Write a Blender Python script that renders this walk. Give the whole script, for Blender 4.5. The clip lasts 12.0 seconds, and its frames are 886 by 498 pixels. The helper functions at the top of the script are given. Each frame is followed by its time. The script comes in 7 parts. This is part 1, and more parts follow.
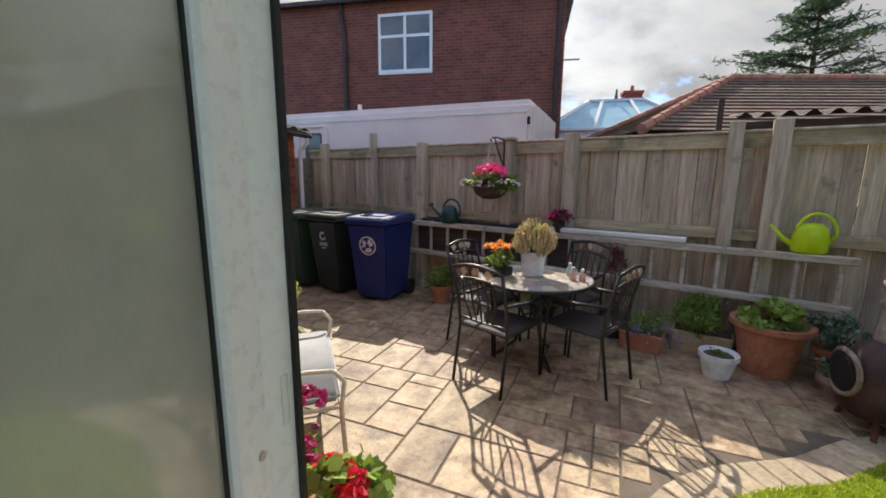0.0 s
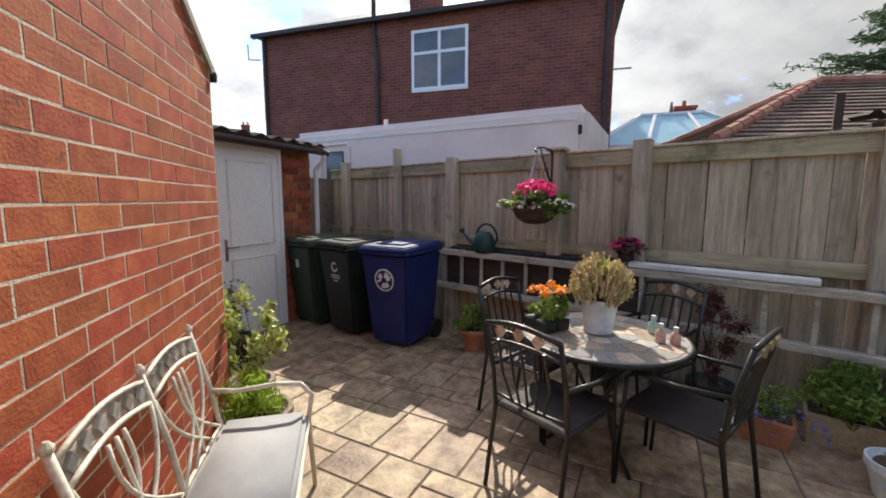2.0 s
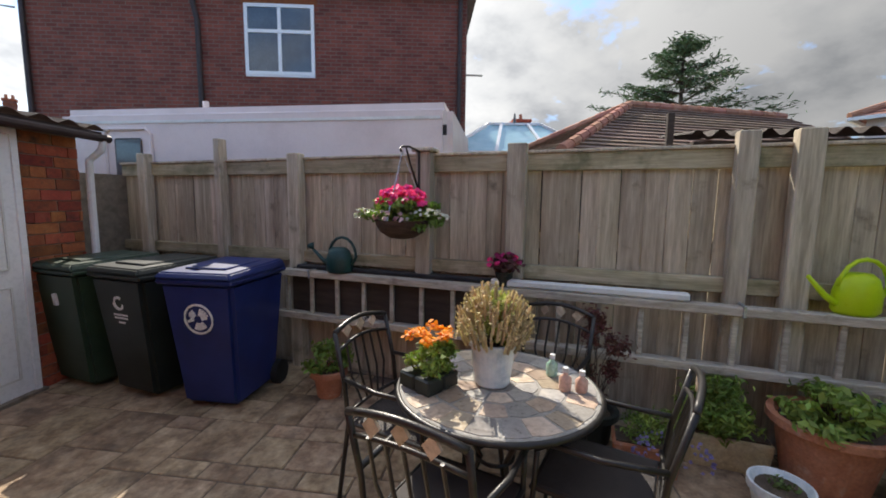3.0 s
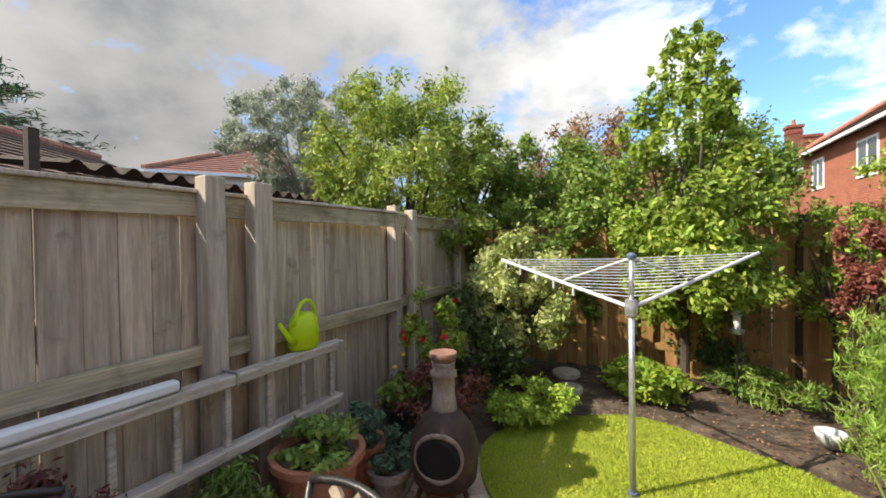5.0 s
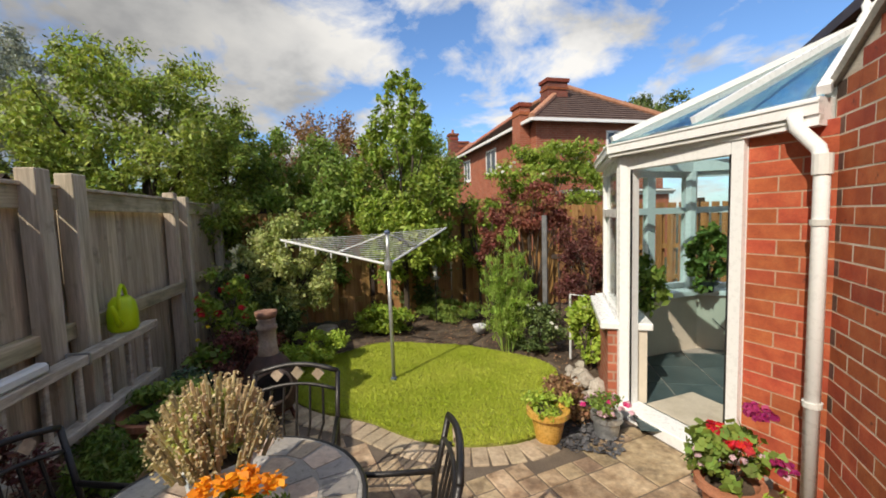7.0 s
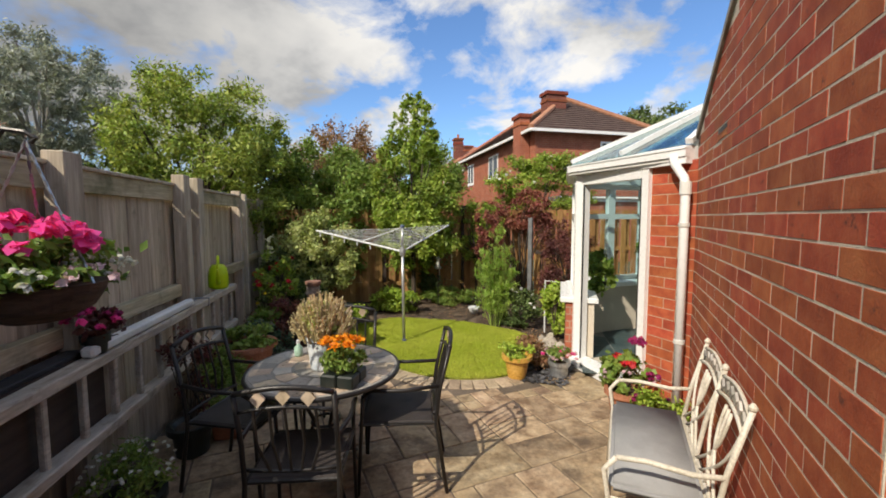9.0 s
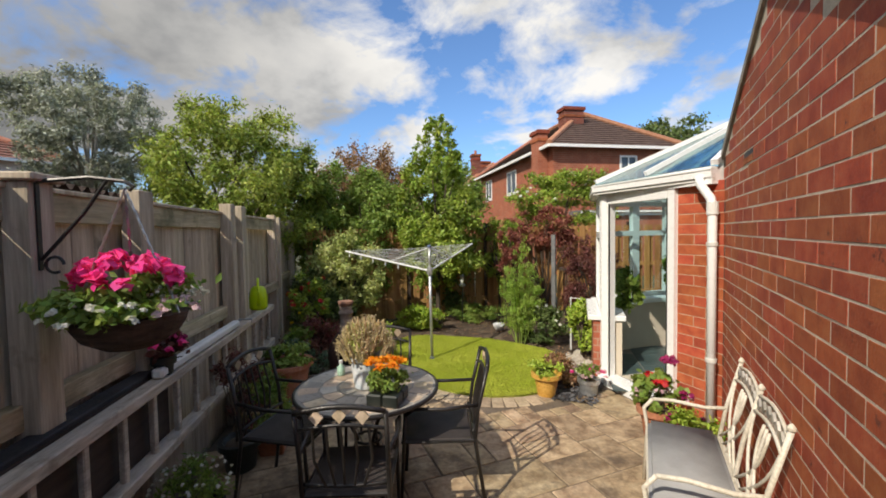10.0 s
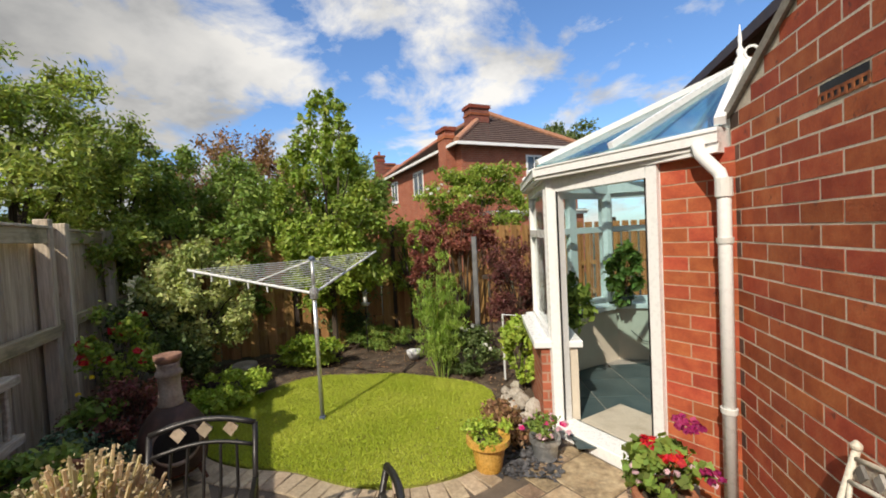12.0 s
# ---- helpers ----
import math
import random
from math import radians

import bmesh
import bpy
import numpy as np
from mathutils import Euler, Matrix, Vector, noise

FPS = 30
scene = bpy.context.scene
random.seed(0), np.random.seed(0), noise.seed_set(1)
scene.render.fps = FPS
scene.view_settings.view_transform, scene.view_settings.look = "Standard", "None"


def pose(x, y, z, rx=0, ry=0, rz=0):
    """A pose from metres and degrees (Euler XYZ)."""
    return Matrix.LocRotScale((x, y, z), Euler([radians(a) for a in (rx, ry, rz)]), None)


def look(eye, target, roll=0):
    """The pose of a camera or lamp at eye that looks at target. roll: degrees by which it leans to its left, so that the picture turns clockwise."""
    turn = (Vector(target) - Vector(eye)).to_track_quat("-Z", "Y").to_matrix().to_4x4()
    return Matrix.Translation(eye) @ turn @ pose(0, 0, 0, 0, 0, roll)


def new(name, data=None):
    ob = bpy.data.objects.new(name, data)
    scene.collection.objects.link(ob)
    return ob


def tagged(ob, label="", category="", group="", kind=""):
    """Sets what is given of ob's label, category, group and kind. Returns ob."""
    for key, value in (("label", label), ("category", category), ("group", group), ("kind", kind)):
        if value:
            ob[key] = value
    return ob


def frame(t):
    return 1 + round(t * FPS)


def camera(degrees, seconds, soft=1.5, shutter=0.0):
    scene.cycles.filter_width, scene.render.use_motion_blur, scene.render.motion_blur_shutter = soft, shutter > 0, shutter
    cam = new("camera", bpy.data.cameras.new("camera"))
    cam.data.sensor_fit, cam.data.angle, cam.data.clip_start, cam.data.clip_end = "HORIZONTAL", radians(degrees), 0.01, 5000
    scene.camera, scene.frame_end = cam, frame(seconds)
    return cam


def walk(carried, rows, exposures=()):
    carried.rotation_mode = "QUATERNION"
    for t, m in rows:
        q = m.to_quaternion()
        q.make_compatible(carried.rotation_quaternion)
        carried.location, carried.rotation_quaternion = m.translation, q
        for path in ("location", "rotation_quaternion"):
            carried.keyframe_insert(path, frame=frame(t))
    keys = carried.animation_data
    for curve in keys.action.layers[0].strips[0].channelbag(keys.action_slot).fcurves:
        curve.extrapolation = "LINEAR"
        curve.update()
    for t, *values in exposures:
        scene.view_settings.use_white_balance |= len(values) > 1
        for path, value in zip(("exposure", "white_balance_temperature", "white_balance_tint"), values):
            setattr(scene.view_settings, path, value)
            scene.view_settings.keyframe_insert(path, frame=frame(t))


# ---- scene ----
cam = camera(95.1, 12.0, 1.8)
PATH = [
    (0, (0.036, 1.556, 1.502), (0.691, 3.413, 1.151), 0.5),
    (0.5, (0.169, 1.682, 1.481), (0.505, 3.63, 1.176), 0.4),
    (1, (0.217, 1.887, 1.515), (0.523, 3.842, 1.226), -0.1),
    (1.5, (0.245, 2.089, 1.5), (0.622, 4.029, 1.195), 0.3),
    (2, (0.37, 2.362, 1.478), (0.852, 4.288, 1.235), 0.1),
    (2.5, (0.564, 2.682, 1.525), (1.283, 4.536, 1.315), -0.1),
    (2.7, (0.58, 2.826, 1.524), (1.446, 4.616, 1.304), 0.2),
    (4.5, (0.961, 3.747, 1.656), (2.955, 3.617, 1.583), 0.4),
    (5, (1.027, 3.953, 1.615), (2.805, 3.038, 1.581), -0.7),
    (5.5, (1.011, 4.248, 1.655), (2.388, 2.8, 1.568), -2.4),
    (6, (0.956, 4.58, 1.642), (2.008, 2.887, 1.473), -3.0),
    (6.5, (0.813, 4.884, 1.648), (1.678, 3.09, 1.463), -2.7),
    (7, (0.628, 5.209, 1.654), (1.426, 3.382, 1.493), -1.8),
    (7.2, (0.521, 5.374, 1.661), (1.328, 3.552, 1.49), -1.5),
    (8.8, (0.166, 6.203, 1.622), (0.965, 4.378, 1.448), -0.0),
    (9, (0.154, 6.286, 1.626), (0.963, 4.464, 1.471), -0.1),
    (9.5, (0.129, 6.441, 1.656), (0.982, 4.636, 1.541), -0.5),
    (10, (0.205, 6.453, 1.698), (1.093, 4.663, 1.615), -1.0),
    (10.5, (0.351, 6.274, 1.701), (1.222, 4.475, 1.634), -1.7),
    (11, (0.462, 5.923, 1.715), (1.262, 4.091, 1.642), -2.1),
    (11.5, (0.615, 5.509, 1.674), (1.273, 3.622, 1.602), -2.5),
    (12, (0.688, 5.1, 1.674), (1.154, 3.156, 1.602), -2.9),
]
walk(cam, [(t, look(eye, target, roll)) for t, eye, target, roll in PATH], exposures=[(0, 1.16, 6500, 10), (2.7, 1.16, 6500, 10), (4.5, 1.52, 6500, 10), (5.0, 1.36, 6650, 10), (5.5, 1.06, 6700, 10), (6.5, 0.68, 6800, 10), (7.2, 0.6, 6800, 10), (9.0, 0.62, 6800, 10), (12, 0.62, 6800, 10)])

# ---- light ----
SUN_EL, SUN_ROT = 42.0, 14.0
sun_to = Vector((math.sin(radians(SUN_ROT)) * math.cos(radians(SUN_EL)), math.cos(radians(SUN_ROT)) * math.cos(radians(SUN_EL)), math.sin(radians(SUN_EL))))
sun = new("sun", bpy.data.lights.new("sun", "SUN"))
sun.data.energy, sun.data.angle, sun.data.color = 3.2, radians(0.5), (1.0, 0.92, 0.79)
sun.matrix_world = look(sun_to * 40, (0, 0, 0))

world = bpy.data.worlds.new("sky")
scene.world = world
world.use_nodes = True


def wire(tree, kind, **given):
    n = tree.nodes.new(kind)
    for key, value in given.items():
        if key == "op":
            n.operation = value
        elif key == "dims":
            n.noise_dimensions = value
        elif key == "blend":
            n.data_type, n.blend_type = "RGBA", value
        elif key == "ins":
            for slot, v in value.items():
                if isinstance(v, bpy.types.NodeSocket):
                    tree.links.new(v, n.inputs[slot])
                else:
                    n.inputs[slot].default_value = v
    return n


def ramp(tree, fac, stops):
    n = tree.nodes.new("ShaderNodeValToRGB")
    while len(n.color_ramp.elements) < len(stops):
        n.color_ramp.elements.new(0.5)
    for e, (p, c) in zip(n.color_ramp.elements, stops):
        e.position, e.color = p, (*c, 1) if len(c) == 3 else c
    tree.links.new(fac, n.inputs[0])
    return n.outputs[0]


def mixed(tree, fac, a, b, blend="MIX"):
    n = wire(tree, "ShaderNodeMix", blend=blend)
    for slot, v in ((0, fac), (6, a), (7, b)):
        if isinstance(v, bpy.types.NodeSocket):
            tree.links.new(v, n.inputs[slot])
        else:
            n.inputs[slot].default_value = v if slot == 0 else (*v, 1)
    return n.outputs[2]


def build_sky(t):
    out = t.nodes["World Output"]
    bg = t.nodes["Background"]
    sky = t.nodes.new("ShaderNodeTexSky")
    sky.sky_type, sky.sun_disc = "NISHITA", False
    sky.sun_elevation, sky.sun_rotation = radians(SUN_EL), radians(SUN_ROT)
    sky.air_density, sky.dust_density, sky.ozone_density = 1.0, 0.6, 2.5
    co = t.nodes.new("ShaderNodeTexCoord")
    sep = wire(t, "ShaderNodeSeparateXYZ", ins={0: co.outputs["Generated"]})
    lift = wire(t, "ShaderNodeMath", op="ADD", ins={0: sep.outputs[2], 1: 0.38})
    up = wire(t, "ShaderNodeMath", op="MAXIMUM", ins={0: lift.outputs[0], 1: 0.2})
    px = wire(t, "ShaderNodeMath", op="DIVIDE", ins={0: sep.outputs[0], 1: up.outputs[0]})
    py = wire(t, "ShaderNodeMath", op="DIVIDE", ins={0: sep.outputs[1], 1: up.outputs[0]})
    flat = wire(t, "ShaderNodeCombineXYZ", ins={0: px.outputs[0], 1: py.outputs[0], 2: 2.9})
    big = wire(t, "ShaderNodeTexNoise", ins={"Vector": flat.outputs[0], "Scale": 3.7, "Detail": 10.0, "Roughness": 0.58, "Distortion": 0.25})
    toward = wire(t, "ShaderNodeVectorMath", op="DOT_PRODUCT", ins={0: co.outputs["Generated"], 1: (0.10, 0.075, 0.0)})
    thick = wire(t, "ShaderNodeMath", op="ADD", ins={0: big.outputs[0], 1: toward.outputs["Value"]})
    cover = ramp(t, thick.outputs[0], [(0.40, (0, 0, 0)), (0.47, (0.5, 0.5, 0.5)), (0.55, (1, 1, 1))])
    fine = wire(t, "ShaderNodeTexNoise", ins={"Vector": flat.outputs[0], "Scale": 3.0, "Detail": 8.0, "Roughness": 0.55})
    shade = ramp(t, fine.outputs[0], [(0.38, (5.3, 5.3, 5.25)), (0.52, (4.5, 4.55, 4.6)), (0.66, (3.0, 3.1, 3.25))])
    blue = mixed(t, 1.0, sky.outputs[0], (0.66, 0.86, 1.08), "MULTIPLY")
    heavy = wire(t, "ShaderNodeVectorMath", op="DOT_PRODUCT", ins={0: co.outputs["Generated"], 1: (1.0, 0.05, 0.0)})
    weight = wire(t, "ShaderNodeMapRange", ins={0: heavy.outputs["Value"], 1: 0.42, 2: 0.97, 3: 1.0, 4: 0.32})
    shade = mixed(t, 1.0, shade, weight.outputs[0], "MULTIPLY")
    both = mixed(t, cover, blue, shade)
    t.links.new(both, bg.inputs[0])
    bg.inputs[1].default_value = 0.12
    t.links.new(bg.outputs[0], out.inputs[0])


build_sky(world.node_tree)


# ---- materials ----
def material(name, cols, scale=3.0, rough=0.8, metal=0.0, bump=0.15, bscale=60.0, vary=0.0, island=0.0, spec=0.4, glow=0.0, leaf=0.0, stretch=(1, 1, 1), fine=0.35, stain=None, stain_at=(0.58, 0.7), stain_scale=1.5, coat=0.0):
    """A procedural surface: cols (dark, mid, light) mixed by a coarse and a fine noise, stains, relief, and a shift by piece."""
    m = bpy.data.materials.new(name)
    m.use_nodes = True
    t = m.node_tree
    p = t.nodes["Principled BSDF"]
    co = t.nodes.new("ShaderNodeTexCoord")
    info = t.nodes.new("ShaderNodeObjectInfo")
    shift = wire(t, "ShaderNodeVectorMath", op="SCALE", ins={0: (37.0, 17.0, 29.0), 3: info.outputs["Random"]})
    place = wire(t, "ShaderNodeVectorMath", op="ADD", ins={0: co.outputs["Object"], 1: shift.outputs[0]})
    sized = wire(t, "ShaderNodeVectorMath", op="MULTIPLY", ins={0: place.outputs[0], 1: stretch})
    v = sized.outputs[0]
    coarse = wire(t, "ShaderNodeTexNoise", ins={"Vector": v, "Scale": scale, "Detail": 4.0, "Roughness": 0.6})
    grain = wire(t, "ShaderNodeTexNoise", ins={"Vector": v, "Scale": bscale, "Detail": 3.0, "Roughness": 0.65})
    stops = [(0.3, cols[0]), (0.5, cols[1]), (0.7, cols[-1])]
    col = ramp(t, coarse.outputs[0], stops)
    dark = ramp(t, grain.outputs[0], [(0.3, (1 - fine,) * 3), (0.7, (1 + fine * 0.0,) * 3)])
    col = mixed(t, 1.0, col, dark, "MULTIPLY")
    if stain:
        spots = wire(t, "ShaderNodeTexNoise", ins={"Vector": place.outputs[0], "Scale": stain_scale, "Detail": 5.0, "Roughness": 0.65})
        where = ramp(t, spots.outputs[0], [(stain_at[0], (0, 0, 0)), (stain_at[1], (0.85, 0.85, 0.85))])
        col = mixed(t, where, col, stain)
    chance = None
    if island:
        chance, amount = t.nodes.new("ShaderNodeNewGeometry").outputs["Random Per Island"], island
    elif vary:
        chance, amount = info.outputs["Random"], vary
    if chance:
        other = wire(t, "ShaderNodeMath", op="FRACT", ins={0: wire(t, "ShaderNodeMath", op="MULTIPLY", ins={0: chance, 1: 7.13}).outputs[0]})
        val = wire(t, "ShaderNodeMapRange", ins={0: chance, 3: 1 - amount, 4: 1 + amount})
        hue = wire(t, "ShaderNodeMapRange", ins={0: other.outputs[0], 3: 0.5 - amount * 0.05, 4: 0.5 + amount * 0.05})
        hsv = wire(t, "ShaderNodeHueSaturation", ins={"Color": col, "Value": val.outputs[0], "Hue": hue.outputs[0]})
        col = hsv.outputs[0]
    t.links.new(col, p.inputs["Base Color"])
    p.inputs["Metallic"].default_value = metal
    p.inputs["Specular IOR Level"].default_value = spec
    p.inputs["Coat Weight"].default_value = coat
    r = wire(t, "ShaderNodeMapRange", ins={0: grain.outputs[0], 1: 0.3, 2: 0.7, 3: max(0.02, rough - 0.1), 4: min(1.0, rough + 0.1)})
    t.links.new(r.outputs[0], p.inputs["Roughness"])
    if bump:
        b = wire(t, "ShaderNodeBump", ins={"Strength": bump, "Distance": 0.01, "Height": grain.outputs[0]})
        t.links.new(b.outputs[0], p.inputs["Normal"])
    if leaf:
        thin = wire(t, "ShaderNodeBsdfTranslucent", ins={"Color": mixed(t, 1.0, col, (1.25, 1.35, 0.75), "MULTIPLY")})
        mix = wire(t, "ShaderNodeMixShader", ins={0: leaf, 1: p.outputs[0], 2: thin.outputs[0]})
        t.links.new(mix.outputs[0], t.nodes["Material Output"].inputs[0])
    return m


def wall_brick(name, c1, c2, mortar, course=0.078, length=0.23, joint=0.01):
    """Brickwork too far off for single bricks, laid in the mesh's own x and z."""
    m = material(name, (c1, c1, c1), bump=0)
    t = m.node_tree
    p = t.nodes["Principled BSDF"]
    co = t.nodes.new("ShaderNodeTexCoord")
    sep = wire(t, "ShaderNodeSeparateXYZ", ins={0: co.outputs["Object"]})
    along = wire(t, "ShaderNodeMath", op="ADD", ins={0: sep.outputs[0], 1: sep.outputs[1]})
    flat = wire(t, "ShaderNodeCombineXYZ", ins={0: along.outputs[0], 1: sep.outputs[2]})
    br = t.nodes.new("ShaderNodeTexBrick")
    t.links.new(flat.outputs[0], br.inputs["Vector"])
    for slot, v in (("Color1", (*c1, 1)), ("Color2", (*c2, 1)), ("Mortar", (*mortar, 1)), ("Scale", 1.0), ("Mortar Size", joint), ("Mortar Smooth", 0.2), ("Bias", 0.0), ("Brick Width", length), ("Row Height", course)):
        br.inputs[slot].default_value = v
    n = wire(t, "ShaderNodeTexNoise", ins={"Vector": co.outputs["Object"], "Scale": 1.7, "Detail": 6.0, "Roughness": 0.7})
    col = mixed(t, 1.0, br.outputs[0], ramp(t, n.outputs[0], [(0.3, (0.68, 0.66, 0.66)), (0.7, (1.12, 1.1, 1.08))]), "MULTIPLY")
    t.links.new(col, p.inputs["Base Color"])
    b = wire(t, "ShaderNodeBump", ins={"Strength": 0.6, "Distance": 0.01, "Height": br.outputs["Fac"]})
    b.invert = True
    t.links.new(b.outputs[0], p.inputs["Normal"])
    p.inputs["Roughness"].default_value = 0.9
    return m


def sheet_glass(name, tint, shiny=0.06, film=0.0):
    """A thin tinted sheet that lets coloured light through, mirrors a little and may carry a painted pale haze."""
    m = bpy.data.materials.new(name)
    m.use_nodes = True
    t = m.node_tree
    clear = wire(t, "ShaderNodeBsdfTransparent", ins={"Color": (*tint, 1)})
    shine = wire(t, "ShaderNodeBsdfGlossy", ins={"Roughness": 0.06 if film else 0.03})
    facing = wire(t, "ShaderNodeLayerWeight", ins={"Blend": 0.5})
    steep = wire(t, "ShaderNodeMath", op="POWER", ins={0: facing.outputs["Facing"], 1: 5.0})
    edge = wire(t, "ShaderNodeMapRange", ins={0: steep.outputs[0], 3: shiny, 4: 0.95})
    mix = wire(t, "ShaderNodeMixShader", ins={0: edge.outputs[0], 1: clear.outputs[0], 2: shine.outputs[0]})
    last = mix
    if film:
        co = t.nodes.new("ShaderNodeTexCoord")
        patchy = wire(t, "ShaderNodeTexNoise", ins={"Vector": co.outputs["Object"], "Scale": 2.2, "Detail": 6.0, "Roughness": 0.6})
        amount = wire(t, "ShaderNodeMapRange", ins={0: patchy.outputs[0], 1: 0.3, 2: 0.7, 3: film * 0.75, 4: film * 1.2})
        # pale diffuse coat brightens the pane, standing in for a hazy bright reflection
        veil = wire(t, "ShaderNodeBsdfDiffuse", ins={"Color": (0.74, 0.74, 0.66, 1)})
        last = wire(t, "ShaderNodeMixShader", ins={0: amount.outputs[0], 1: mix.outputs[0], 2: veil.outputs[0]})
    t.links.new(last.outputs[0], t.nodes["Material Output"].inputs[0])
    return m


M = {}
M["brick"] = material("red_brick", ((0.34, 0.068, 0.03), (0.45, 0.102, 0.042), (0.52, 0.145, 0.06)), 9, 0.82, bump=0.3, bscale=90, vary=0.17, fine=0.22, stain=(0.11, 0.04, 0.03), stain_at=(0.63, 0.72), stain_scale=16)
M["brick_dark"] = material("weathered_brick", ((0.24, 0.062, 0.032), (0.37, 0.10, 0.045), (0.43, 0.14, 0.065)), 8, 0.9, bump=0.5, bscale=80, vary=0.35, fine=0.4, stain=(0.06, 0.04, 0.03), stain_at=(0.56, 0.7), stain_scale=10)
M["brick_burnt"] = material("burnt_brick", ((0.10, 0.06, 0.05), (0.15, 0.09, 0.07), (0.2, 0.12, 0.09)), 9, 0.85, bump=0.3, bscale=80, vary=0.4)
M["cement"] = material("cement_verge", ((0.30, 0.27, 0.23), (0.40, 0.36, 0.30), (0.48, 0.44, 0.38)), 8, 0.92, bump=0.4, bscale=70)
M["mortar"] = material("lime_mortar", ((0.70, 0.60, 0.48), (0.80, 0.71, 0.58), (0.84, 0.77, 0.66)), 12, 0.95, bump=0.6, bscale=160)
M["mortar_sandy"] = material("sandy_mortar", ((0.44, 0.27, 0.17), (0.54, 0.35, 0.24), (0.6, 0.42, 0.3)), 12, 0.95, bump=0.4, bscale=160)
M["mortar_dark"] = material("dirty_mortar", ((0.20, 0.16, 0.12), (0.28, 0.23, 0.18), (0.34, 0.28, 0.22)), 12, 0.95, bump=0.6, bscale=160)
M["paving"] = material("sandstone_paving", ((0.23, 0.15, 0.09), (0.43, 0.315, 0.2), (0.57, 0.44, 0.295)), 8.0, 0.6, bump=0.85, bscale=24, vary=0.2, fine=0.42, spec=0.32, stain=(0.10, 0.07, 0.05), stain_at=(0.52, 0.70), stain_scale=3.6)
M["edging"] = material("edging_sett", ((0.36, 0.27, 0.18), (0.46, 0.36, 0.25), (0.52, 0.42, 0.3)), 5, 0.75, bump=0.4, bscale=40, vary=0.15)
M["joint"] = material("dark_joint_concrete", ((0.11, 0.085, 0.065), (0.16, 0.125, 0.095), (0.21, 0.165, 0.13)), 4, 0.9, bump=0.5, bscale=120)
M["fence"] = material("weathered_fence_wood", ((0.362, 0.287, 0.203), (0.531, 0.436, 0.318), (0.68, 0.575, 0.436)), 3, 0.85, bump=0.35, bscale=16, vary=0.17, stretch=(5, 5, 0.35), fine=0.35, stain=(0.16, 0.13, 0.09), stain_at=(0.6, 0.75), stain_scale=5)
M["fence_post"] = material("grey_post_wood", ((0.376, 0.31, 0.226), (0.545, 0.46, 0.347), (0.678, 0.584, 0.46)), 3, 0.85, bump=0.35, bscale=16, vary=0.12, stretch=(5, 5, 0.35), stain=(0.11, 0.10, 0.06), stain_at=(0.58, 0.75), stain_scale=4)
M["fence_rail"] = material("mossy_rail_wood", ((0.29, 0.251, 0.144), (0.445, 0.376, 0.242), (0.599, 0.502, 0.357)), 3, 0.85, bump=0.35, bscale=16, vary=0.12, stretch=(0.4, 5, 5), stain=(0.08, 0.085, 0.035), stain_at=(0.5, 0.7), stain_scale=3)
M["gold_fence"] = material("golden_fence_wood", ((0.308, 0.165, 0.055), (0.418, 0.231, 0.0825), (0.506, 0.297, 0.121)), 3, 0.8, bump=0.3, bscale=16, vary=0.2, stretch=(5, 5, 0.35))
M["ladder"] = material("bleached_ladder_wood", ((0.375, 0.325, 0.25), (0.525, 0.463, 0.375), (0.625, 0.562, 0.463)), 4, 0.85, bump=0.3, bscale=20, vary=0.1, stretch=(0.6, 4, 4), stain=(0.16, 0.13, 0.10), stain_at=(0.55, 0.72), stain_scale=6)
M["upvc"] = material("white_upvc", ((0.81, 0.815, 0.815), (0.83, 0.835, 0.835), (0.845, 0.85, 0.85)), 2, 0.3, bump=0.02, bscale=30, fine=0.03, spec=0.5)
M["upvc_dirty"] = material("dirty_white_plastic", ((0.60, 0.60, 0.57), (0.74, 0.74, 0.71), (0.8, 0.8, 0.78)), 3, 0.4, bump=0.03, bscale=30, fine=0.12)
M["glass"] = sheet_glass("window_glass", (0.93, 0.97, 0.96), 0.05)
M["door_glass"] = sheet_glass("double_glazing", (0.9, 0.94, 0.9), 0.22, 0.36)
M["roof_glass"] = sheet_glass("tinted_roof_sheet", (0.74, 0.91, 0.93), 0.16)
M["rubber_and_hollow"] = material("black_gasket_and_hollow", ((0.012, 0.012, 0.012), (0.02, 0.02, 0.02), (0.03, 0.03, 0.03)), 5, 0.6, bump=0)
M["metal"] = material("steel", ((0.45, 0.45, 0.45), (0.55, 0.55, 0.55), (0.62, 0.62, 0.62)), 4, 0.35, metal=1.0, bump=0.03)
M["iron"] = material("black_wrought_iron", ((0.018, 0.016, 0.016), (0.03, 0.027, 0.026), (0.05, 0.045, 0.042)), 6, 0.38, metal=0.3, bump=0.1, bscale=90, spec=0.5)
M["mesh_seat"] = material("dark_woven_seat", ((0.025, 0.02, 0.02), (0.045, 0.036, 0.034), (0.06, 0.05, 0.046)), 8, 0.6, bump=0.5, bscale=220)
M["cream_metal"] = material("cream_painted_iron", ((0.60, 0.54, 0.43), (0.74, 0.68, 0.57), (0.8, 0.75, 0.66)), 6, 0.5, bump=0.12, bscale=70, stain=(0.28, 0.14, 0.06), stain_at=(0.66, 0.76), stain_scale=14)
M["cushion"] = material("grey_cushion_cloth", ((0.27, 0.27, 0.275), (0.33, 0.33, 0.335), (0.37, 0.37, 0.37)), 4, 0.95, bump=0.3, bscale=350, fine=0.15)
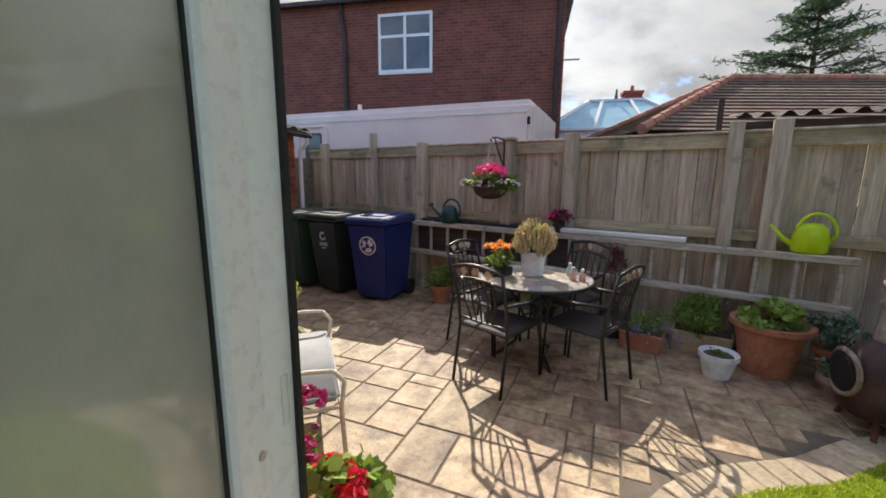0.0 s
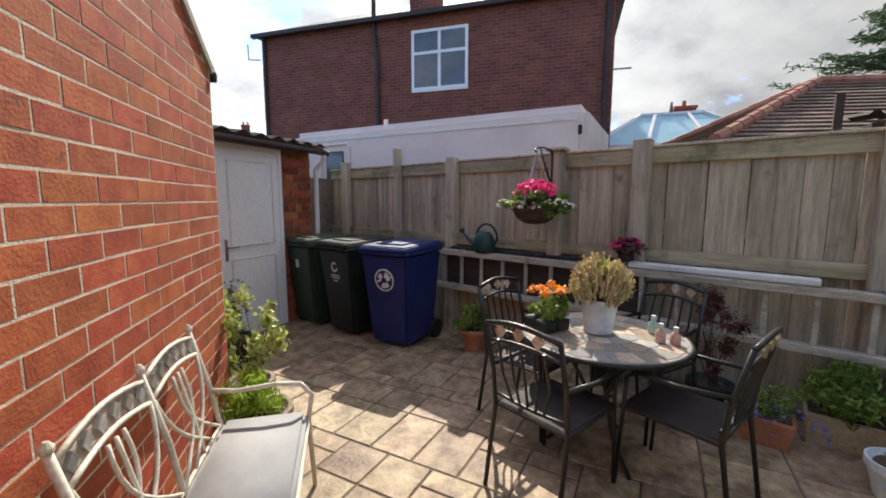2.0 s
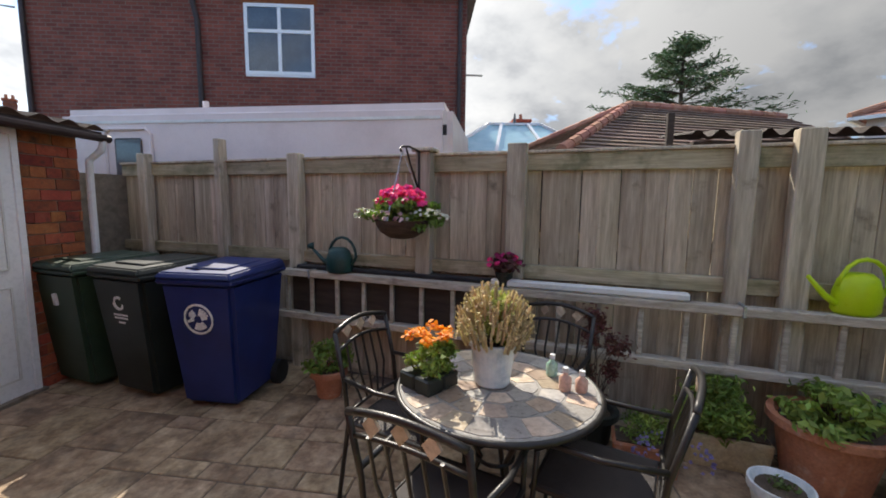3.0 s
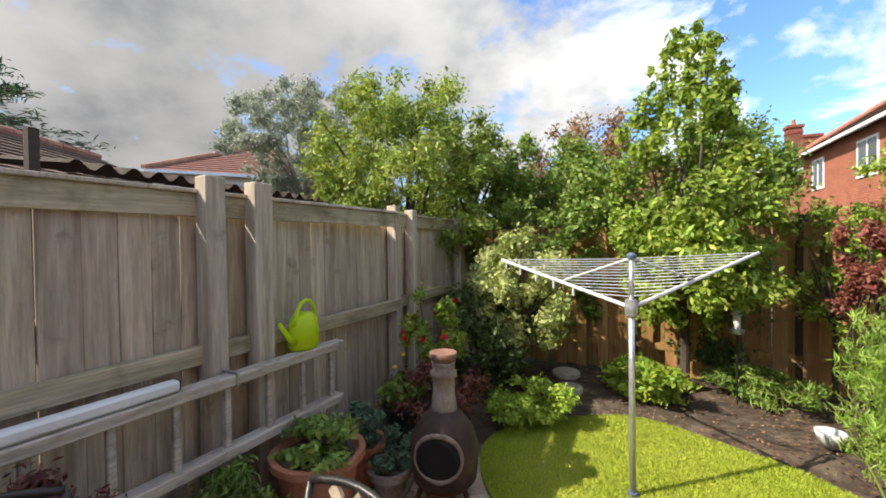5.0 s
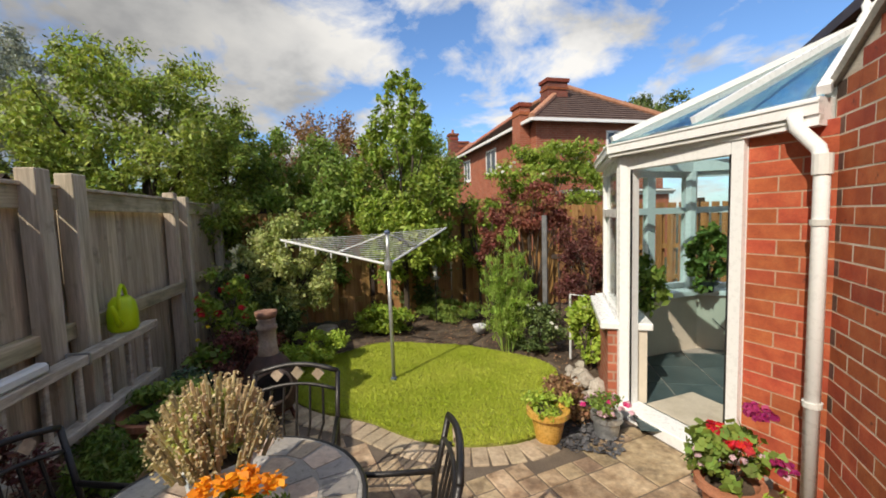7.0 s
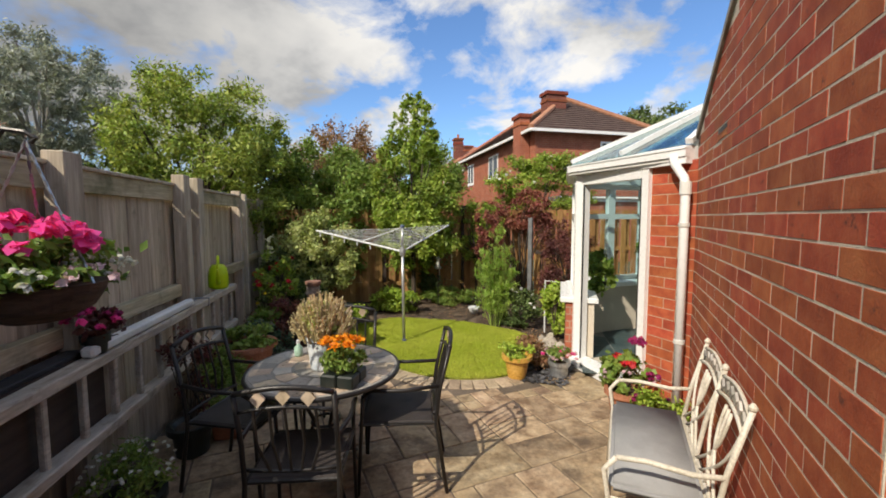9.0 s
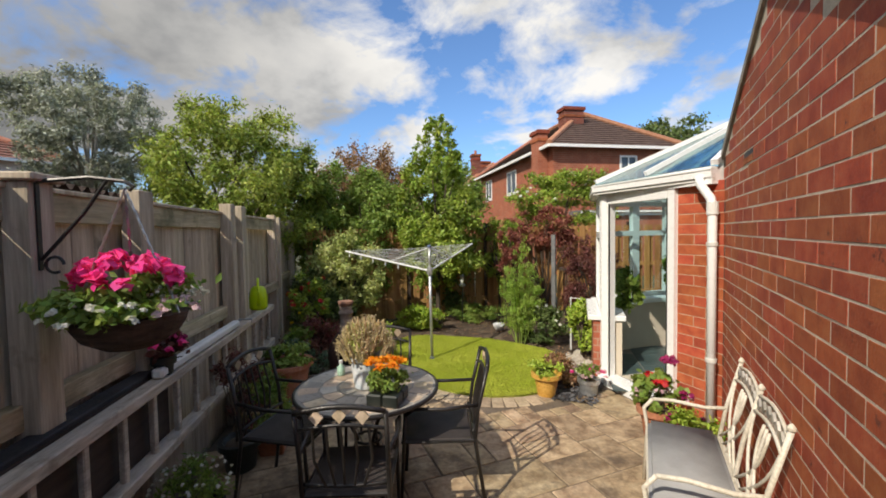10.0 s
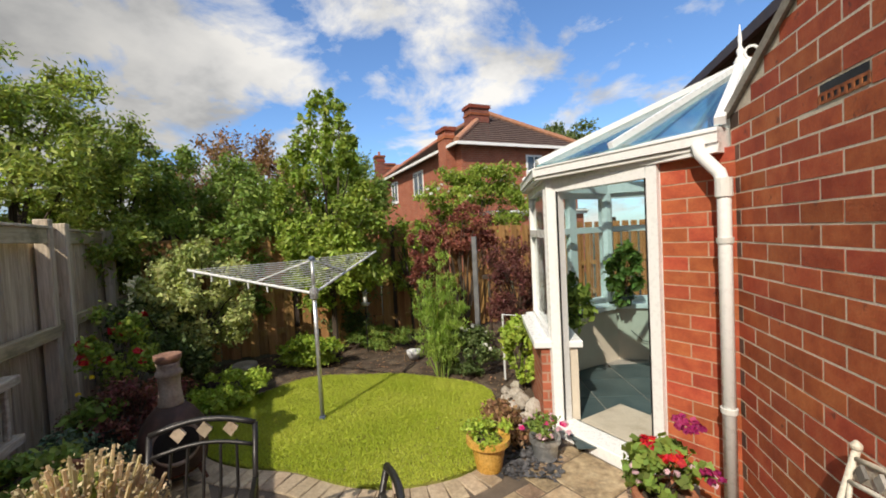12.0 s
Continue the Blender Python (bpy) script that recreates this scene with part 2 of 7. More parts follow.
M["tile_mosaic"] = material("slate_mosaic", ((0.30, 0.285, 0.27), (0.40, 0.375, 0.345), (0.54, 0.49, 0.42)), 3, 0.35, bump=0.2, bscale=40, vary=0.45, fine=0.3)
M["mosaic_warm"] = material("warm_stone_mosaic", ((0.408, 0.3, 0.216), (0.54, 0.42, 0.312), (0.66, 0.54, 0.42)), 4, 0.35, bump=0.2, bscale=40, vary=0.3)
M["grout"] = material("grey_grout", ((0.30, 0.28, 0.25), (0.36, 0.34, 0.31), (0.4, 0.38, 0.34)), 8, 0.8, bump=0.3)
M["terracotta"] = material("terracotta", ((0.36, 0.13, 0.07), (0.46, 0.185, 0.10), (0.52, 0.24, 0.15)), 5, 0.85, bump=0.2, bscale=60, stain=(0.5, 0.4, 0.33), stain_at=(0.6, 0.8), stain_scale=6)
M["yellow_glaze"] = material("yellow_glazed_pot", ((0.55, 0.29, 0.05), (0.66, 0.37, 0.08), (0.72, 0.44, 0.12)), 5, 0.3, bump=0.05, spec=0.6)
M["zinc"] = material("galvanised_zinc", ((0.38, 0.40, 0.42), (0.5, 0.52, 0.54), (0.6, 0.62, 0.63)), 7, 0.42, metal=0.75, bump=0.08, stain=(0.7, 0.72, 0.72), stain_at=(0.5, 0.7), stain_scale=9)
M["pail"] = material("pale_patterned_metal", ((0.46, 0.55, 0.62), (0.70, 0.74, 0.76), (0.80, 0.82, 0.82)), 14, 0.4, bump=0.06, fine=0.1)
M["stone_pot"] = material("sandstone_trough", ((0.40, 0.30, 0.15), (0.52, 0.40, 0.22), (0.6, 0.48, 0.3)), 5, 0.9, bump=0.4, bscale=50)
M["soil"] = material("garden_soil", ((0.0525, 0.036, 0.024), (0.0975, 0.069, 0.048), (0.165, 0.128, 0.09)), 6, 0.97, bump=0.9, bscale=70)
M["stone"] = material("bed_stones", ((0.36, 0.31, 0.25), (0.50, 0.45, 0.38), (0.62, 0.57, 0.5)), 6, 0.9, bump=0.5, bscale=30, vary=0.2)
M["slate_chip"] = material("slate_chippings", ((0.06, 0.06, 0.065), (0.10, 0.10, 0.11), (0.16, 0.16, 0.17)), 9, 0.7, bump=0.4, island=0.4)
M["lawn"] = material("lawn_base", ((0.22, 0.26, 0.035), (0.31, 0.35, 0.055), (0.42, 0.40, 0.11)), 2.5, 0.95, bump=0.8, bscale=160)
M["bin_blue"] = material("blue_plastic", ((0.008, 0.018, 0.10), (0.011, 0.024, 0.13), (0.016, 0.032, 0.16)), 4, 0.38, bump=0.05, bscale=140, fine=0.1, spec=0.5)
M["bin_black"] = material("black_plastic", ((0.012, 0.017, 0.015), (0.018, 0.024, 0.021), (0.028, 0.034, 0.03)), 4, 0.42, bump=0.05, bscale=140)
M["bin_green"] = material("dark_green_plastic", ((0.018, 0.038, 0.022), (0.027, 0.052, 0.031), (0.036, 0.064, 0.04)), 4, 0.45, bump=0.05, bscale=140)
M["print_white"] = material("white_print", ((0.7, 0.7, 0.7), (0.75, 0.75, 0.75), (0.78, 0.78, 0.78)), 4, 0.5, bump=0)
M["can_yellow"] = material("lime_plastic", ((0.55, 0.70, 0.01), (0.62, 0.78, 0.015), (0.66, 0.80, 0.03)), 3, 0.35, bump=0.02, fine=0.05, leaf=0.25)
M["can_green"] = material("dark_teal_plastic", ((0.012, 0.05, 0.05), (0.018, 0.065, 0.063), (0.025, 0.08, 0.075)), 3, 0.4, bump=0.03)
M["rust"] = material("rusty_iron", ((0.06, 0.022, 0.012), (0.10, 0.035, 0.02), (0.15, 0.06, 0.035)), 7, 0.85, bump=0.4, bscale=60)
M["clay_grey"] = material("weathered_clay", ((0.20, 0.15, 0.12), (0.33, 0.26, 0.21), (0.42, 0.36, 0.31)), 8, 0.85, bump=0.3)
M["clay_black"] = material("sooty_clay", ((0.03, 0.017, 0.014), (0.06, 0.032, 0.026), (0.11, 0.055, 0.045)), 6, 0.7, bump=0.35)
M["clay_brown"] = material("brown_fired_clay", ((0.20, 0.10, 0.07), (0.30, 0.16, 0.11), (0.38, 0.24, 0.18)), 9, 0.85, bump=0.3)
M["mouth_shade"] = material("mouth_shade", ((0.006, 0.005, 0.005), (0.009, 0.008, 0.008), (0.013, 0.012, 0.011)), 6, 0.95, bump=0.2)
M["line_white"] = material("white_line", ((0.7, 0.71, 0.72), (0.76, 0.77, 0.78), (0.8, 0.8, 0.8)), 4, 0.5, bump=0)
M["alu"] = material("aluminium_tube", ((0.55, 0.56, 0.57), (0.66, 0.67, 0.68), (0.72, 0.72, 0.72)), 4, 0.38, metal=0.7, bump=0.02)
M["blue_cap"] = material("blue_plastic_cap", ((0.10, 0.13, 0.2), (0.13, 0.17, 0.26), (0.16, 0.2, 0.3)), 4, 0.4, bump=0)
M["coir"] = material("basket_wicker", ((0.05, 0.03, 0.022), (0.09, 0.055, 0.038), (0.14, 0.09, 0.065)), 10, 0.9, bump=0.8, bscale=50, stretch=(1, 1, 5))
M["slate_roof"] = material("slate_roof", ((0.13, 0.125, 0.125), (0.19, 0.18, 0.175), (0.26, 0.245, 0.23)), 3, 0.7, bump=0.3, bscale=30, vary=0.2)
M["roof_tile"] = material("brown_roof_tile", ((0.17, 0.105, 0.075), (0.25, 0.165, 0.12), (0.32, 0.225, 0.17)), 4, 0.85, bump=0.4, bscale=30, vary=0.25, stain=(0.12, 0.11, 0.09), stain_at=(0.55, 0.75))
M["roof_red"] = material("red_roof_tile", ((0.21, 0.095, 0.07), (0.29, 0.135, 0.10), (0.36, 0.19, 0.15)), 3, 0.85, bump=0.3, bscale=20, island=0.2)
M["roof_far"] = material("dark_plain_tile", ((0.10, 0.065, 0.055), (0.145, 0.095, 0.08), (0.19, 0.13, 0.11)), 3, 0.85, bump=0.3, bscale=20, island=0.2)
M["ridge_tile"] = material("orange_ridge_tile", ((0.36, 0.15, 0.09), (0.45, 0.2, 0.13), (0.52, 0.27, 0.19)), 5, 0.85, bump=0.2, vary=0.2)
M["caravan"] = material("off_white_panel", ((0.70, 0.60, 0.57), (0.77, 0.665, 0.635), (0.80, 0.71, 0.68)), 2, 0.4, bump=0.03, fine=0.06)
M["dark_wood"] = material("dark_brown_board", ((0.035, 0.024, 0.018), (0.06, 0.042, 0.032), (0.085, 0.06, 0.047)), 4, 0.8, bump=0.3, stretch=(0.5, 4, 4))
M["black_sheet"] = material("black_rubber_roll", ((0.018, 0.018, 0.02), (0.03, 0.03, 0.034), (0.05, 0.05, 0.055)), 6, 0.75, bump=0.3)
M["house_brick"] = wall_brick("dark_red_house_brick", (0.17, 0.045, 0.032), (0.27, 0.075, 0.05), (0.20, 0.13, 0.10))
M["far_brick"] = wall_brick("orange_house_brick", (0.36, 0.10, 0.055), (0.44, 0.135, 0.075), (0.40, 0.24, 0.17))
M["shed_cover"] = material("corrugated_brown_sheet", ((0.06, 0.04, 0.035), (0.09, 0.06, 0.05), (0.12, 0.085, 0.07)), 4, 0.7, bump=0.2)
M["lead"] = material("lead_flashing", ((0.13, 0.135, 0.14), (0.18, 0.185, 0.19), (0.24, 0.245, 0.25)), 6, 0.6, bump=0.2)
M["cream_wall"] = material("cream_plaster", ((0.60, 0.53, 0.43), (0.66, 0.59, 0.49), (0.70, 0.64, 0.54)), 2, 0.9, bump=0.1, fine=0.08)
M["floor_tile"] = material("slate_floor_tile", ((0.045, 0.075, 0.08), (0.065, 0.10, 0.105), (0.09, 0.13, 0.13)), 4, 0.4, bump=0.1, vary=0.12)
M["mat"] = material("beige_doormat", ((0.50, 0.44, 0.35), (0.6, 0.54, 0.44), (0.66, 0.6, 0.5)), 5, 0.95, bump=0.5, bscale=200)
M["ground"] = material("far_ground", ((0.05, 0.06, 0.03), (0.08, 0.085, 0.045), (0.11, 0.11, 0.07)), 0.5, 0.95, bump=0.3, bscale=4)
M["bark"] = material("bark", ((0.05, 0.036, 0.026), (0.085, 0.063, 0.045), (0.14, 0.11, 0.085)), 8, 0.9, bump=0.6, bscale=30, stretch=(1, 1, 0.25))
M["pale_bark"] = material("pale_bark", ((0.28, 0.25, 0.21), (0.38, 0.35, 0.30), (0.46, 0.43, 0.38)), 8, 0.9, bump=0.5, bscale=30, stretch=(1, 1, 0.4))
M["window_dark"] = material("dark_glazing", ((0.05, 0.06, 0.07), (0.08, 0.095, 0.11), (0.12, 0.14, 0.15)), 1.2, 0.08, bump=0, spec=0.8)
M["copper_pipe"] = material("brown_downpipe", ((0.03, 0.018, 0.016), (0.05, 0.03, 0.026), (0.07, 0.045, 0.04)), 4, 0.5, bump=0.05)
M["pink_soap"] = material("pink_bottle", ((0.62, 0.36, 0.28), (0.7, 0.44, 0.34), (0.74, 0.5, 0.4)), 4, 0.4, bump=0)
M["mint"] = material("mint_bottle", ((0.35, 0.55, 0.42), (0.42, 0.63, 0.5), (0.5, 0.7, 0.56)), 4, 0.3, bump=0)
LEAF = {}


def leaf_mat(name, dark, light, var=0.4, thin=0.3, rough=0.55):
    mid = tuple((a + b) / 2 for a, b in zip(dark, light))
    LEAF[name] = material(name + "_leaf", (dark, mid, light), 1.4, rough, bump=0, island=var, leaf=thin, fine=0.1, spec=0.35)


leaf_mat("willow", (0.19, 0.26, 0.05), (0.38, 0.44, 0.10), 0.55, 0.3)
leaf_mat("birch", (0.19, 0.28, 0.0392), (0.358, 0.448, 0.0784), 0.4)
leaf_mat("dark", (0.0743, 0.115, 0.0351), (0.162, 0.216, 0.0675), 0.5, 0.2)
leaf_mat("silver", (0.264, 0.286, 0.242), (0.451, 0.473, 0.418), 0.4, 0.2)
leaf_mat("plum", (0.10, 0.034, 0.034), (0.22, 0.08, 0.062), 0.5, 0.25)
leaf_mat("rusty", (0.232, 0.123, 0.0725), (0.377, 0.232, 0.116), 0.45, 0.25)
leaf_mat("fennel", (0.363, 0.517, 0.11), (0.55, 0.682, 0.198), 0.3, 0.45)
leaf_mat("wine", (0.19, 0.06, 0.045), (0.34, 0.12, 0.085), 0.4, 0.3)
leaf_mat("lime", (0.25, 0.36, 0.04), (0.42, 0.52, 0.09), 0.35)
leaf_mat("mid", (0.13, 0.208, 0.039), (0.26, 0.351, 0.078), 0.45)
leaf_mat("cream", (0.275, 0.338, 0.1), (0.525, 0.537, 0.225), 0.45)
leaf_mat("grass", (0.43, 0.52, 0.05), (0.60, 0.64, 0.11), 0.22, 0.25)
leaf_mat("conifer", (0.0653, 0.123, 0.0725), (0.131, 0.203, 0.123), 0.4, 0.1)
leaf_mat("heather", (0.36, 0.42, 0.10), (0.55, 0.58, 0.19), 0.3)
leaf_mat("heather_tip", (0.52, 0.41, 0.24), (0.72, 0.57, 0.39), 0.4)
leaf_mat("pink", (0.80, 0.03, 0.25), (0.92, 0.10, 0.42), 0.25, 0.35)
leaf_mat("red", (0.50, 0.012, 0.02), (0.68, 0.03, 0.045), 0.25, 0.3)
leaf_mat("orange", (0.78, 0.24, 0.01), (0.9, 0.38, 0.02), 0.2, 0.3)
leaf_mat("white", (0.62, 0.60, 0.60), (0.78, 0.77, 0.76), 0.12, 0.3)
leaf_mat("blush", (0.66, 0.40, 0.50), (0.76, 0.58, 0.66), 0.2, 0.3)
leaf_mat("violet", (0.20, 0.16, 0.42), (0.32, 0.27, 0.55), 0.3, 0.3)
leaf_mat("magenta", (0.22, 0.015, 0.07), (0.42, 0.03, 0.16), 0.35, 0.3)
leaf_mat("yellow", (0.72, 0.52, 0.02), (0.84, 0.66, 0.04), 0.2, 0.3)


# ---- building helpers ----
def mesh_of(name, bm, mat, smooth=False):
    me = bpy.data.meshes.new(name)
    bmesh.ops.recalc_face_normals(bm, faces=bm.faces)
    bm.to_mesh(me)
    bm.free()
    me.materials.append(mat)
    if smooth:
        me.polygons.foreach_set("use_smooth", [True] * len(me.polygons))
    return me


def part(name, bm, mat, parent=None, label="", smooth=False):
    ob = new(name, mesh_of(name, bm, mat, smooth) if isinstance(bm, bmesh.types.BMesh) else bm)
    ob.parent = parent
    if label:
        ob["label"] = label
    return ob


def thing(name, label, category, x, y, z=0.0, turn=0.0, group="", kind=""):
    ob = new(name)
    ob.matrix_basis = pose(x, y, z, 0, 0, turn)
    return tagged(ob, label, category, group, kind)


def box(bm, x0, x1, y0, y1, z0, z1, bevel=0.0):
    vs = [bm.verts.new(c) for c in ((x0, y0, z0), (x1, y0, z0), (x1, y1, z0), (x0, y1, z0), (x0, y0, z1), (x1, y0, z1), (x1, y1, z1), (x0, y1, z1))]
    fs = [bm.faces.new([vs[i] for i in f]) for f in ((3, 2, 1, 0), (4, 5, 6, 7), (0, 1, 5, 4), (1, 2, 6, 5), (2, 3, 7, 6), (3, 0, 4, 7))]
    if bevel:
        es = {e for f in fs for e in f.edges}
        bmesh.ops.bevel(bm, geom=list(es), offset=bevel, segments=1, affect="EDGES")
    return bm


def new_box(*a, bevel=0.0):
    return box(bmesh.new(), *a, bevel=bevel)


def tube(bm, pts, r, seg=8, r1=None, cap=True):
    pts = [Vector(p) for p in pts]
    rings = []
    ref = None
    for i, p in enumerate(pts):
        d = (pts[min(i + 1, len(pts) - 1)] - pts[max(i - 1, 0)]).normalized()
        if ref is None:
            ref = d.orthogonal().normalized()
        ref = (ref - d * ref.dot(d)).normalized()
        side = d.cross(ref)
        rr = r if r1 is None else r + (r1 - r) * i / (len(pts) - 1)
        rings.append([bm.verts.new(p + (ref * math.cos(a) + side * math.sin(a)) * rr) for a in (2 * math.pi * k / seg for k in range(seg))])
    for a, b in zip(rings, rings[1:]):
        for k in range(seg):
            bm.faces.new((a[k], a[(k + 1) % seg], b[(k + 1) % seg], b[k]))
    if cap:
        bm.faces.new(rings[0][::-1])
        bm.faces.new(rings[-1])
    return bm


def new_tube(*a, **k):
    return tube(bmesh.new(), *a, **k)


def lathe(profile, seg=28, bm=None, cx=0.0, cy=0.0):
    bm = bm or bmesh.new()
    rings = [[bm.verts.new((cx + r * math.cos(2 * math.pi * k / seg), cy + r * math.sin(2 * math.pi * k / seg), z)) for k in range(seg)] for r, z in profile]
    for a, b in zip(rings, rings[1:]):
        for k in range(seg):
            bm.faces.new((a[k], a[(k + 1) % seg], b[(k + 1) % seg], b[k]))
    bm.faces.new(rings[0][::-1])
    bm.faces.new(rings[-1])
    return bm


def prism(pts, z0, z1, bm=None):
    bm = bm or bmesh.new()
    lo = [bm.verts.new((x, y, z0)) for x, y in pts]
    hi = [bm.verts.new((x, y, z1)) for x, y in pts]
    n = len(pts)
    bm.faces.new(lo[::-1])
    bm.faces.new(hi)
    for i in range(n):
        bm.faces.new((lo[i], lo[(i + 1) % n], hi[(i + 1) % n], hi[i]))
    return bm


def slab(corners, thick, bm=None):
    """A plate from four corners, thickened along its normal."""
    bm = bm or bmesh.new()
    c = [Vector(p) for p in corners]
    n = (c[1] - c[0]).cross(c[-1] - c[0]).normalized() * thick
    a = [bm.verts.new(p) for p in c]
    b = [bm.verts.new(p + n) for p in c]
    bm.faces.new(a[::-1])
    bm.faces.new(b)
    for i in range(len(c)):
        j = (i + 1) % len(c)
        bm.faces.new((a[i], a[j], b[j], b[i]))
    return bm


def bar(bm, p, q, w, h):
    """A straight square bar from p to q, w wide, h high."""
    p, q = Vector(p), Vector(q)
    d = (q - p).normalized()
    side = d.cross(Vector((0, 0, 1)))
    side = (side.normalized() if side.length > 0.01 else Vector((1, 0, 0))) * w / 2
    up = side.cross(d).normalized() * h / 2
    a = [bm.verts.new(p + i * side + j * up) for i, j in ((-1, -1), (1, -1), (1, 1), (-1, 1))]
    b = [bm.verts.new(q + i * side + j * up) for i, j in ((-1, -1), (1, -1), (1, 1), (-1, 1))]
    bm.faces.new(a[::-1])
    bm.faces.new(b)
    for i in range(4):
        j = (i + 1) % 4
        bm.faces.new((a[i], a[j], b[j], b[i]))
    return bm


rng = np.random.default_rng(5)


def leaves(name, points, outward, size, mat, parent, ratio=0.5, droop=0.0, up=0.35, label="", jitter=0.9, kind=""):
    """One mesh of many folded leaves at the points, facing roughly outward."""
    n = len(points)
    nrm = outward + rng.normal(0, jitter, (n, 3)) + np.array([0, 0, up])
    nrm /= np.linalg.norm(nrm, axis=1)[:, None] + 1e-9
    along = rng.normal(0, 1, (n, 3)) + np.array([0, 0, -droop])
    along -= nrm * np.sum(along * nrm, axis=1)[:, None]
    along /= np.linalg.norm(along, axis=1)[:, None] + 1e-9
    side = np.cross(nrm, along)
    ln = (size * rng.uniform(0.6, 1.3, n))[:, None]
    wd = ln * ratio * 0.5
    base = points - along * ln * 0.5
    tip = points + along * ln * 0.5 - nrm * ln * 0.12
    mid = points + nrm * ln * 0.08
    v = np.stack([base, mid + side * wd - nrm * wd * 0.3, tip, mid - side * wd - nrm * wd * 0.3], axis=1).reshape(-1, 3)
    me = bpy.data.meshes.new(name)
    me.vertices.add(4 * n)
    me.vertices.foreach_set("co", v.astype(np.float32).ravel())
    me.loops.add(6 * n)
    idx = (np.arange(n)[:, None] * 4 + np.array([0, 1, 2, 0, 2, 3])).ravel()
    me.loops.foreach_set("vertex_index", idx.astype(np.int32))
    me.polygons.add(2 * n)
    me.polygons.foreach_set("loop_start", (np.arange(2 * n) * 3).astype(np.int32))
    me.update(calc_edges=True)
    me.materials.append(mat)
    ob = part(name, me, None, parent, label)
    ob["kind"] = kind or "stuff"
    return ob


def cloud(blobs, n):
    """Points near the skins of several lumpy balls (x, y, z, rx, ry, rz), shared out by size; with outward directions."""
    w = np.array([max(b[3] * b[4] + b[4] * b[5] + b[3] * b[5], 1e-6) for b in blobs])
    pick = rng.choice(len(blobs), n, p=w / w.sum())
    b = np.array(blobs)[pick]
    d = rng.normal(0, 1, (n, 3))
    d /= np.linalg.norm(d, axis=1)[:, None]
    r = np.clip(np.abs(rng.normal(0.62, 0.32, n)), 0.05, 1.45)
    return b[:, :3] + d * b[:, 3:] * r[:, None], d


def clumps(cx, cy, cz, rx, ry, rz, k, share=0.3, taper=0.0):
    """k small balls scattered through a large one; taper narrows it upwards."""
    out = []
    for _ in range(k):
        d = rng.normal(0, 1, 3)
        d /= np.linalg.norm(d)
        r = rng.uniform(0.25, 1.0) ** 0.5
        z = d[2] * r
        f = 1 - taper * (z + 1) / 2
        s = share * rng.uniform(0.6, 1.35) * (0.5 + 0.5 * f)
        out.append((cx + d[0] * r * rx * f, cy + d[1] * r * ry * f, cz + z * rz, rx * s, ry * s, min(rz, (rx + ry) / 2 * 1.2) * s))
    return out


def stems(blobs, foot, r, mat, parent, name="stems", every=1, seg=5):
    bm = bmesh.new()
    f = Vector(foot)
    if len(blobs) > 40:
        tops = sorted(b[2] for b in blobs)
        knee = f + Vector((0, 0, (tops[len(tops) // 8] - f.z) * 0.8))
        tube(bm, [f, knee], r * 2.4, 8, r * 1.7)
        every, f = max(1, len(blobs) // 22), knee
    for b in blobs[::every]:
        q = Vector(b[:3])
        m = f.lerp(q, 0.5) + Vector((rng.normal(0, 0.04), rng.normal(0, 0.04), (q.z - f.z) * 0.12))
        tube(bm, [f + Vector((rng.normal(0, 0.02), rng.normal(0, 0.02), 0)), m, q], r, seg, r * 0.3)
    return tagged(part(name, bm, mat, parent), kind="stuff")


def shrub(name, label, x, y, z0, blobs, n, size, leaf, trunk="bark", ratio=0.5, category="shrub", stem_r=0.012, flowers=(), every=2, droop=0.2, up=0.35):
    """A shrub or tree: stems from one foot and a crown of single leaves. Blobs are in the shrub's own frame."""
    ob = thing(name, label, category, x, y, z0)
    stems(blobs, (0, 0, 0), stem_r, M[trunk], ob, "trunk", every)
    p, d = cloud(blobs, int(n * 1.75))
    leaves("crown", p, d, size * 0.74, LEAF[leaf], ob, ratio, droop, up)
    for f_name, count, f_size, f_mat in flowers:
        p, d = cloud(blobs, count * 6)
        top = p[np.argsort(-(p[:, 2] + d[:, 2] * 0.3))[: count * 3]]
        heads = top[rng.choice(len(top), count, replace=False)] if count * 3 <= len(top) else top
        blossoms(f_name, heads, f_size, f_mat, ob)
    return ob


def blossoms(name, heads, size, leaf, parent, petals=9):
    pts = np.repeat(heads, petals, axis=0)
    d = rng.normal(0, 1, pts.shape)
    d[:, 2] = np.abs(d[:, 2])
    d /= np.linalg.norm(d, axis=1)[:, None]
    return leaves(name, pts + d * size * 0.35, d, size * 0.8, LEAF[leaf], parent, 0.85, 0, 0.2, jitter=0.3)


# ---- ground, patio, lawn, beds ----
FX, FY, FTURN = 2.67, 5.17, -54.3
FD = Vector((math.cos(radians(FTURN)), math.sin(radians(FTURN))))
FN = Vector((-0.812, -0.583))


def at_fence(s, off):
    """The plan's place s along the side fence and off in front of its posts."""
    return FX + FD.x * s + FN.x * off, FY + FD.y * s + FN.y * off


tagged(part("ground", new_box(-300, 300, -300, 300, -0.6, -0.06), M["ground"]), "rough earth and grass reaching far off", "ground", kind="structure")

LAWN_X, LAWN_Y = 2.42, 1.62


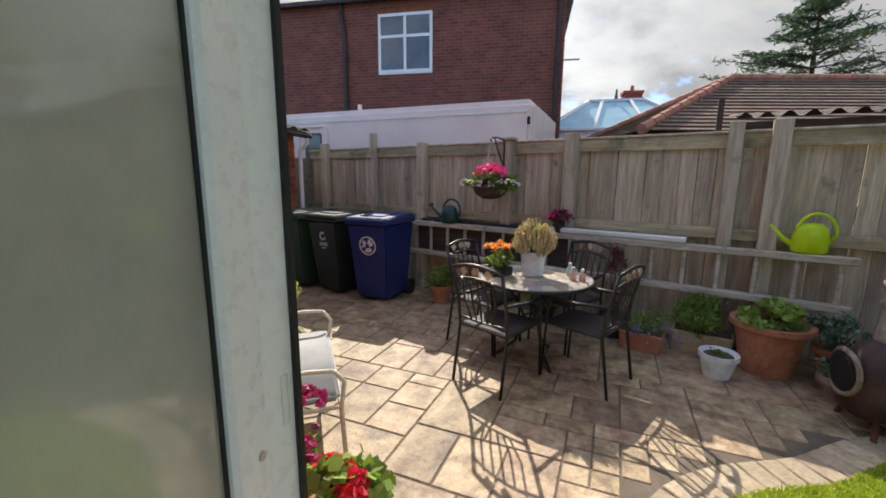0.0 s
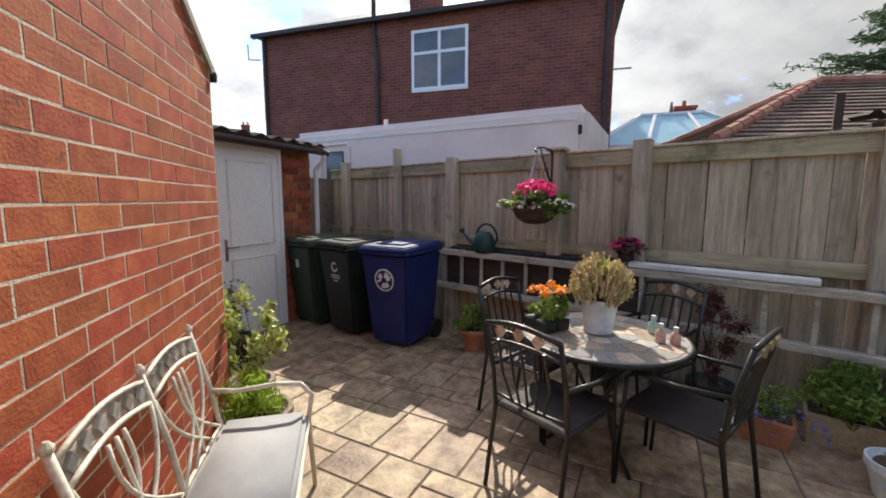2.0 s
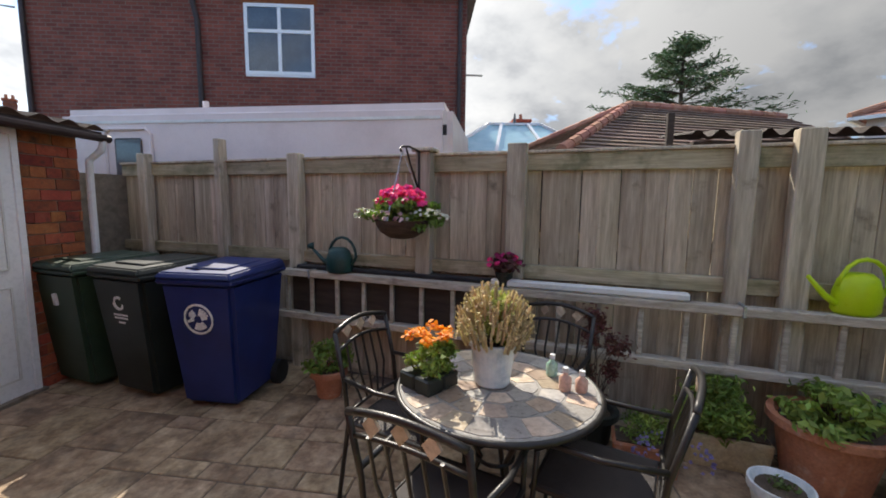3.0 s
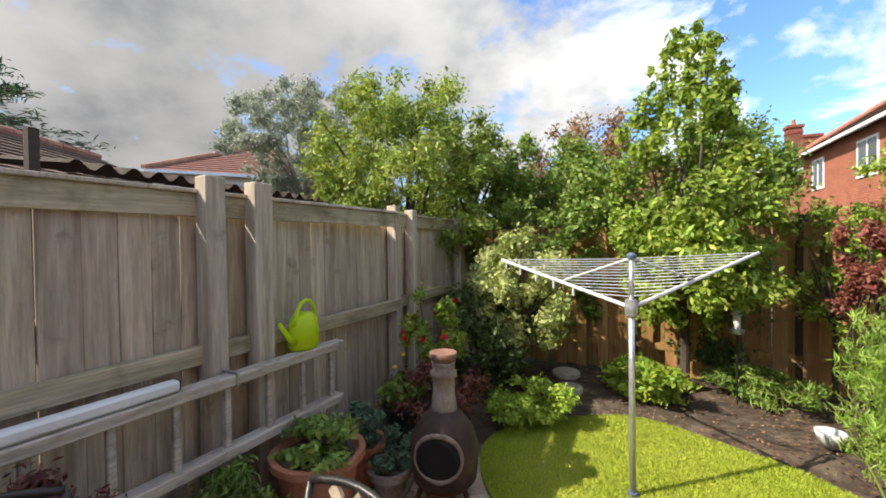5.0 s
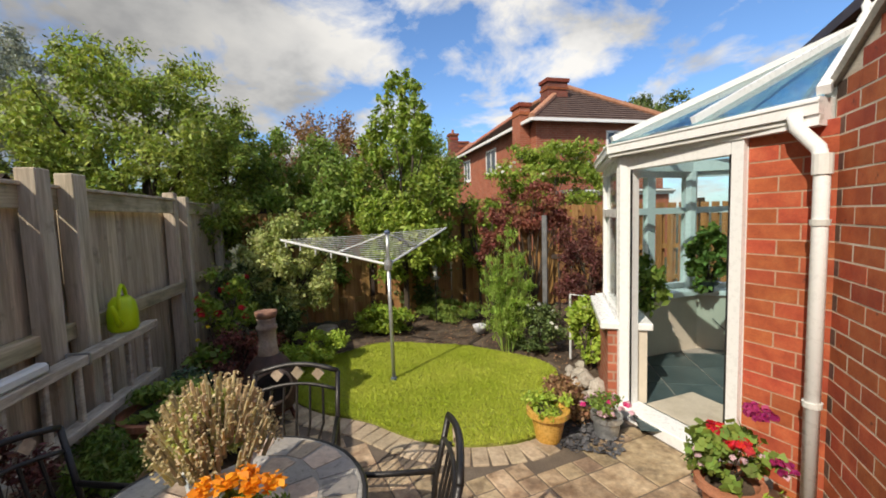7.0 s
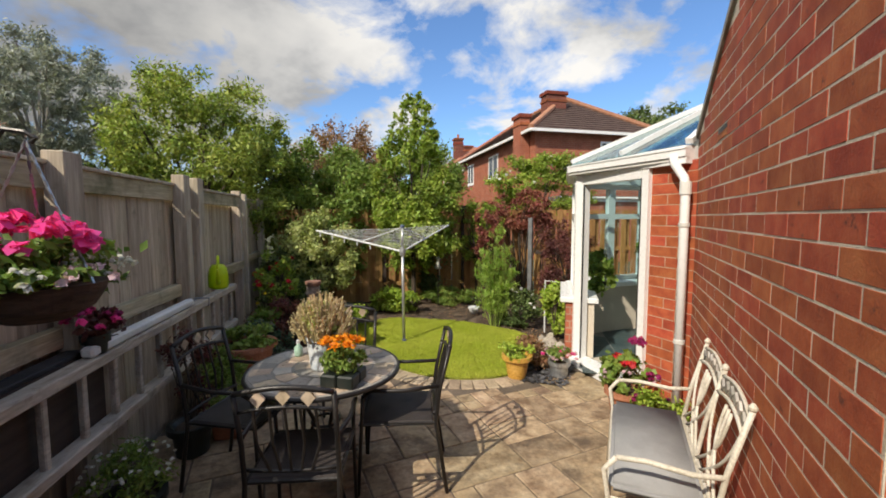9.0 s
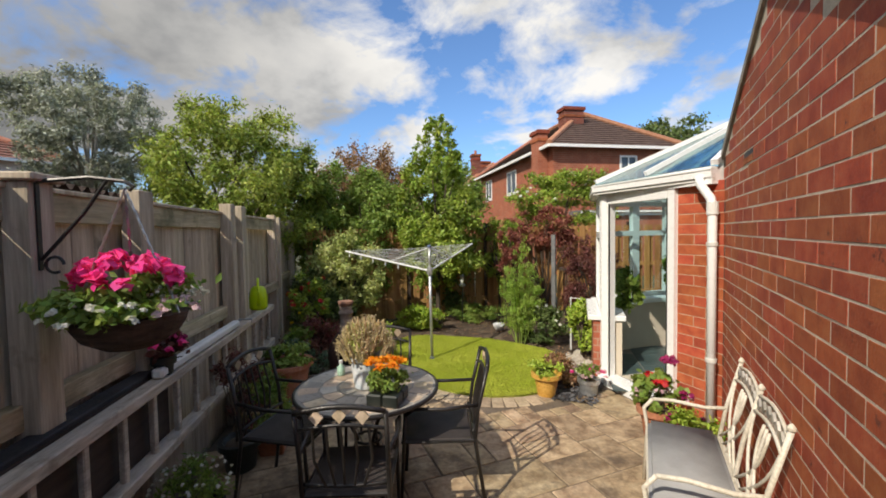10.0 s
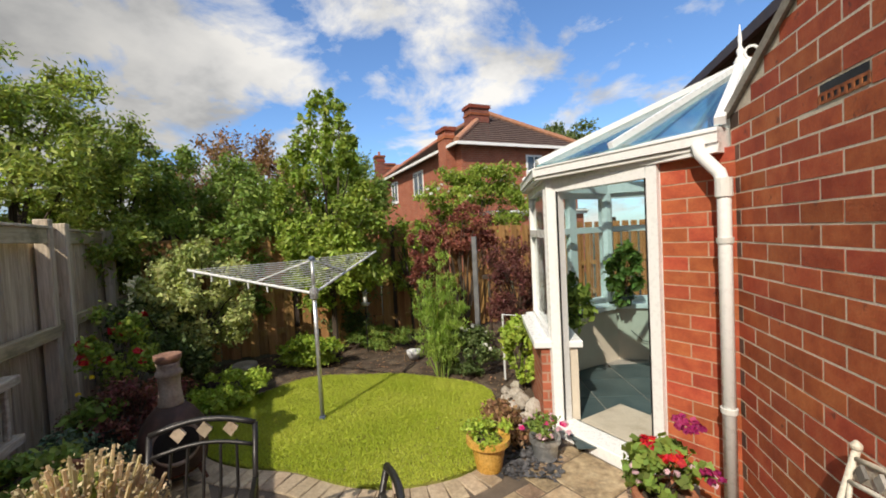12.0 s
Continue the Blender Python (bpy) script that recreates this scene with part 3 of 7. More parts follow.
def lawn_outline(k=64, grow=0.0):
    """The lawn's rounded edge."""
    out = []
    for i in range(k):
        a = 2 * math.pi * i / k
        c, s = math.cos(a), math.sin(a)
        r = 1.0 / (abs(c / 1.32) ** 3.2 + abs(s / 1.0) ** 3.2) ** (1 / 3.2)
        r *= 1 + 0.04 * math.sin(3 * a + 0.6) + 0.02 * math.sin(7 * a)
        out.append((LAWN_X + (r + grow) * c + 0.05 * s, LAWN_Y + (r + grow) * s - 0.06 * c))
    return out


def inside(pts, x, y):
    c = False
    for (x0, y0), (x1, y1) in zip(pts, pts[1:] + pts[:1]):
        if (y0 > y) != (y1 > y) and x < (x1 - x0) * (y - y0) / (y1 - y0) + x0:
            c = not c
    return c


PATIO = [(-1.7, 9.6), (-3.2, 8.2), (-3.2, 5.2), (-0.5, 4.9), (-0.4, 2.4), (-0.05, 2.22), (0.6, 1.72), (0.85, 2.1), (1.05, 2.3), (1.3, 2.5), (1.9, 2.55), (2.45, 2.55), (2.85, 2.42), (3.2, 2.2), (3.75, 2.2), at_fence(2.45, -0.1), at_fence(-4.3, -0.1)]
patio = tagged(part("patio", prism(PATIO, -0.05, 0.0), M["joint"]), "imprinted sandstone paving with dark joints, damp near the bins", "patio", kind="structure")


def lumpy(pts, z, step, amp, seed):
    """A lumpy sheet over a polygon."""
    xs, ys = [p[0] for p in pts], [p[1] for p in pts]
    bm = bmesh.new()
    grid = {}
    nx, ny = int((max(xs) - min(xs)) / step) + 2, int((max(ys) - min(ys)) / step) + 2
    for i in range(nx):
        for j in range(ny):
            x, y = min(xs) + i * step, min(ys) + j * step
            h = noise.fractal(Vector((x * 3, y * 3, seed)), 1.0, 2.0, 4) * amp
            grid[i, j] = bm.verts.new((x + random.uniform(-0.3, 0.3) * step, y + random.uniform(-0.3, 0.3) * step, z + h))
    for i in range(nx - 1):
        for j in range(ny - 1):
            if inside(pts, min(xs) + (i + 0.5) * step, min(ys) + (j + 0.5) * step):
                bm.faces.new((grid[i, j], grid[i + 1, j], grid[i + 1, j + 1], grid[i, j + 1]))
    loose = [v for v in bm.verts if not v.link_faces]
    bmesh.ops.delete(bm, geom=loose, context="VERTS")
    return bm


BED = [(0.5, 1.9), (0.55, -3.0), (2.0, -2.5), (5.6, 0.75), (4.6, 2.6), (3.7, 2.15), (3.2, 2.1), (1.1, 2.15), (0.75, 1.9)]
tagged(part("flower_bed_soil", lumpy(BED, -0.015, 0.06, 0.05, 3.1), M["soil"], smooth=False), "dark crumbly soil of the flower beds", "soil", kind="structure")

lawn = tagged(part("lawn", prism(lawn_outline(), -0.03, 0.022), M["lawn"]), "small rounded sunlit lawn, closely mown", "lawn", kind="structure")
grass_pts = rng.uniform((LAWN_X - 1.5, LAWN_Y - 1.2), (LAWN_X + 1.5, LAWN_Y + 1.2), (120000, 2))
outline = lawn_outline(48, 0.015)
keep = np.array([inside(outline, x, y) for x, y in grass_pts])
grass_pts = grass_pts[keep]
gp = np.column_stack([grass_pts, np.full(len(grass_pts), 0.03)])
out_dir = rng.normal(0, 1, gp.shape) * np.array([1, 1, 0.15])
grass = leaves("grass_blades", gp, out_dir, 0.032, LEAF["grass"], None, 0.13, -2.2, 0.0, jitter=0.25)
tagged(grass, "short green grass blades of the lawn", "grass", kind="stuff")


# ---- extension wall, laid brick by brick ----
WX, WY0, WY1, EAVE, APEX_Y, APEX_Z = -0.37, 2.5, 5.15, 2.23, 3.8, 2.93
COURSE, BRICK = 0.0884, 0.254


def verge(y):
    return EAVE + (APEX_Z - EAVE) * (1 - abs(y - APEX_Y) / (WY1 - APEX_Y))


def brick_mesh(name, length, mat, depth=0.05):
    j = 0.0085
    return mesh_of(name, new_box(j / 2, length - j / 2, 0.0, depth, j / 2, COURSE - j / 2, bevel=0.0012), mat)


ext = new("wall_extension")
ext.matrix_basis = pose(WX, WY0, 0, 0, 0, 90)
tagged(ext, "red brick gable wall of the single-storey extension", "wall", kind="structure")
bm = bmesh.new()
prof = [(0, -0.1), (WY1 - WY0, -0.1), (WY1 - WY0, EAVE), (APEX_Y - WY0, APEX_Z), (0, EAVE)]
a = [bm.verts.new((x, 0.0002, z)) for x, z in prof]
b = [bm.verts.new((x, 0.28, z)) for x, z in prof]
bm.faces.new(a), bm.faces.new(b[::-1])
for i in range(5):
    bm.faces.new((a[i], b[i], b[(i + 1) % 5], a[(i + 1) % 5]))
part("mortar_backing", bm, M["mortar"], ext)

full, half = brick_mesh("brick", BRICK, M["brick"]), brick_mesh("brick", BRICK / 2, M["brick"])
full_d, half_d = brick_mesh("brick", BRICK, M["brick_dark"]), brick_mesh("brick", BRICK / 2, M["brick_dark"])


def lay(parent, length, rows, limit=None, meshes=(full, half), skip=None, start=0, head_every=4, z0=0.0, first=0.0, closer=None):
    """Courses of bricks on the front (local -y face at y = 0) of a wall."""
    r = random.Random(start + 11)
    for row in range(rows):
        heads = head_every and row % head_every == head_every - 1
        x = first - (BRICK * 0.25 if heads else (BRICK / 2) * (row % 2))
        while x < length - 0.02:
            ln = BRICK / 2 if heads else BRICK
            x0 = x
            x += ln
            z = z0 + row * COURSE
            if x0 < -0.02 or x > length + 0.015:
                lo, hi = max(x0, 0.0), min(x, length)
                if hi - lo < 0.025:
                    continue
                me, x0 = closer if closer and lo == 0.0 and row % 2 else meshes[1], lo
                wide = (hi - lo) / (BRICK / 2)
            else:
                me, wide = meshes[1] if heads else meshes[0], 1.0
            mid = x0 + ln / 2
            if limit and z + COURSE > limit(mid) + 0.02:
                continue
            if skip and skip(mid, z + COURSE / 2):
                continue
            ob = part("brick", me, None, parent)
            ob.matrix_basis = pose(x0, r.uniform(-0.002, 0.0), z, r.uniform(-0.2, 0.2), 0, 0) @ Matrix.Diagonal((wide, 1, 1, 1))


VENT = (0.744, 0.984, 2.094, 2.166)
# air brick
# black block behind the grille paints the shade in the air brick's holes
vent = part("air_brick", new_box(VENT[0], VENT[1], -0.0008, 0.03, VENT[2], VENT[3]), M["rubber_and_hollow"], ext, "perforated terracotta air brick")
bm = bmesh.new()
for i in range(8):
    x = VENT[0] + i * (VENT[1] - VENT[0]) / 7
    box(bm, x - 0.006, x + 0.006, -0.004, 0.01, VENT[2], VENT[2] + 0.034)
for z in (VENT[2] + 0.003, VENT[2] + 0.034):
    box(bm, VENT[0], VENT[1], -0.003, 0.01, z - 0.006, z + 0.006)
part("grille", bm, M["brick_dark"], vent)

# the rest of the extension and its roof
tagged(part("wall_extension_side", new_box(-2.75, WX - 0.284, WY1 - 0.28, WY1 - 0.003, -0.1, EAVE), M["house_brick"]), "brick end wall of the extension", "wall", kind="structure")
roof_ext = thing("roof_extension", "tiled pitched roof over the brick extension", "roof", 0, 0, kind="structure")
for y0, y1, nm in ((WY0 - 0.06, APEX_Y, "roof_slope"), (WY1 + 0.06, APEX_Y, "roof_slope")):
    z0 = verge(y0)
    pts = [(WX + 0.012, y0, z0), (WX + 0.012, y1, APEX_Z + 0.0), (-3.0, y1, APEX_Z + 0.0), (-3.0, y0, z0)]
    if y0 > y1:
        pts = pts[::-1]
    part(nm, slab([(x, y, z + 0.06) for x, y, z in pts], -0.05 if y0 < y1 else -0.05), M["slate_roof"], roof_ext)
    bm = bmesh.new()
    bar(bm, (WX + 0.004, y0, z0 + 0.02), (WX + 0.004, y1, APEX_Z + 0.02), 0.03, 0.05)
    part("bargeboard", bm, M["cement"], roof_ext, "weathered cement verge")
bm = box(bmesh.new(), WX - 0.03, WX + 0.03, WY1 + 0.005, WY1 + 0.055, EAVE - 0.05, EAVE + 0.01, 0.01)
part("gutter_end", bm, M["rubber_and_hollow"], roof_ext, "black gutter bracket at the eaves")

# ---- conservatory ----
P2, P1, Q, R_, S_, T_ = (-0.065, 2.275), (0.575, 1.62), (0.72, 0.55), (-0.12, -0.25), (-1.5, -0.25), (-2.5, 0.55)
CTOP = 2.07
cons = thing("conservatory", "white uPVC conservatory with brick dwarf walls and glazed roof", "conservatory", 0, 0, kind="structure")


def facet(p, q):
    """A frame along a facet: x from p to q, y inwards (to the right of the way)."""
    p, q = Vector(p), Vector(q)
    d = q - p
    return pose(p.x, p.y, 0, 0, 0, math.degrees(math.atan2(d.y, d.x))), d.length


def moved(bm, m):
    bm.transform(m)
    return bm


def pane(name, x0, x1, z0, z1, m, y=0.03, mat="glass"):
    ob = part(name, moved(new_box(x0, x1, y, y + 0.008, z0, z1), m), M[mat], cons)
    ob.visible_shadow = False
    return ob


def window_facet(p, q, dwarf=0.72):
    m, ln = facet(p, q)
    part("dwarf_wall", moved(new_box(0.0, ln, 0.0, 0.14, -0.05, dwarf - 0.04), m), M["far_brick"], cons, "low red brick wall")
    part("dwarf_lining", moved(new_box(0.0, ln, -0.16, -0.004, 0.06, dwarf - 0.04), m), M["cream_wall"], cons, "cream plastered inner face")
    part("window_sill", moved(new_box(-0.03, ln + 0.03, -0.2, 0.2, dwarf - 0.04, dwarf + 0.02, bevel=0.008), m), M["upvc"], cons)
    k = max(1, round(ln / 0.75))
    for i in range(k):
        a, b = ln * i / k, ln * (i + 1) / k
        bm = bmesh.new()
        for x0, x1, z0, z1 in ((a, a + 0.055, dwarf + 0.02, CTOP), (b - 0.055, b, dwarf + 0.02, CTOP), (a + 0.055, b - 0.055, dwarf + 0.02, dwarf + 0.08), (a + 0.055, b - 0.055, CTOP - 0.06, CTOP), (a + 0.055, b - 0.055, 1.60, 1.67)):
            box(bm, x0, x1, 0.0, 0.07, z0, z1)
        part("window_frame", moved(bm, m), M["upvc"], cons)
        pane("pane", a + 0.05, b - 0.05, dwarf + 0.07, 1.61, m)
        pane("pane", a + 0.05, b - 0.05, 1.66, CTOP - 0.05, m)
    part("head_beam", moved(new_box(-0.02, ln + 0.02, -0.05, 0.09, CTOP, CTOP + 0.12), m), M["upvc"], cons)


for p, q in ((Q, P1), (R_, Q), (S_, R_), (T_, S_)):
    m, ln = facet(p, q)
    window_facet(q, p)
# corner posts
for p in (P1, Q, R_, S_):
    part("corner_post", lathe([(0.07, -0.02), (0.07, CTOP)], 8, None, p[0], p[1]), M["upvc"], cons)

# doorway facet
m, dl = facet(P1, P2)
DZ = 0.085
bm = bmesh.new()
box(bm, 0.0, 0.08, -0.04, 0.045, 0.0, CTOP - 0.02)
box(bm, dl - 0.07, dl, -0.04, 0.045, 0.0, CTOP - 0.02)
box(bm, 0.08, dl - 0.075, -0.04, 0.045, CTOP - 0.10, CTOP - 0.02)
part("door_frame", moved(bm, m), M["upvc"], cons)
part("door_threshold", moved(new_box(0.0, dl, -0.13, 0.075, -0.01, DZ, bevel=0.006), m), M["upvc"], cons)
part("head_beam", moved(new_box(-0.02, dl + 0.36, -0.05, 0.09, CTOP - 0.02, CTOP + 0.12), m), M["upvc"], cons)
bm = bmesh.new()
for x in (0.08, dl - 0.08):
    box(bm, x, x + 0.01, -0.045, -0.035, DZ, CTOP - 0.1)
part("gasket", moved(bm, m), M["rubber_and_hollow"], cons)

# open door leaf, swung inwards from the brick pier side
HINGE = Vector((P2[0] - 0.0, P2[1])) + (Vector(P1) - Vector(P2)).normalized() * 0.03
LEAF_TURN = 244.0
door = thing("door_1", "white uPVC glazed door standing open into the conservatory", "door", HINGE.x, HINGE.y, DZ, LEAF_TURN, kind="structure")
LW, LH = 0.70, 1.93
bm = bmesh.new()
box(bm, -0.02, 0.115, -0.03, 0.03, 0.01, LH, bevel=0.008)
box(bm, LW - 0.115, LW, -0.03, 0.03, 0.01, LH, bevel=0.008)
box(bm, 0.115, LW - 0.115, -0.03, 0.03, 0.01, 0.13)
box(bm, 0.115, LW - 0.115, -0.03, 0.03, LH - 0.11, LH)
part("door_frame", bm, M["upvc"], door)
bm = bmesh.new()
for x in (0.115, LW - 0.121):
    box(bm, x, x + 0.006, -0.016, 0.016, 0.13, LH - 0.11)
part("gasket", bm, M["rubber_and_hollow"], door)
ob = part("pane", new_box(0.118, LW - 0.118, -0.012, 0.012, 0.13, LH - 0.11), M["door_glass"], door)
bm = bmesh.new()
box(bm, LW - 0.085, LW - 0.05, 0.03, 0.04, 0.88, 1.12, 0.004)
tube(bm, [(LW - 0.068, 0.04, 1.03), (LW - 0.068, 0.075, 1.03), (LW - 0.19, 0.08, 1.03)], 0.009)
part("door_handle", bm, M["metal"], door)
for z in (0.25, 1.0, 1.7):
    part("hinge", lathe([(0.012, z), (0.012, z + 0.09)], 10, None, -0.005, 0.036), M["upvc_dirty"], door)
part("screw_cap", moved(lathe([(0.008, 0.0), (0.008, 0.004)], 10), pose(0.055, 0.03, 0.98, -90)), M["metal"], door)

# brick pier between doorway and extension
m, PIER_L = facet(P2, (WX - 0.01, 2.56))
pier = new("brick_pier")
pier.matrix_basis = pose(P2[0], P2[1], 0, 0, 0, math.degrees(math.atan2(2.56 - P2[1], WX - 0.01 - P2[0])))
tagged(pier, "narrow red brick pier beside the conservatory door", "wall", kind="structure")
# gutter, fascia, downpipe
gut = thing("roof_gutter", "white plastic gutter round the conservatory eaves", "gutter", 0, 0, kind="structure")


def offset(p, d):
    c = Vector((-0.9, 1.0))
    v = (Vector(p) - c).normalized()
    return p[0] + v.x * d, p[1] + v.y * d


ring = [offset(p, 0.12) for p in ((-0.40, 2.48), P1, Q, R_, S_)]
ring[0] = (-0.30, 2.55)
for a, b in zip(ring, ring[1:]):
    bm = bmesh.new()
    bar(bm, (*a, CTOP + 0.065), (*b, CTOP + 0.065), 0.075, 0.06)
    bar(bm, (*a, CTOP + 0.098), (*b, CTOP + 0.098), 0.09, 0.012)
    part("gutter_run", bm, M["upvc"], gut)
    bm = bmesh.new()
    bar(bm, (*a, CTOP + 0.02), (*b, CTOP + 0.02), 0.045, 0.025)
    part("soffit", bm, M["upvc_dirty"], gut)

pipe = thing("downpipe", "white plastic rainwater downpipe on the brick wall", "drainpipe", -0.30, 2.61, kind="structure")
part("pipe", new_tube([(0.10, -0.10, 2.12), (0.09, -0.09, 2.05), (0.03, 0.0, 1.93), (0.02, 0.02, 1.86), (0.02, 0.02, 0.02)], 0.034, 14), M["upvc"], pipe, smooth=True)
for z in (0.62, 1.55):
    part("pipe_clip", lathe([(0.04, z), (0.042, z + 0.03)], 14, None, 0.02, 0.02), M["upvc_dirty"], pipe)
part("pipe_socket", lathe([(0.042, 1.80), (0.042, 1.90)], 14, None, 0.02, 0.02), M["upvc_dirty"], pipe)

# glazed roof
APX = (-1.05, 1.05, 2.98)
croof = thing("glazed_roof", "white framed glass conservatory roof with crested ridge", "roof", 0, 0, kind="structure")
eave = [(*p, CTOP + 0.13) for p in ring] + [(*offset(T_, 0.1), CTOP + 0.13), (-2.5, 2.46, CTOP + 0.13)]
RIDGE = (-2.6, 1.3, 2.98)
tops = [APX, APX, APX, APX, APX, RIDGE, RIDGE]


def rafter(p, q, w=0.06, h=0.06):
    bm = bmesh.new()
    bar(bm, p, q, w, h)
    part("glazing_bar", bm, M["upvc"], croof)


for (a, ta), (b, tb) in zip(zip(eave, tops), zip(eave[1:], tops[1:])):
    A, B = Vector(a), Vector(b)
    bm = bmesh.new()
    quad = [A, B, Vector(tb), Vector(ta)] if ta != tb else [A, B, Vector(ta)]
    ob = part("pane", slab(quad, 0.012, bm), M["roof_glass"], croof)
    for f in (0.0, 0.5):
        rafter(A.lerp(B, f) + Vector((0, 0, 0.02)), Vector(ta).lerp(Vector(tb), f) + Vector((0, 0, 0.02)), 0.055 if f == 0 else 0.036, 0.045)
rafter(APX, RIDGE, 0.1, 0.09)
A = Vector(eave[-1])
ob = part("pane", slab([A, Vector((-0.35, 2.46, CTOP + 0.13)), Vector(APX), Vector(RIDGE)], 0.012), M["roof_glass"], croof)
rafter((-0.36, 2.47, CTOP + 0.15), APX, 0.055)
fin = lathe([(0.035, 0.0), (0.05, 0.05), (0.02, 0.1), (0.03, 0.14), (0.012, 0.18), (0.016, 0.24), (0.003, 0.36)], 12)
part("finial", moved(fin, Matrix.Translation((APX[0], APX[1], APX[2]))), M["upvc"], croof, smooth=True)
bm = bmesh.new()
for i in range(6):
    x = APX[0] - 0.08 - i * 0.16
    y = APX[1] + (RIDGE[1] - APX[1]) * (0.08 + i * 0.16) / 1.55
    for k in range(10):
        a0, a1 = 2 * math.pi * k / 10, 2 * math.pi * (k + 1) / 10
        bar(bm, (x + 0.055 * math.cos(a0), y, APX[2] + 0.11 + 0.055 * math.sin(a0)), (x + 0.055 * math.cos(a1), y, APX[2] + 0.11 + 0.055 * math.sin(a1)), 0.018, 0.018)
part("ridge_cresting", bm, M["upvc"], croof)

# inside: floor, walls, things on the sill
floor = tagged(part("floor", prism([P1, Q, R_, S_, T_, (-2.5, 2.4), (-0.2, 2.4), P2], -0.05, 0.06), M["grout"]), "dark slate tiled conservatory floor with pale joints", "floor", kind="structure")
inside_poly = [(0.5, 1.7), (0.56, 0.7), (-0.2, -0.08), (-1.4, -0.08), (-2.3, 0.6), (-2.3, 2.2), (-0.3, 2.2)]
tile_me = mesh_of("floor_tile", new_box(-0.218, 0.218, -0.218, 0.218, 0.0, 0.007, bevel=0.002), M["floor_tile"])
ca, sa = math.cos(radians(12)), math.sin(radians(12))
for i in range(-6, 7):
    for j in range(-6, 7):
        x, y = -0.9 + 0.445 * (i * ca - j * sa), 1.1 + 0.445 * (i * sa + j * ca)
        if inside(inside_poly, x, y):
            ob = part("floor_tile", tile_me, None, floor)
            ob.matrix_basis = pose(x, y, 0.06, 0, 0, 12)
tagged(part("wall_inner", new_box(-2.6, -0.45, 2.40, 2.47, 0.06, 2.3), M["cream_wall"]), "cream plastered wall of the conservatory", "wall", kind="structure")
tagged(part("wall_house", new_box(-3.2, -2.7, -4.2, 4.9, -0.1, 4.45), M["far_brick"]), "red brick rear wall of the house", "wall", kind="structure")
hroof = thing("roof_house", "dark tiled roof overhang of the house", "roof", 0, 0, kind="structure")
part("roof_slope", slab([(-2.4, -4.4, 4.40), (-2.4, 5.3, 4.40), (-6.0, 5.3, 7.0), (-6.0, -4.4, 7.0)], 0.07), M["roof_far"], hroof)
bm = new_box(-2.42, -2.33, -4.4, 5.3, 4.28, 4.44)
part("fascia", bm, M["copper_pipe"], hroof, "dark red-brown fascia board")
part("soffit", new_box(-2.7, -2.42, -4.4, 5.3, 4.28, 4.32), M["dark_wood"], hroof)
tagged(part("doormat", moved(new_box(0.12, dl - 0.1, 0.10, 0.62, 0.069, 0.082, bevel=0.004), facet(P1, P2)[0]), M["mat"]), "beige doormat inside the conservatory doorway", "doormat")

# ---- side fence ----
fence = thing("side_fence", "tall weathered close-boarded timber fence with thick posts", "fence", FX, FY, 0, FTURN, kind="structure")
FS0, FS1, FTOP = -4.3, 5.6, 1.90
POSTS = [(-3.87, 1.99, 0.11), (-2.82, 2.10, 0.07), (-1.94, 1.94, 0.12), (-0.70, 1.915, 0.12), (0.02, 1.955, 0.135), (1.40, 1.98, 0.11), (1.70, 1.98, 0.125), (3.26, 1.965, 0.09), (3.60, 1.945, 0.09), (4.9, 1.95, 0.1)]
BEND = Matrix.Translation((1.765, 0, 0)) @ Matrix.Rotation(radians(3.0), 4, "Z") @ Matrix.Translation((-1.765, 0, 0))


def bent(s):
    """The fence swings slightly outwards past the twin posts."""
    return BEND if s > 1.765 else Matrix()


for s, top, w in POSTS:
    part("post", moved(new_box(s - w / 2, s + w / 2, 0.0, 0.1, -0.05, top, bevel=0.006), bent(s)), M["fence_post"], fence)
part("post_cap", new_box(-0.70 - 0.085, -0.70 + 0.085, -0.03, 0.13, 1.915, 1.945, bevel=0.006), M["fence_post"], fence)
s, i = FS0, 0
r = random.Random(4)
board_me = [mesh_of("board", new_box(0.003, w, 0, 0.018, 0.02, FTOP - 0.13, bevel=0.003), M["fence"]) for w in (0.118, 0.138, 0.15)]
while s < FS1:
    k = r.randrange(3)
    ob = part("board", board_me[k], None, fence)
    ob.matrix_basis = bent(s) @ pose(s, 0.125 + r.uniform(-0.004, 0.006), 0, 0, r.uniform(-0.15, 0.15), 0)
    s += (0.118, 0.138, 0.15)[k] + r.choice((-0.002, -0.001, 0.0, 0.001))
    i += 1
edges = [FS0] + [p[0] for p in POSTS] + [FS1]
for a, b in zip(edges, edges[1:]):
    part("top_rail", moved(new_box(a + 0.002, b - 0.002, 0.088, 0.122, FTOP - 0.135, FTOP - 0.012, bevel=0.004), bent(a + 0.01)), M["fence_rail"], fence)
    part("cap_rail", moved(new_box(a + 0.001, b - 0.001, 0.07, 0.16, FTOP - 0.012, FTOP + 0.01, bevel=0.004), bent(a + 0.01)), M["fence_post"], fence, "pale sawn capping strip")
    part("mid_rail", moved(new_box(a + 0.002, b - 0.002, 0.06, 0.122, 0.98, 1.08, bevel=0.004), bent(a + 0.01)), M["fence_rail"], fence)
for a, b in ((FS0, 1.76), (1.77, FS1)):
    part("back_rail", moved(new_box(a, b, 0.152, 0.18, 1.2, 1.32), bent(a)), M["fence_rail"], fence)
    part("gravel_board", moved(new_box(a, b, 0.146, 0.17, -0.05, 0.18), bent(a)), M["fence_post"], fence)

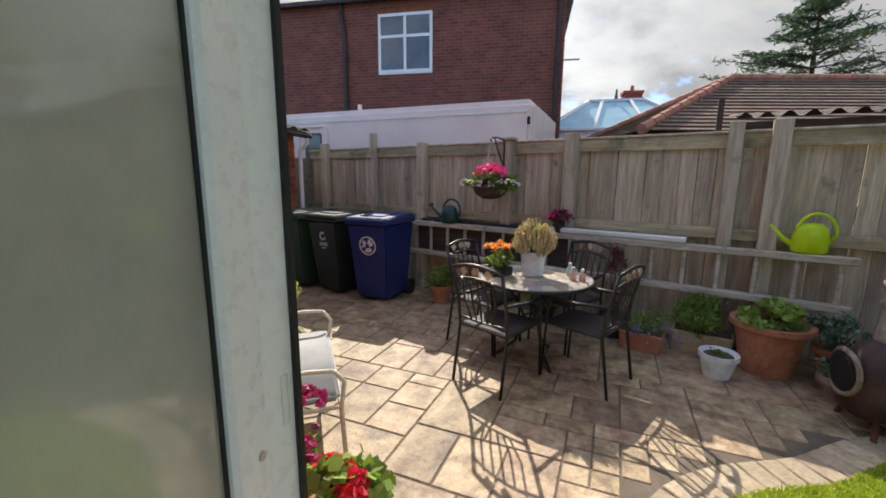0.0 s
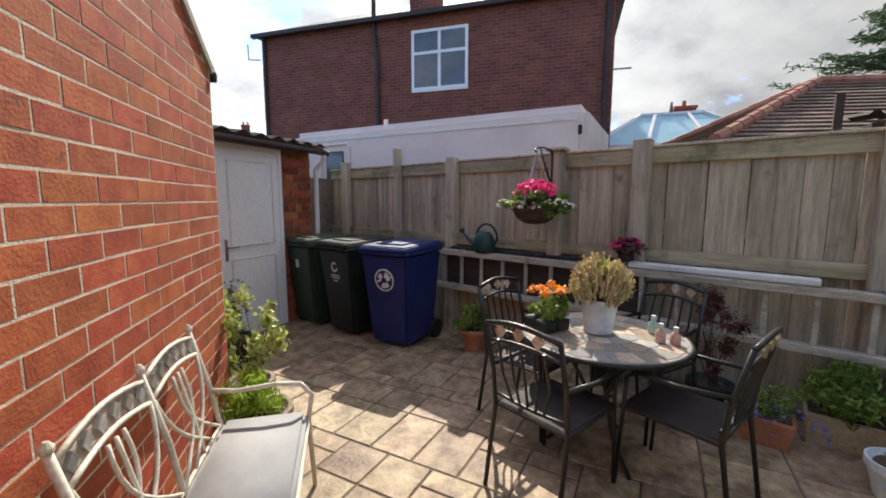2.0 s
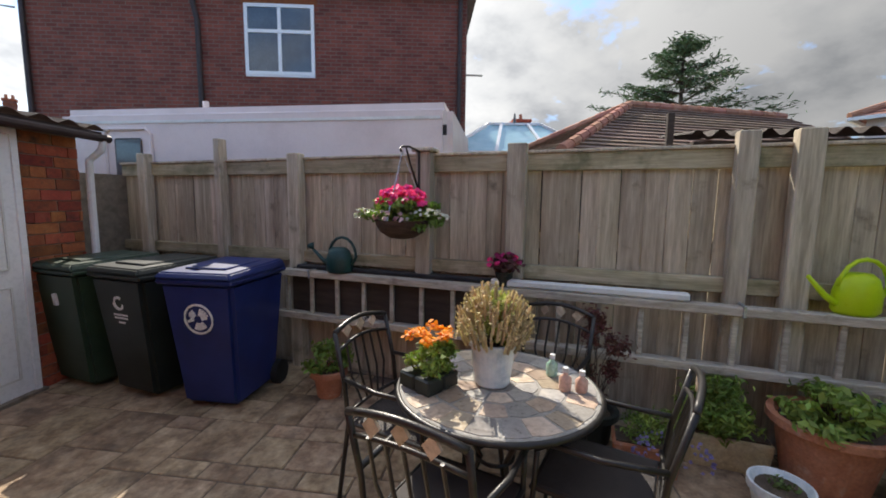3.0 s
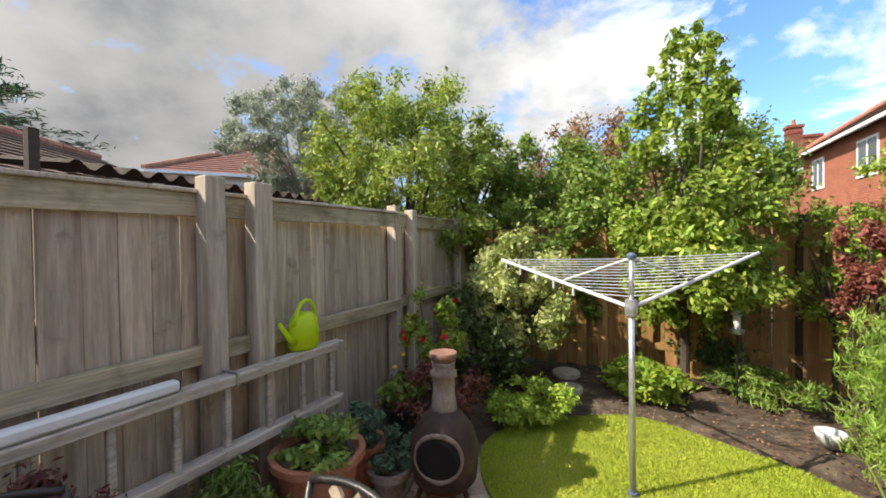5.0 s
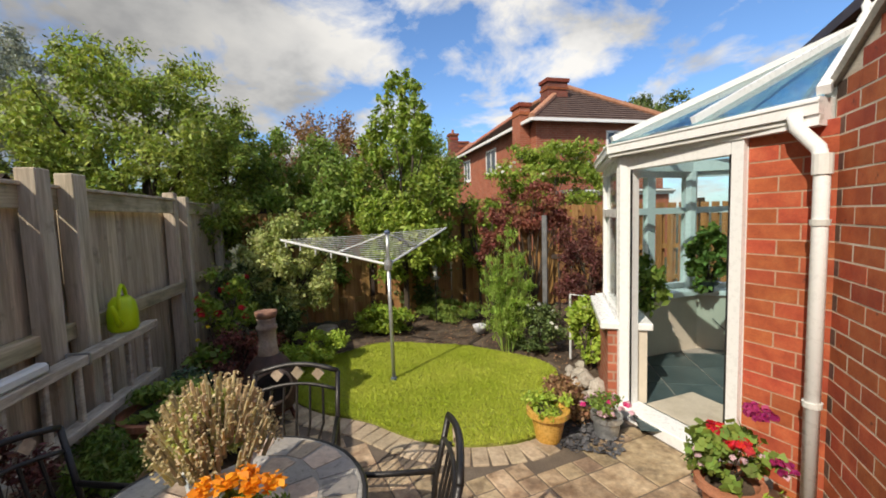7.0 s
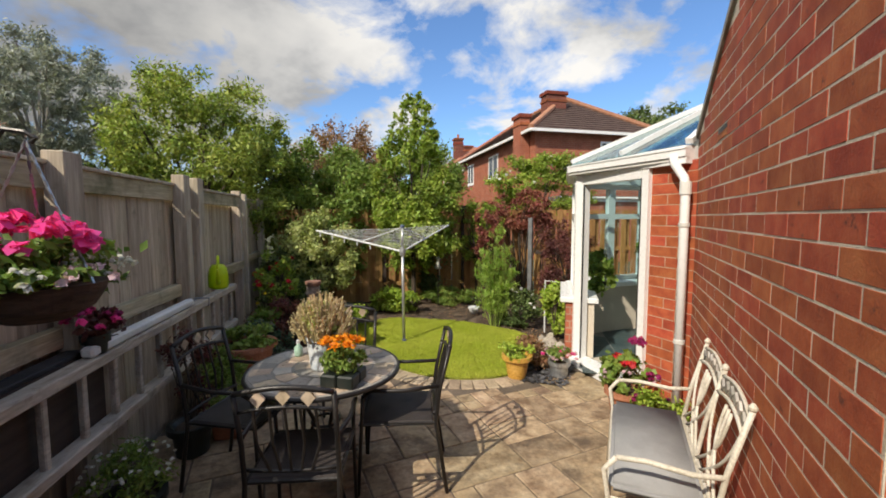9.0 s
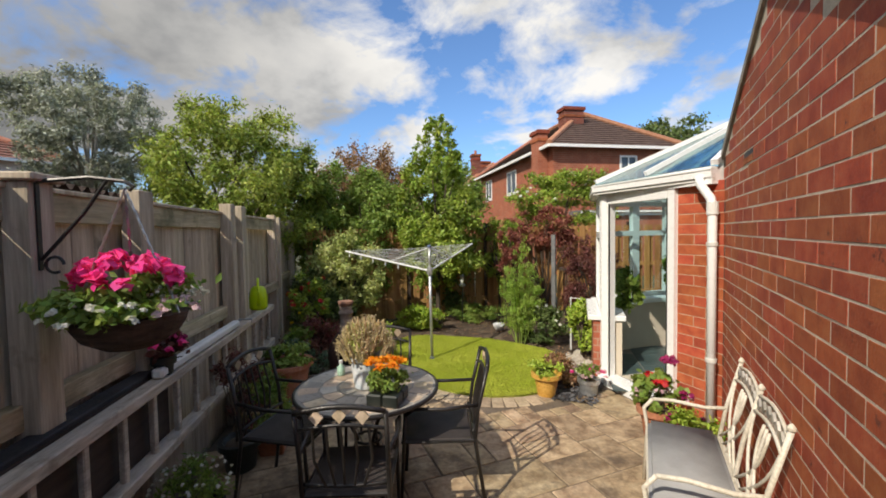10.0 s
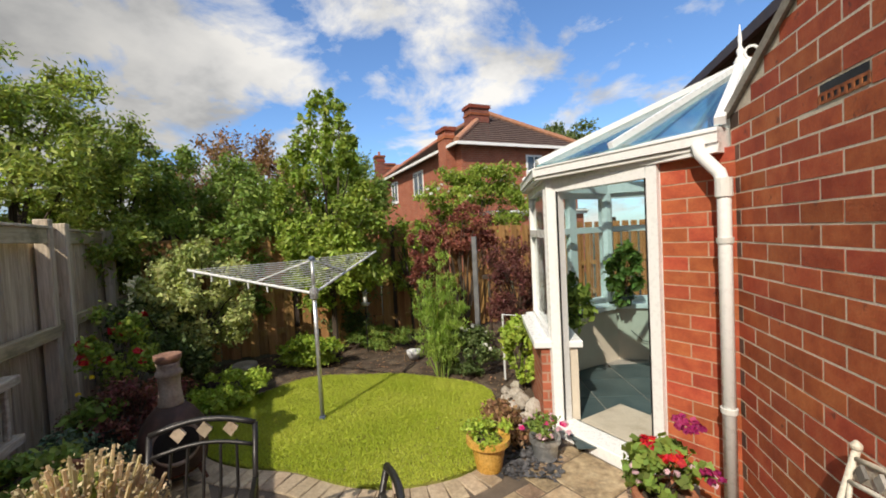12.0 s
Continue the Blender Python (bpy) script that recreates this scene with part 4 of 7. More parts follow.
# ---- back fence, hit and miss boards ----
bx, by = at_fence(5.45, -0.1)
back = thing("back_fence", "golden brown hit-and-miss board fence behind the beds", "fence", bx, by, 0, FTURN - 90, kind="structure")
gb = mesh_of("board", new_box(0, 0.125, 0, 0.018, 0.02, 1.78, bevel=0.003), M["gold_fence"])
for i in range(86):
    ob = part("board", gb, None, back)
    ob.matrix_basis = pose(0.05 + i * 0.125, 0.04 if i % 2 else -0.03, 0, 0, 0, 0)
for z in (0.35, 0.95, 1.62):
    part("rail", new_box(0, 10.8, -0.01, 0.04, z - 0.04, z + 0.04), M["gold_fence"], back)
for i in range(7):
    part("post", new_box(0.3 + i * 1.6, 0.4 + i * 1.6, -0.01, 0.09, 0, 1.86), M["dark_wood"], back)

# ---- ladder and things along the fence ----
lad = thing("wooden_ladder", "long bleached wooden ladder lying on its side along the fence", "ladder", FX, FY, 0, FTURN)
for z in (0.53, 0.905):
    part("stile", new_box(-2.06, 2.25, -0.115, -0.03, z - 0.028, z + 0.028, bevel=0.006), M["ladder"], lad)
rung = mesh_of("rung", new_box(-0.017, 0.017, -0.085, -0.055, 0.552, 0.885, bevel=0.005), M["ladder"])
for i in range(17):
    ob = part("rung", rung, None, lad)
    ob.matrix_basis = pose(-1.96 + i * 0.2575, 0, 0, 0, 0, 0)
for s in (-1.7, 1.42):
    part("hook", new_box(s - 0.009, s + 0.009, -0.122, -0.001, 0.87, 0.945, bevel=0.003), M["zinc"], lad, "pale bracket holding the ladder")
x, y = at_fence(0, 0)
gp_ = thing("gutter_pipe", "white plastic square gutter pipe lying on the ladder", "pipe", FX, FY, 0, FTURN)
part("pipe_body", new_box(-0.12, 1.14, -0.105, -0.045, 0.937, 0.99, bevel=0.012), M["upvc_dirty"], gp_)
# thin black plate, shade of the hollow bore painted on the solid pipe
part("pipe_end", new_box(1.138, 1.142, -0.098, -0.052, 0.943, 0.985), M["rubber_and_hollow"], gp_)
ob = tagged(new("rubber_sheet", mesh_of("rubber_sheet", new_box(-1.9, 0.0, -0.028, 0.058, 0.94, 0.965, bevel=0.006), M["black_sheet"])), "black folded sheet lying behind the ladder", "sheet")
ob.matrix_basis = pose(FX, FY, 0, 0, 0, FTURN)
ob2 = tagged(new("plank", mesh_of("plank", new_box(-1.95, 0.1, -0.026, 0.056, 0.5, 0.94, bevel=0.006), M["dark_wood"])), "dark board standing behind the ladder", "board")
ob2.matrix_basis = pose(FX, FY, 0, 0, 0, FTURN)


def watering_can(x, y, z, turn, mat, label, tall=0.19, rose=False):
    can = thing("watering_can", label, "watering can", x, y, z, turn)
    body = bmesh.new()
    rings = []
    for zz, rx, ry in ((0.0, 0.10, 0.075), (0.02, 0.118, 0.088), (tall * 0.55, 0.118, 0.088), (tall * 0.9, 0.095, 0.075), (tall * 1.05, 0.06, 0.05)):
        rings.append([body.verts.new((rx * math.cos(a), ry * math.sin(a), zz)) for a in (2 * math.pi * k / 20 for k in range(20))])
    for p, q in zip(rings, rings[1:]):
        for k in range(20):
            body.faces.new((p[k], p[(k + 1) % 20], q[(k + 1) % 20], q[k]))
    body.faces.new(rings[0][::-1]), body.faces.new(rings[-1])
    part("can_body", body, mat, can, smooth=True)
    arc = [(-0.115, 0, tall * 0.3)] + [(-0.03 + 0.13 * math.cos(a), 0, tall * 0.7 + 0.155 * math.sin(a)) for a in (math.pi - i * math.pi / 8 for i in range(9))]
    part("can_handle", new_tube(arc, 0.012, 8), mat, can, smooth=True)
    part("spout", new_tube([(0.09, 0, 0.05), (0.17, 0, 0.10), (0.27, 0, tall * 0.95)], 0.024, 10, 0.011), mat, can, smooth=True)
    if rose:
        part("rose", new_tube([(0.265, 0, tall * 0.93), (0.29, 0, tall * 1.1)], 0.012, 12, 0.036), mat, can, smooth=True)
    return can


x, y = at_fence(1.96, 0.03)
watering_can(x, y, 0.937, FTURN + 196, M["can_yellow"], "bright lime plastic watering can standing on the ladder", 0.22)
x, y = at_fence(-1.42, 0.07)
watering_can(x, y, 0.937, FTURN + 180, M["can_green"], "dark green plastic watering can beside the bins", 0.2, True)


# ---- wheelie bins ----
def wheelie_bin(s, off, mat, label, mark, turn=0.0):
    x, y = at_fence(s, off)
    b = thing("wheelie_bin", label, "bin", x, y, 0, FTURN + turn, "wheelie bins by the fence")
    # front looks along local -y
    body = bmesh.new()
    lo = [(-0.22, -0.26), (0.22, -0.26), (0.22, 0.24), (-0.22, 0.24)]
    hi = [(-0.275, -0.36), (0.275, -0.36), (0.275, 0.32), (-0.275, 0.32)]
    v0 = [body.verts.new((px, py, 0.04)) for px, py in lo]
    v1 = [body.verts.new((px, py, 0.96)) for px, py in hi]
    body.faces.new(v0[::-1]), body.faces.new(v1)
    for i in range(4):
        body.faces.new((v0[i], v0[(i + 1) % 4], v1[(i + 1) % 4], v1[i]))
    bmesh.ops.bevel(body, geom=[e for e in body.edges], offset=0.03, segments=2, affect="EDGES")
    part("bin_body", body, mat, b)
    part("rim", new_box(-0.29, 0.29, -0.375, 0.335, 0.945, 0.985, bevel=0.012), mat, b)
    lid = bmesh.new()
    box(lid, -0.295, 0.295, -0.39, 0.33, 0.987, 1.02)
    top = [v for v in lid.verts if v.co.z > 1.0]
    for v in top:
        v.co.x *= 0.9
        v.co.y = v.co.y * 0.93 + 0.0
        v.co.z += 0.03 if v.co.y > 0 else 0.012
    bmesh.ops.bevel(lid, geom=[e for e in lid.edges], offset=0.012, segments=2, affect="EDGES")
    lid_ob = part("lid", lid, mat, b)
    part("lid_ridge", new_box(-0.16, 0.16, -0.25, 0.2, 1.034, 1.05, bevel=0.008), mat, lid_ob)
    part("handle_bar", new_tube([(-0.24, 0.37, 0.97), (0.24, 0.37, 0.97)], 0.016, 10), mat, b)
    for sx in (-0.25, 0.25):
        part("wheel", moved(lathe([(0.1, -0.025), (0.1, 0.025)], 20), pose(sx, 0.24, 0.1, 0, 90, 0)), M["rubber_and_hollow"], b)
    bm = bmesh.new()

    def front(px, pz, dy=0.0):
        f = (pz - 0.04) / 0.92
        return (px, -0.26 - 0.10 * f - 0.004 - dy, pz)

    if mark == "disc":
        for k in range(24):
            a0, a1 = 2 * math.pi * k / 24, 2 * math.pi * (k + 1) / 24
            bar(bm, front(0.105 * math.cos(a0), 0.70 + 0.105 * math.sin(a0)), front(0.105 * math.cos(a1), 0.70 + 0.105 * math.sin(a1)), 0.008, 0.014)
        for k in range(3):
            a0 = 2 * math.pi * k / 3
            for j in range(5):
                t0, t1 = a0 + j * 0.28, a0 + (j + 1) * 0.28
                bar(bm, front(0.055 * math.cos(t0), 0.70 + 0.055 * math.sin(t0)), front(0.055 * math.cos(t1), 0.70 + 0.055 * math.sin(t1)), 0.008, 0.05)
    elif mark == "loop":
        for k in range(14):
            a0, a1 = 0.9 + 0.37 * k, 0.9 + 0.37 * (k + 1)
            bar(bm, front(0.045 * math.cos(a0), 0.76 + 0.045 * math.sin(a0)), front(0.045 * math.cos(a1), 0.76 + 0.045 * math.sin(a1)), 0.006, 0.018)
        for z, w in ((0.67, 0.075), (0.645, 0.07), (0.61, 0.035)):
            bar(bm, front(-w, z), front(w, z), 0.004, 0.012)
    else:
        bar(bm, front(0.0, 0.70), front(0.0, 0.79), 0.035, 0.03)
    part("print", bm, M["print_white"], b, "white printed mark")
    return b


wheelie_bin(-2.06, 0.60, M["bin_blue"], "blue plastic wheelie bin with a white round print", "disc", 12)
wheelie_bin(-2.70, 0.66, M["bin_black"], "black plastic wheelie bin with a white print", "loop")
wheelie_bin(-3.33, 0.72, M["bin_green"], "dark green plastic wheelie bin with a small label", "tag")

# ---- brick shed with white door ----
SX, SY, STURN = -0.81, 6.69, 52.6
shed = thing("brick_shed", "small brick outhouse with white door and corrugated roof", "shed", SX, SY, 0, STURN, kind="structure")
SW0, SW1, SDEEP = -1.5, 1.34, 1.7
bm = bmesh.new()
box(bm, SW0, -0.02, 0.008, 0.2, -0.05, 2.06)
box(bm, 0.87, SW1, 0.008, 0.2, -0.05, 2.06)
box(bm, SW0, SW0 + 0.2, 0.2, SDEEP, -0.05, 2.06)
box(bm, SW1 - 0.2, SW1 - 0.008, 0.2, SDEEP, -0.05, 2.06)
box(bm, -0.02, 0.87, 0.008, 0.2, 2.04, 2.06)
part("shed_wall", bm, M["mortar_dark"], shed)
bm = bmesh.new()
box(bm, 0.0, 0.045, -0.02, 0.06, 0.02, 2.03)
box(bm, 0.805, 0.85, -0.02, 0.06, 0.02, 2.03)
box(bm, 0.045, 0.805, -0.02, 0.06, 1.985, 2.03)
part("door_frame", bm, M["upvc"], shed)
sd_me = bmesh.new()
box(sd_me, 0.048, 0.802, -0.008, 0.04, 0.03, 1.982)
dleaf = part("door_leaf", sd_me, M["upvc"], shed, "white uPVC panelled door, closed")
bm = bmesh.new()
for z0, z1 in ((0.16, 0.86), (1.0, 1.86)):
    box(bm, 0.16, 0.70, -0.014, -0.0075, z0, z1, bevel=0.003)
part("door_panel", bm, M["upvc"], dleaf)
bm = bmesh.new()
for z0, z1 in ((0.16, 0.86), (1.0, 1.86)):
    for a, b_ in (((0.15, z0), (0.71, z0)), ((0.15, z1), (0.71, z1)), ((0.15, z0), (0.15, z1)), ((0.71, z0), (0.71, z1))):
        bar(bm, (a[0], -0.012, a[1]), (b_[0], -0.012, b_[1]), 0.014, 0.014)
part("door_bead", bm, M["upvc_dirty"], dleaf)
bm = bmesh.new()
box(bm, 0.075, 0.105, -0.02, -0.006, 0.86, 1.08, bevel=0.004)
tube(bm, [(0.09, -0.02, 1.0), (0.09, -0.055, 1.0), (0.20, -0.06, 1.0)], 0.009)
part("door_handle", bm, M["metal"], dleaf, "chrome lever handle")
part("door_step", new_box(-0.02, 0.87, -0.05, 0.0, -0.01, 0.028), M["mortar_dark"], shed)
roof = bmesh.new()
nx = 70
rows = []
for yy, zz in ((-0.17, 2.13), (SDEEP + 0.1, 2.36)):
    rows.append([roof.verts.new((SW0 - 0.1 + (SW1 - SW0 + 0.28) * i / nx, yy, zz + 0.022 * math.sin(i * 2 * math.pi / 5))) for i in range(nx + 1)])
for i in range(nx):
    roof.faces.new((rows[0][i], rows[0][i + 1], rows[1][i + 1], rows[1][i]))
bmesh.ops.solidify(roof, geom=roof.faces[:], thickness=0.014)
part("corrugated_roof", roof, M["shed_cover"], shed, "dark brown corrugated sheet roof")
part("fascia", new_box(SW0 - 0.05, SW1 + 0.12, -0.125, -0.1, 2.03, 2.105), M["copper_pipe"], shed)
part("gutter", new_tube([(SW0, -0.15, 2.06), (SW1 + 0.16, -0.15, 2.05)], 0.035, 10), M["copper_pipe"], shed)
part("downpipe", new_tube([(SW1 + 0.10, -0.15, 2.05), (SW1 + 0.10, -0.13, 1.95), (SW1 + 0.05, -0.05, 1.85), (SW1 + 0.045, -0.05, 1.5), (SW1 + 0.045, -0.05, 0.0)], 0.03, 10), M["upvc_dirty"], shed)
wl = thing("wall_lantern", "white metal wall lantern beside the outhouse door", "lamp", *((Vector((SX, SY)) + Vector((math.cos(radians(STURN)), math.sin(radians(STURN)))) * -0.16).to_tuple()), 0, STURN)
part("bracket", new_tube([(0, 0.0, 1.62), (0, -0.05, 1.60), (0, -0.10, 1.63), (0, -0.11, 1.70)], 0.012, 8), M["cream_metal"], wl)
part("backplate", new_box(-0.03, 0.03, -0.012, 0.0, 1.56, 1.68, bevel=0.004), M["cream_metal"], wl)
part("lantern_glass", moved(lathe([(0.04, 0), (0.06, 0.13)], 6), pose(0, -0.11, 1.72)), M["window_dark"], wl)
part("lantern_cap", moved(lathe([(0.085, 0), (0.07, 0.03), (0.03, 0.07), (0.008, 0.09)], 6), pose(0, -0.11, 1.85)), M["cream_metal"], wl)
part("lantern_base", moved(lathe([(0.02, -0.03), (0.045, 0.0)], 6), pose(0, -0.11, 1.72)), M["cream_metal"], wl)


# ---- garden table and chairs ----
TX, TY = 1.82, 4.345
table = thing("garden_table", "round iron garden table with slate and stone mosaic top", "table", TX, TY, -0.018)
part("tabletop", lathe([(0.43, 0.70), (0.45, 0.705), (0.45, 0.722), (0.44, 0.726)], 48), M["grout"], table, smooth=False)
bm = bmesh.new()
ringpts = [(0.452 * math.cos(2 * math.pi * k / 48), 0.452 * math.sin(2 * math.pi * k / 48), 0.713) for k in range(49)]
part("table_rim", tube(bm, ringpts, 0.014, 8, cap=False), M["iron"], table, smooth=True)
r = random.Random(8)
for rad0, rad1, k, off in ((0.305, 0.432, 22, 0.0), (0.19, 0.297, 14, 0.1), (0.085, 0.182, 9, 0.2), (0.0, 0.078, 1, 0)):
    for i in range(k):
        a0, a1 = off + 2 * math.pi * (i + r.uniform(-0.12, 0.12)) / k, off + 2 * math.pi * (i + 0.97 + r.uniform(-0.05, 0.05)) / k
        gap = 0.006
        if rad0 == 0:
            pts = [(rad1 * math.cos(2 * math.pi * j / 8), rad1 * math.sin(2 * math.pi * j / 8)) for j in range(8)]
        else:
            pts = [(q * math.cos(w), q * math.sin(w)) for q, w in ((rad0 + r.uniform(0, 0.01), a0 + gap), (rad1 - r.uniform(0, 0.012), a0 + gap), (rad1 + 0.001, (a0 + a1) / 2), (rad1 - r.uniform(0, 0.012), a1 - gap), (rad0 + r.uniform(0, 0.01), a1 - gap))]
        part("mosaic_tile", prism(pts, 0.724, 0.7285), M["mosaic_warm"] if r.random() < 0.45 else M["tile_mosaic"], table)
for k in range(3):
    a = 2 * math.pi * k / 3 + 0.5
    c, s_ = math.cos(a), math.sin(a)
    part("leg", new_tube([(0.30 * c, 0.30 * s_, 0.70), (0.16 * c, 0.16 * s_, 0.55), (0.07 * c, 0.07 * s_, 0.38), (0.14 * c, 0.14 * s_, 0.16), (0.30 * c, 0.30 * s_, 0.018)], 0.013, 8), M["iron"], table, smooth=True)
part("leg_ring", tube(bmesh.new(), [(0.085 * math.cos(2 * math.pi * k / 20), 0.085 * math.sin(2 * math.pi * k / 20), 0.38) for k in range(21)], 0.009, 6, cap=False), M["iron"], table)


def garden_chair(x, y, turn, label):
    """Chair whose back stands at local y = +0.2 and which looks along -y."""
    ch = thing("garden_chair", label, "chair", x, y, 0, turn, "chairs round the garden table")
    I = M["iron"]
    part("seat", new_box(-0.205, 0.205, -0.23, 0.19, 0.425, 0.445, bevel=0.008), M["mesh_seat"], ch, "dark woven seat pad")
    frame_pts = [(-0.21, -0.235, 0.432), (0.21, -0.235, 0.432), (0.21, 0.2, 0.432), (-0.21, 0.2, 0.432), (-0.21, -0.235, 0.432)]
    part("seat_frame", new_tube(frame_pts, 0.011, 6, cap=False), I, ch)
    for sx in (-1, 1):
        part("back_leg", new_tube([(sx * 0.215, 0.27, 0.0), (sx * 0.21, 0.205, 0.43), (sx * 0.21, 0.225, 0.62), (sx * 0.21, 0.285, 0.88)], 0.012, 8), I, ch, smooth=True)
        part("front_leg", new_tube([(sx * 0.215, -0.25, 0.0), (sx * 0.21, -0.225, 0.43), (sx * 0.215, -0.215, 0.60)], 0.011, 8), I, ch, smooth=True)
        part("armrest", new_tube([(sx * 0.215, -0.215, 0.60), (sx * 0.235, -0.16, 0.645), (sx * 0.235, 0.02, 0.64), (sx * 0.21, 0.225, 0.655)], 0.012, 8), I, ch, smooth=True)

    def arch(z, lift, inset=0.0, n=9):
        return [(-0.21 + inset + (0.42 - 2 * inset) * i / (n - 1), 0.225 + (z - 0.62) * 0.23 + 0.02 * math.sin(math.pi * i / (n - 1)), z + lift * math.sin(math.pi * i / (n - 1))) for i in range(n)]

    part("top_rail", new_tube(arch(0.88, 0.035), 0.013, 8), I, ch, smooth=True)
    part("upper_rail", new_tube(arch(0.79, 0.03, 0.003), 0.009, 8), I, ch, smooth=True)
    part("lower_rail", new_tube(arch(0.49, 0.0, 0.0), 0.009, 8), I, ch, smooth=True)
    for i in range(5):
        px = -0.13 + 0.065 * i
        part("back_bar", new_tube([(px * 0.7, 0.215, 0.49), (px * 1.05, 0.24, 0.63), (px * 1.0, 0.285, 0.815)], 0.007, 6), I, ch)
    for i in range(3):
        bm = bmesh.new()
        cx, cz = -0.105 + 0.105 * i, 0.865 + (0.008 if i == 1 else 0)
        vs = [(cx, cz - 0.038), (cx + 0.032, cz), (cx, cz + 0.038), (cx - 0.032, cz)]
        lo = [bm.verts.new((px, 0.293, pz)) for px, pz in vs]
        hi = [bm.verts.new((px, 0.305, pz)) for px, pz in vs]
        bm.faces.new(lo), bm.faces.new(hi[::-1])
        for j in range(4):
            bm.faces.new((lo[j], lo[(j + 1) % 4], hi[(j + 1) % 4], hi[j]))
        part("back_tile", bm, M["mosaic_warm"], ch, "pale diamond stone inset")
    return ch


for bx_, by_, label in ((1.155, 4.005, "black iron garden chair pulled out towards the sunny paving"), (2.14, 3.675, "black iron garden chair with diamond tiles, facing away from the lawn"), (1.46, 5.02, "black iron garden chair in shade near the bins"), (2.56, 4.62, "black iron garden chair between table and ladder")):
    d = Vector((TX - bx_, TY - by_)).normalized()
    if by_ == 4.62:
        d = Vector((-0.97, -0.25))
    turn = math.degrees(math.atan2(d.y, d.x)) + 90
    c = Vector((bx_, by_)) + d * 0.27
    garden_chair(c.x, c.y, turn, label)

# ---- bench with cushion ----
bench = thing("garden_bench", "cream wrought iron two-seat bench against the brick wall", "bench", -0.02, 3.935, 0, 90)
# local x runs along the wall, local +y points to the wall
C = M["cream_metal"]
BL = 0.468
part("seat_frame", new_tube([(-BL, -0.2, 0.37), (BL, -0.2, 0.37), (BL, 0.2, 0.37), (-BL, 0.2, 0.37), (-BL, -0.2, 0.37)], 0.011, 8, cap=False), C, bench)
for i in range(11):
    px = -BL + 2 * BL * i / 10
    part("seat_slat", new_tube([(px, -0.2, 0.372), (px, 0.2, 0.372)], 0.006, 6), C, bench)
for sx in (-1, 1):
    part("front_leg", new_tube([(sx * BL, -0.22, 0.0), (sx * BL, -0.2, 0.37), (sx * BL, -0.22, 0.50), (sx * BL, -0.17, 0.565)], 0.012, 8), C, bench, smooth=True)
    part("armrest", new_tube([(sx * BL, -0.17, 0.565), (sx * BL, -0.05, 0.575), (sx * BL, 0.12, 0.56), (sx * BL, 0.235, 0.575)], 0.012, 8), C, bench, smooth=True)
for px in (-BL, 0.0, BL):
    part("back_post", new_tube([(px, 0.22, 0.0), (px, 0.2, 0.37), (px, 0.24, 0.6), (px, 0.31, 0.87)], 0.012, 8), C, bench, smooth=True)
    part("finial", moved(lathe([(0.01, 0), (0.017, 0.01), (0.017, 0.02), (0.006, 0.035)], 10), pose(px, 0.31, 0.868)), C, bench)


def on_back(px, pz):
    return (px, 0.2 + 0.11 * ((pz - 0.37) / 0.5) ** 1.2, pz)


for sx in (-1, 1):
    cx, hw = sx * BL / 2, BL / 2 - 0.012
    for z, lift in ((0.845, 0.03), (0.765, 0.03)):
        part("back_rail", new_tube([on_back(cx - hw + 2 * hw * i / 8, z + lift * math.sin(math.pi * i / 8)) for i in range(9)], 0.009, 8), C, bench, smooth=True)
    for k in range(6):
        px = cx - hw + 2 * hw * (k + 0.5) / 6
        pz = 0.805 + 0.03 * math.sin(math.pi * (k + 0.5) / 6)
        bm = bmesh.new()
        y0 = on_back(px, pz)[1]
        vs = [(px, pz - 0.032), (px + 0.024, pz), (px, pz + 0.032), (px - 0.024, pz)]
        lo = [bm.verts.new((a, y0 - 0.008, b)) for a, b in vs]
        hi = [bm.verts.new((a, y0 + 0.004, b)) for a, b in vs]
        bm.faces.new(lo), bm.faces.new(hi[::-1])
        for j in range(4):
            bm.faces.new((lo[j], lo[(j + 1) % 4], hi[(j + 1) % 4], hi[j]))
        part("back_tile", bm, M["tile_mosaic"], bench, "dark diamond tile")
    band = bmesh.new()
    pts0 = [on_back(cx - hw + 2 * hw * i / 8, 0.775 + 0.03 * math.sin(math.pi * i / 8)) for i in range(9)]
    pts1 = [on_back(cx - hw + 2 * hw * i / 8, 0.84 + 0.03 * math.sin(math.pi * i / 8)) for i in range(9)]
    va, vb = [band.verts.new((a, b + 0.004, c)) for a, b, c in pts0], [band.verts.new((a, b + 0.004, c)) for a, b, c in pts1]
    for i in range(8):
        band.faces.new((va[i], va[i + 1], vb[i + 1], vb[i]))
    bmesh.ops.solidify(band, geom=band.faces[:], thickness=0.004)
    part("back_band", band, C, bench)
    arcs = []
    for a, b_, bend in (((cx - hw, 0.40), (cx + hw * 0.2, 0.77), 0.10), ((cx + hw, 0.40), (cx - hw * 0.2, 0.77), -0.10), ((cx - hw, 0.77), (cx + hw * 0.5, 0.40), -0.08), ((cx + hw, 0.77), (cx - hw * 0.5, 0.40), 0.08), ((cx, 0.40), (cx, 0.77), 0.0)):
        pts = []
        for i in range(8):
            f = i / 7
            pts.append(on_back(a[0] + (b_[0] - a[0]) * f + bend * math.sin(math.pi * f), a[1] + (b_[1] - a[1]) * f))
        part("back_scroll", new_tube(pts, 0.008, 6), C, bench, smooth=True)
    part("lower_rail", new_tube([on_back(cx - hw, 0.40), on_back(cx + hw, 0.40)], 0.008, 6), C, bench)
cu = new_box(-0.45, 0.45, -0.20, 0.18, 0.384, 0.435)
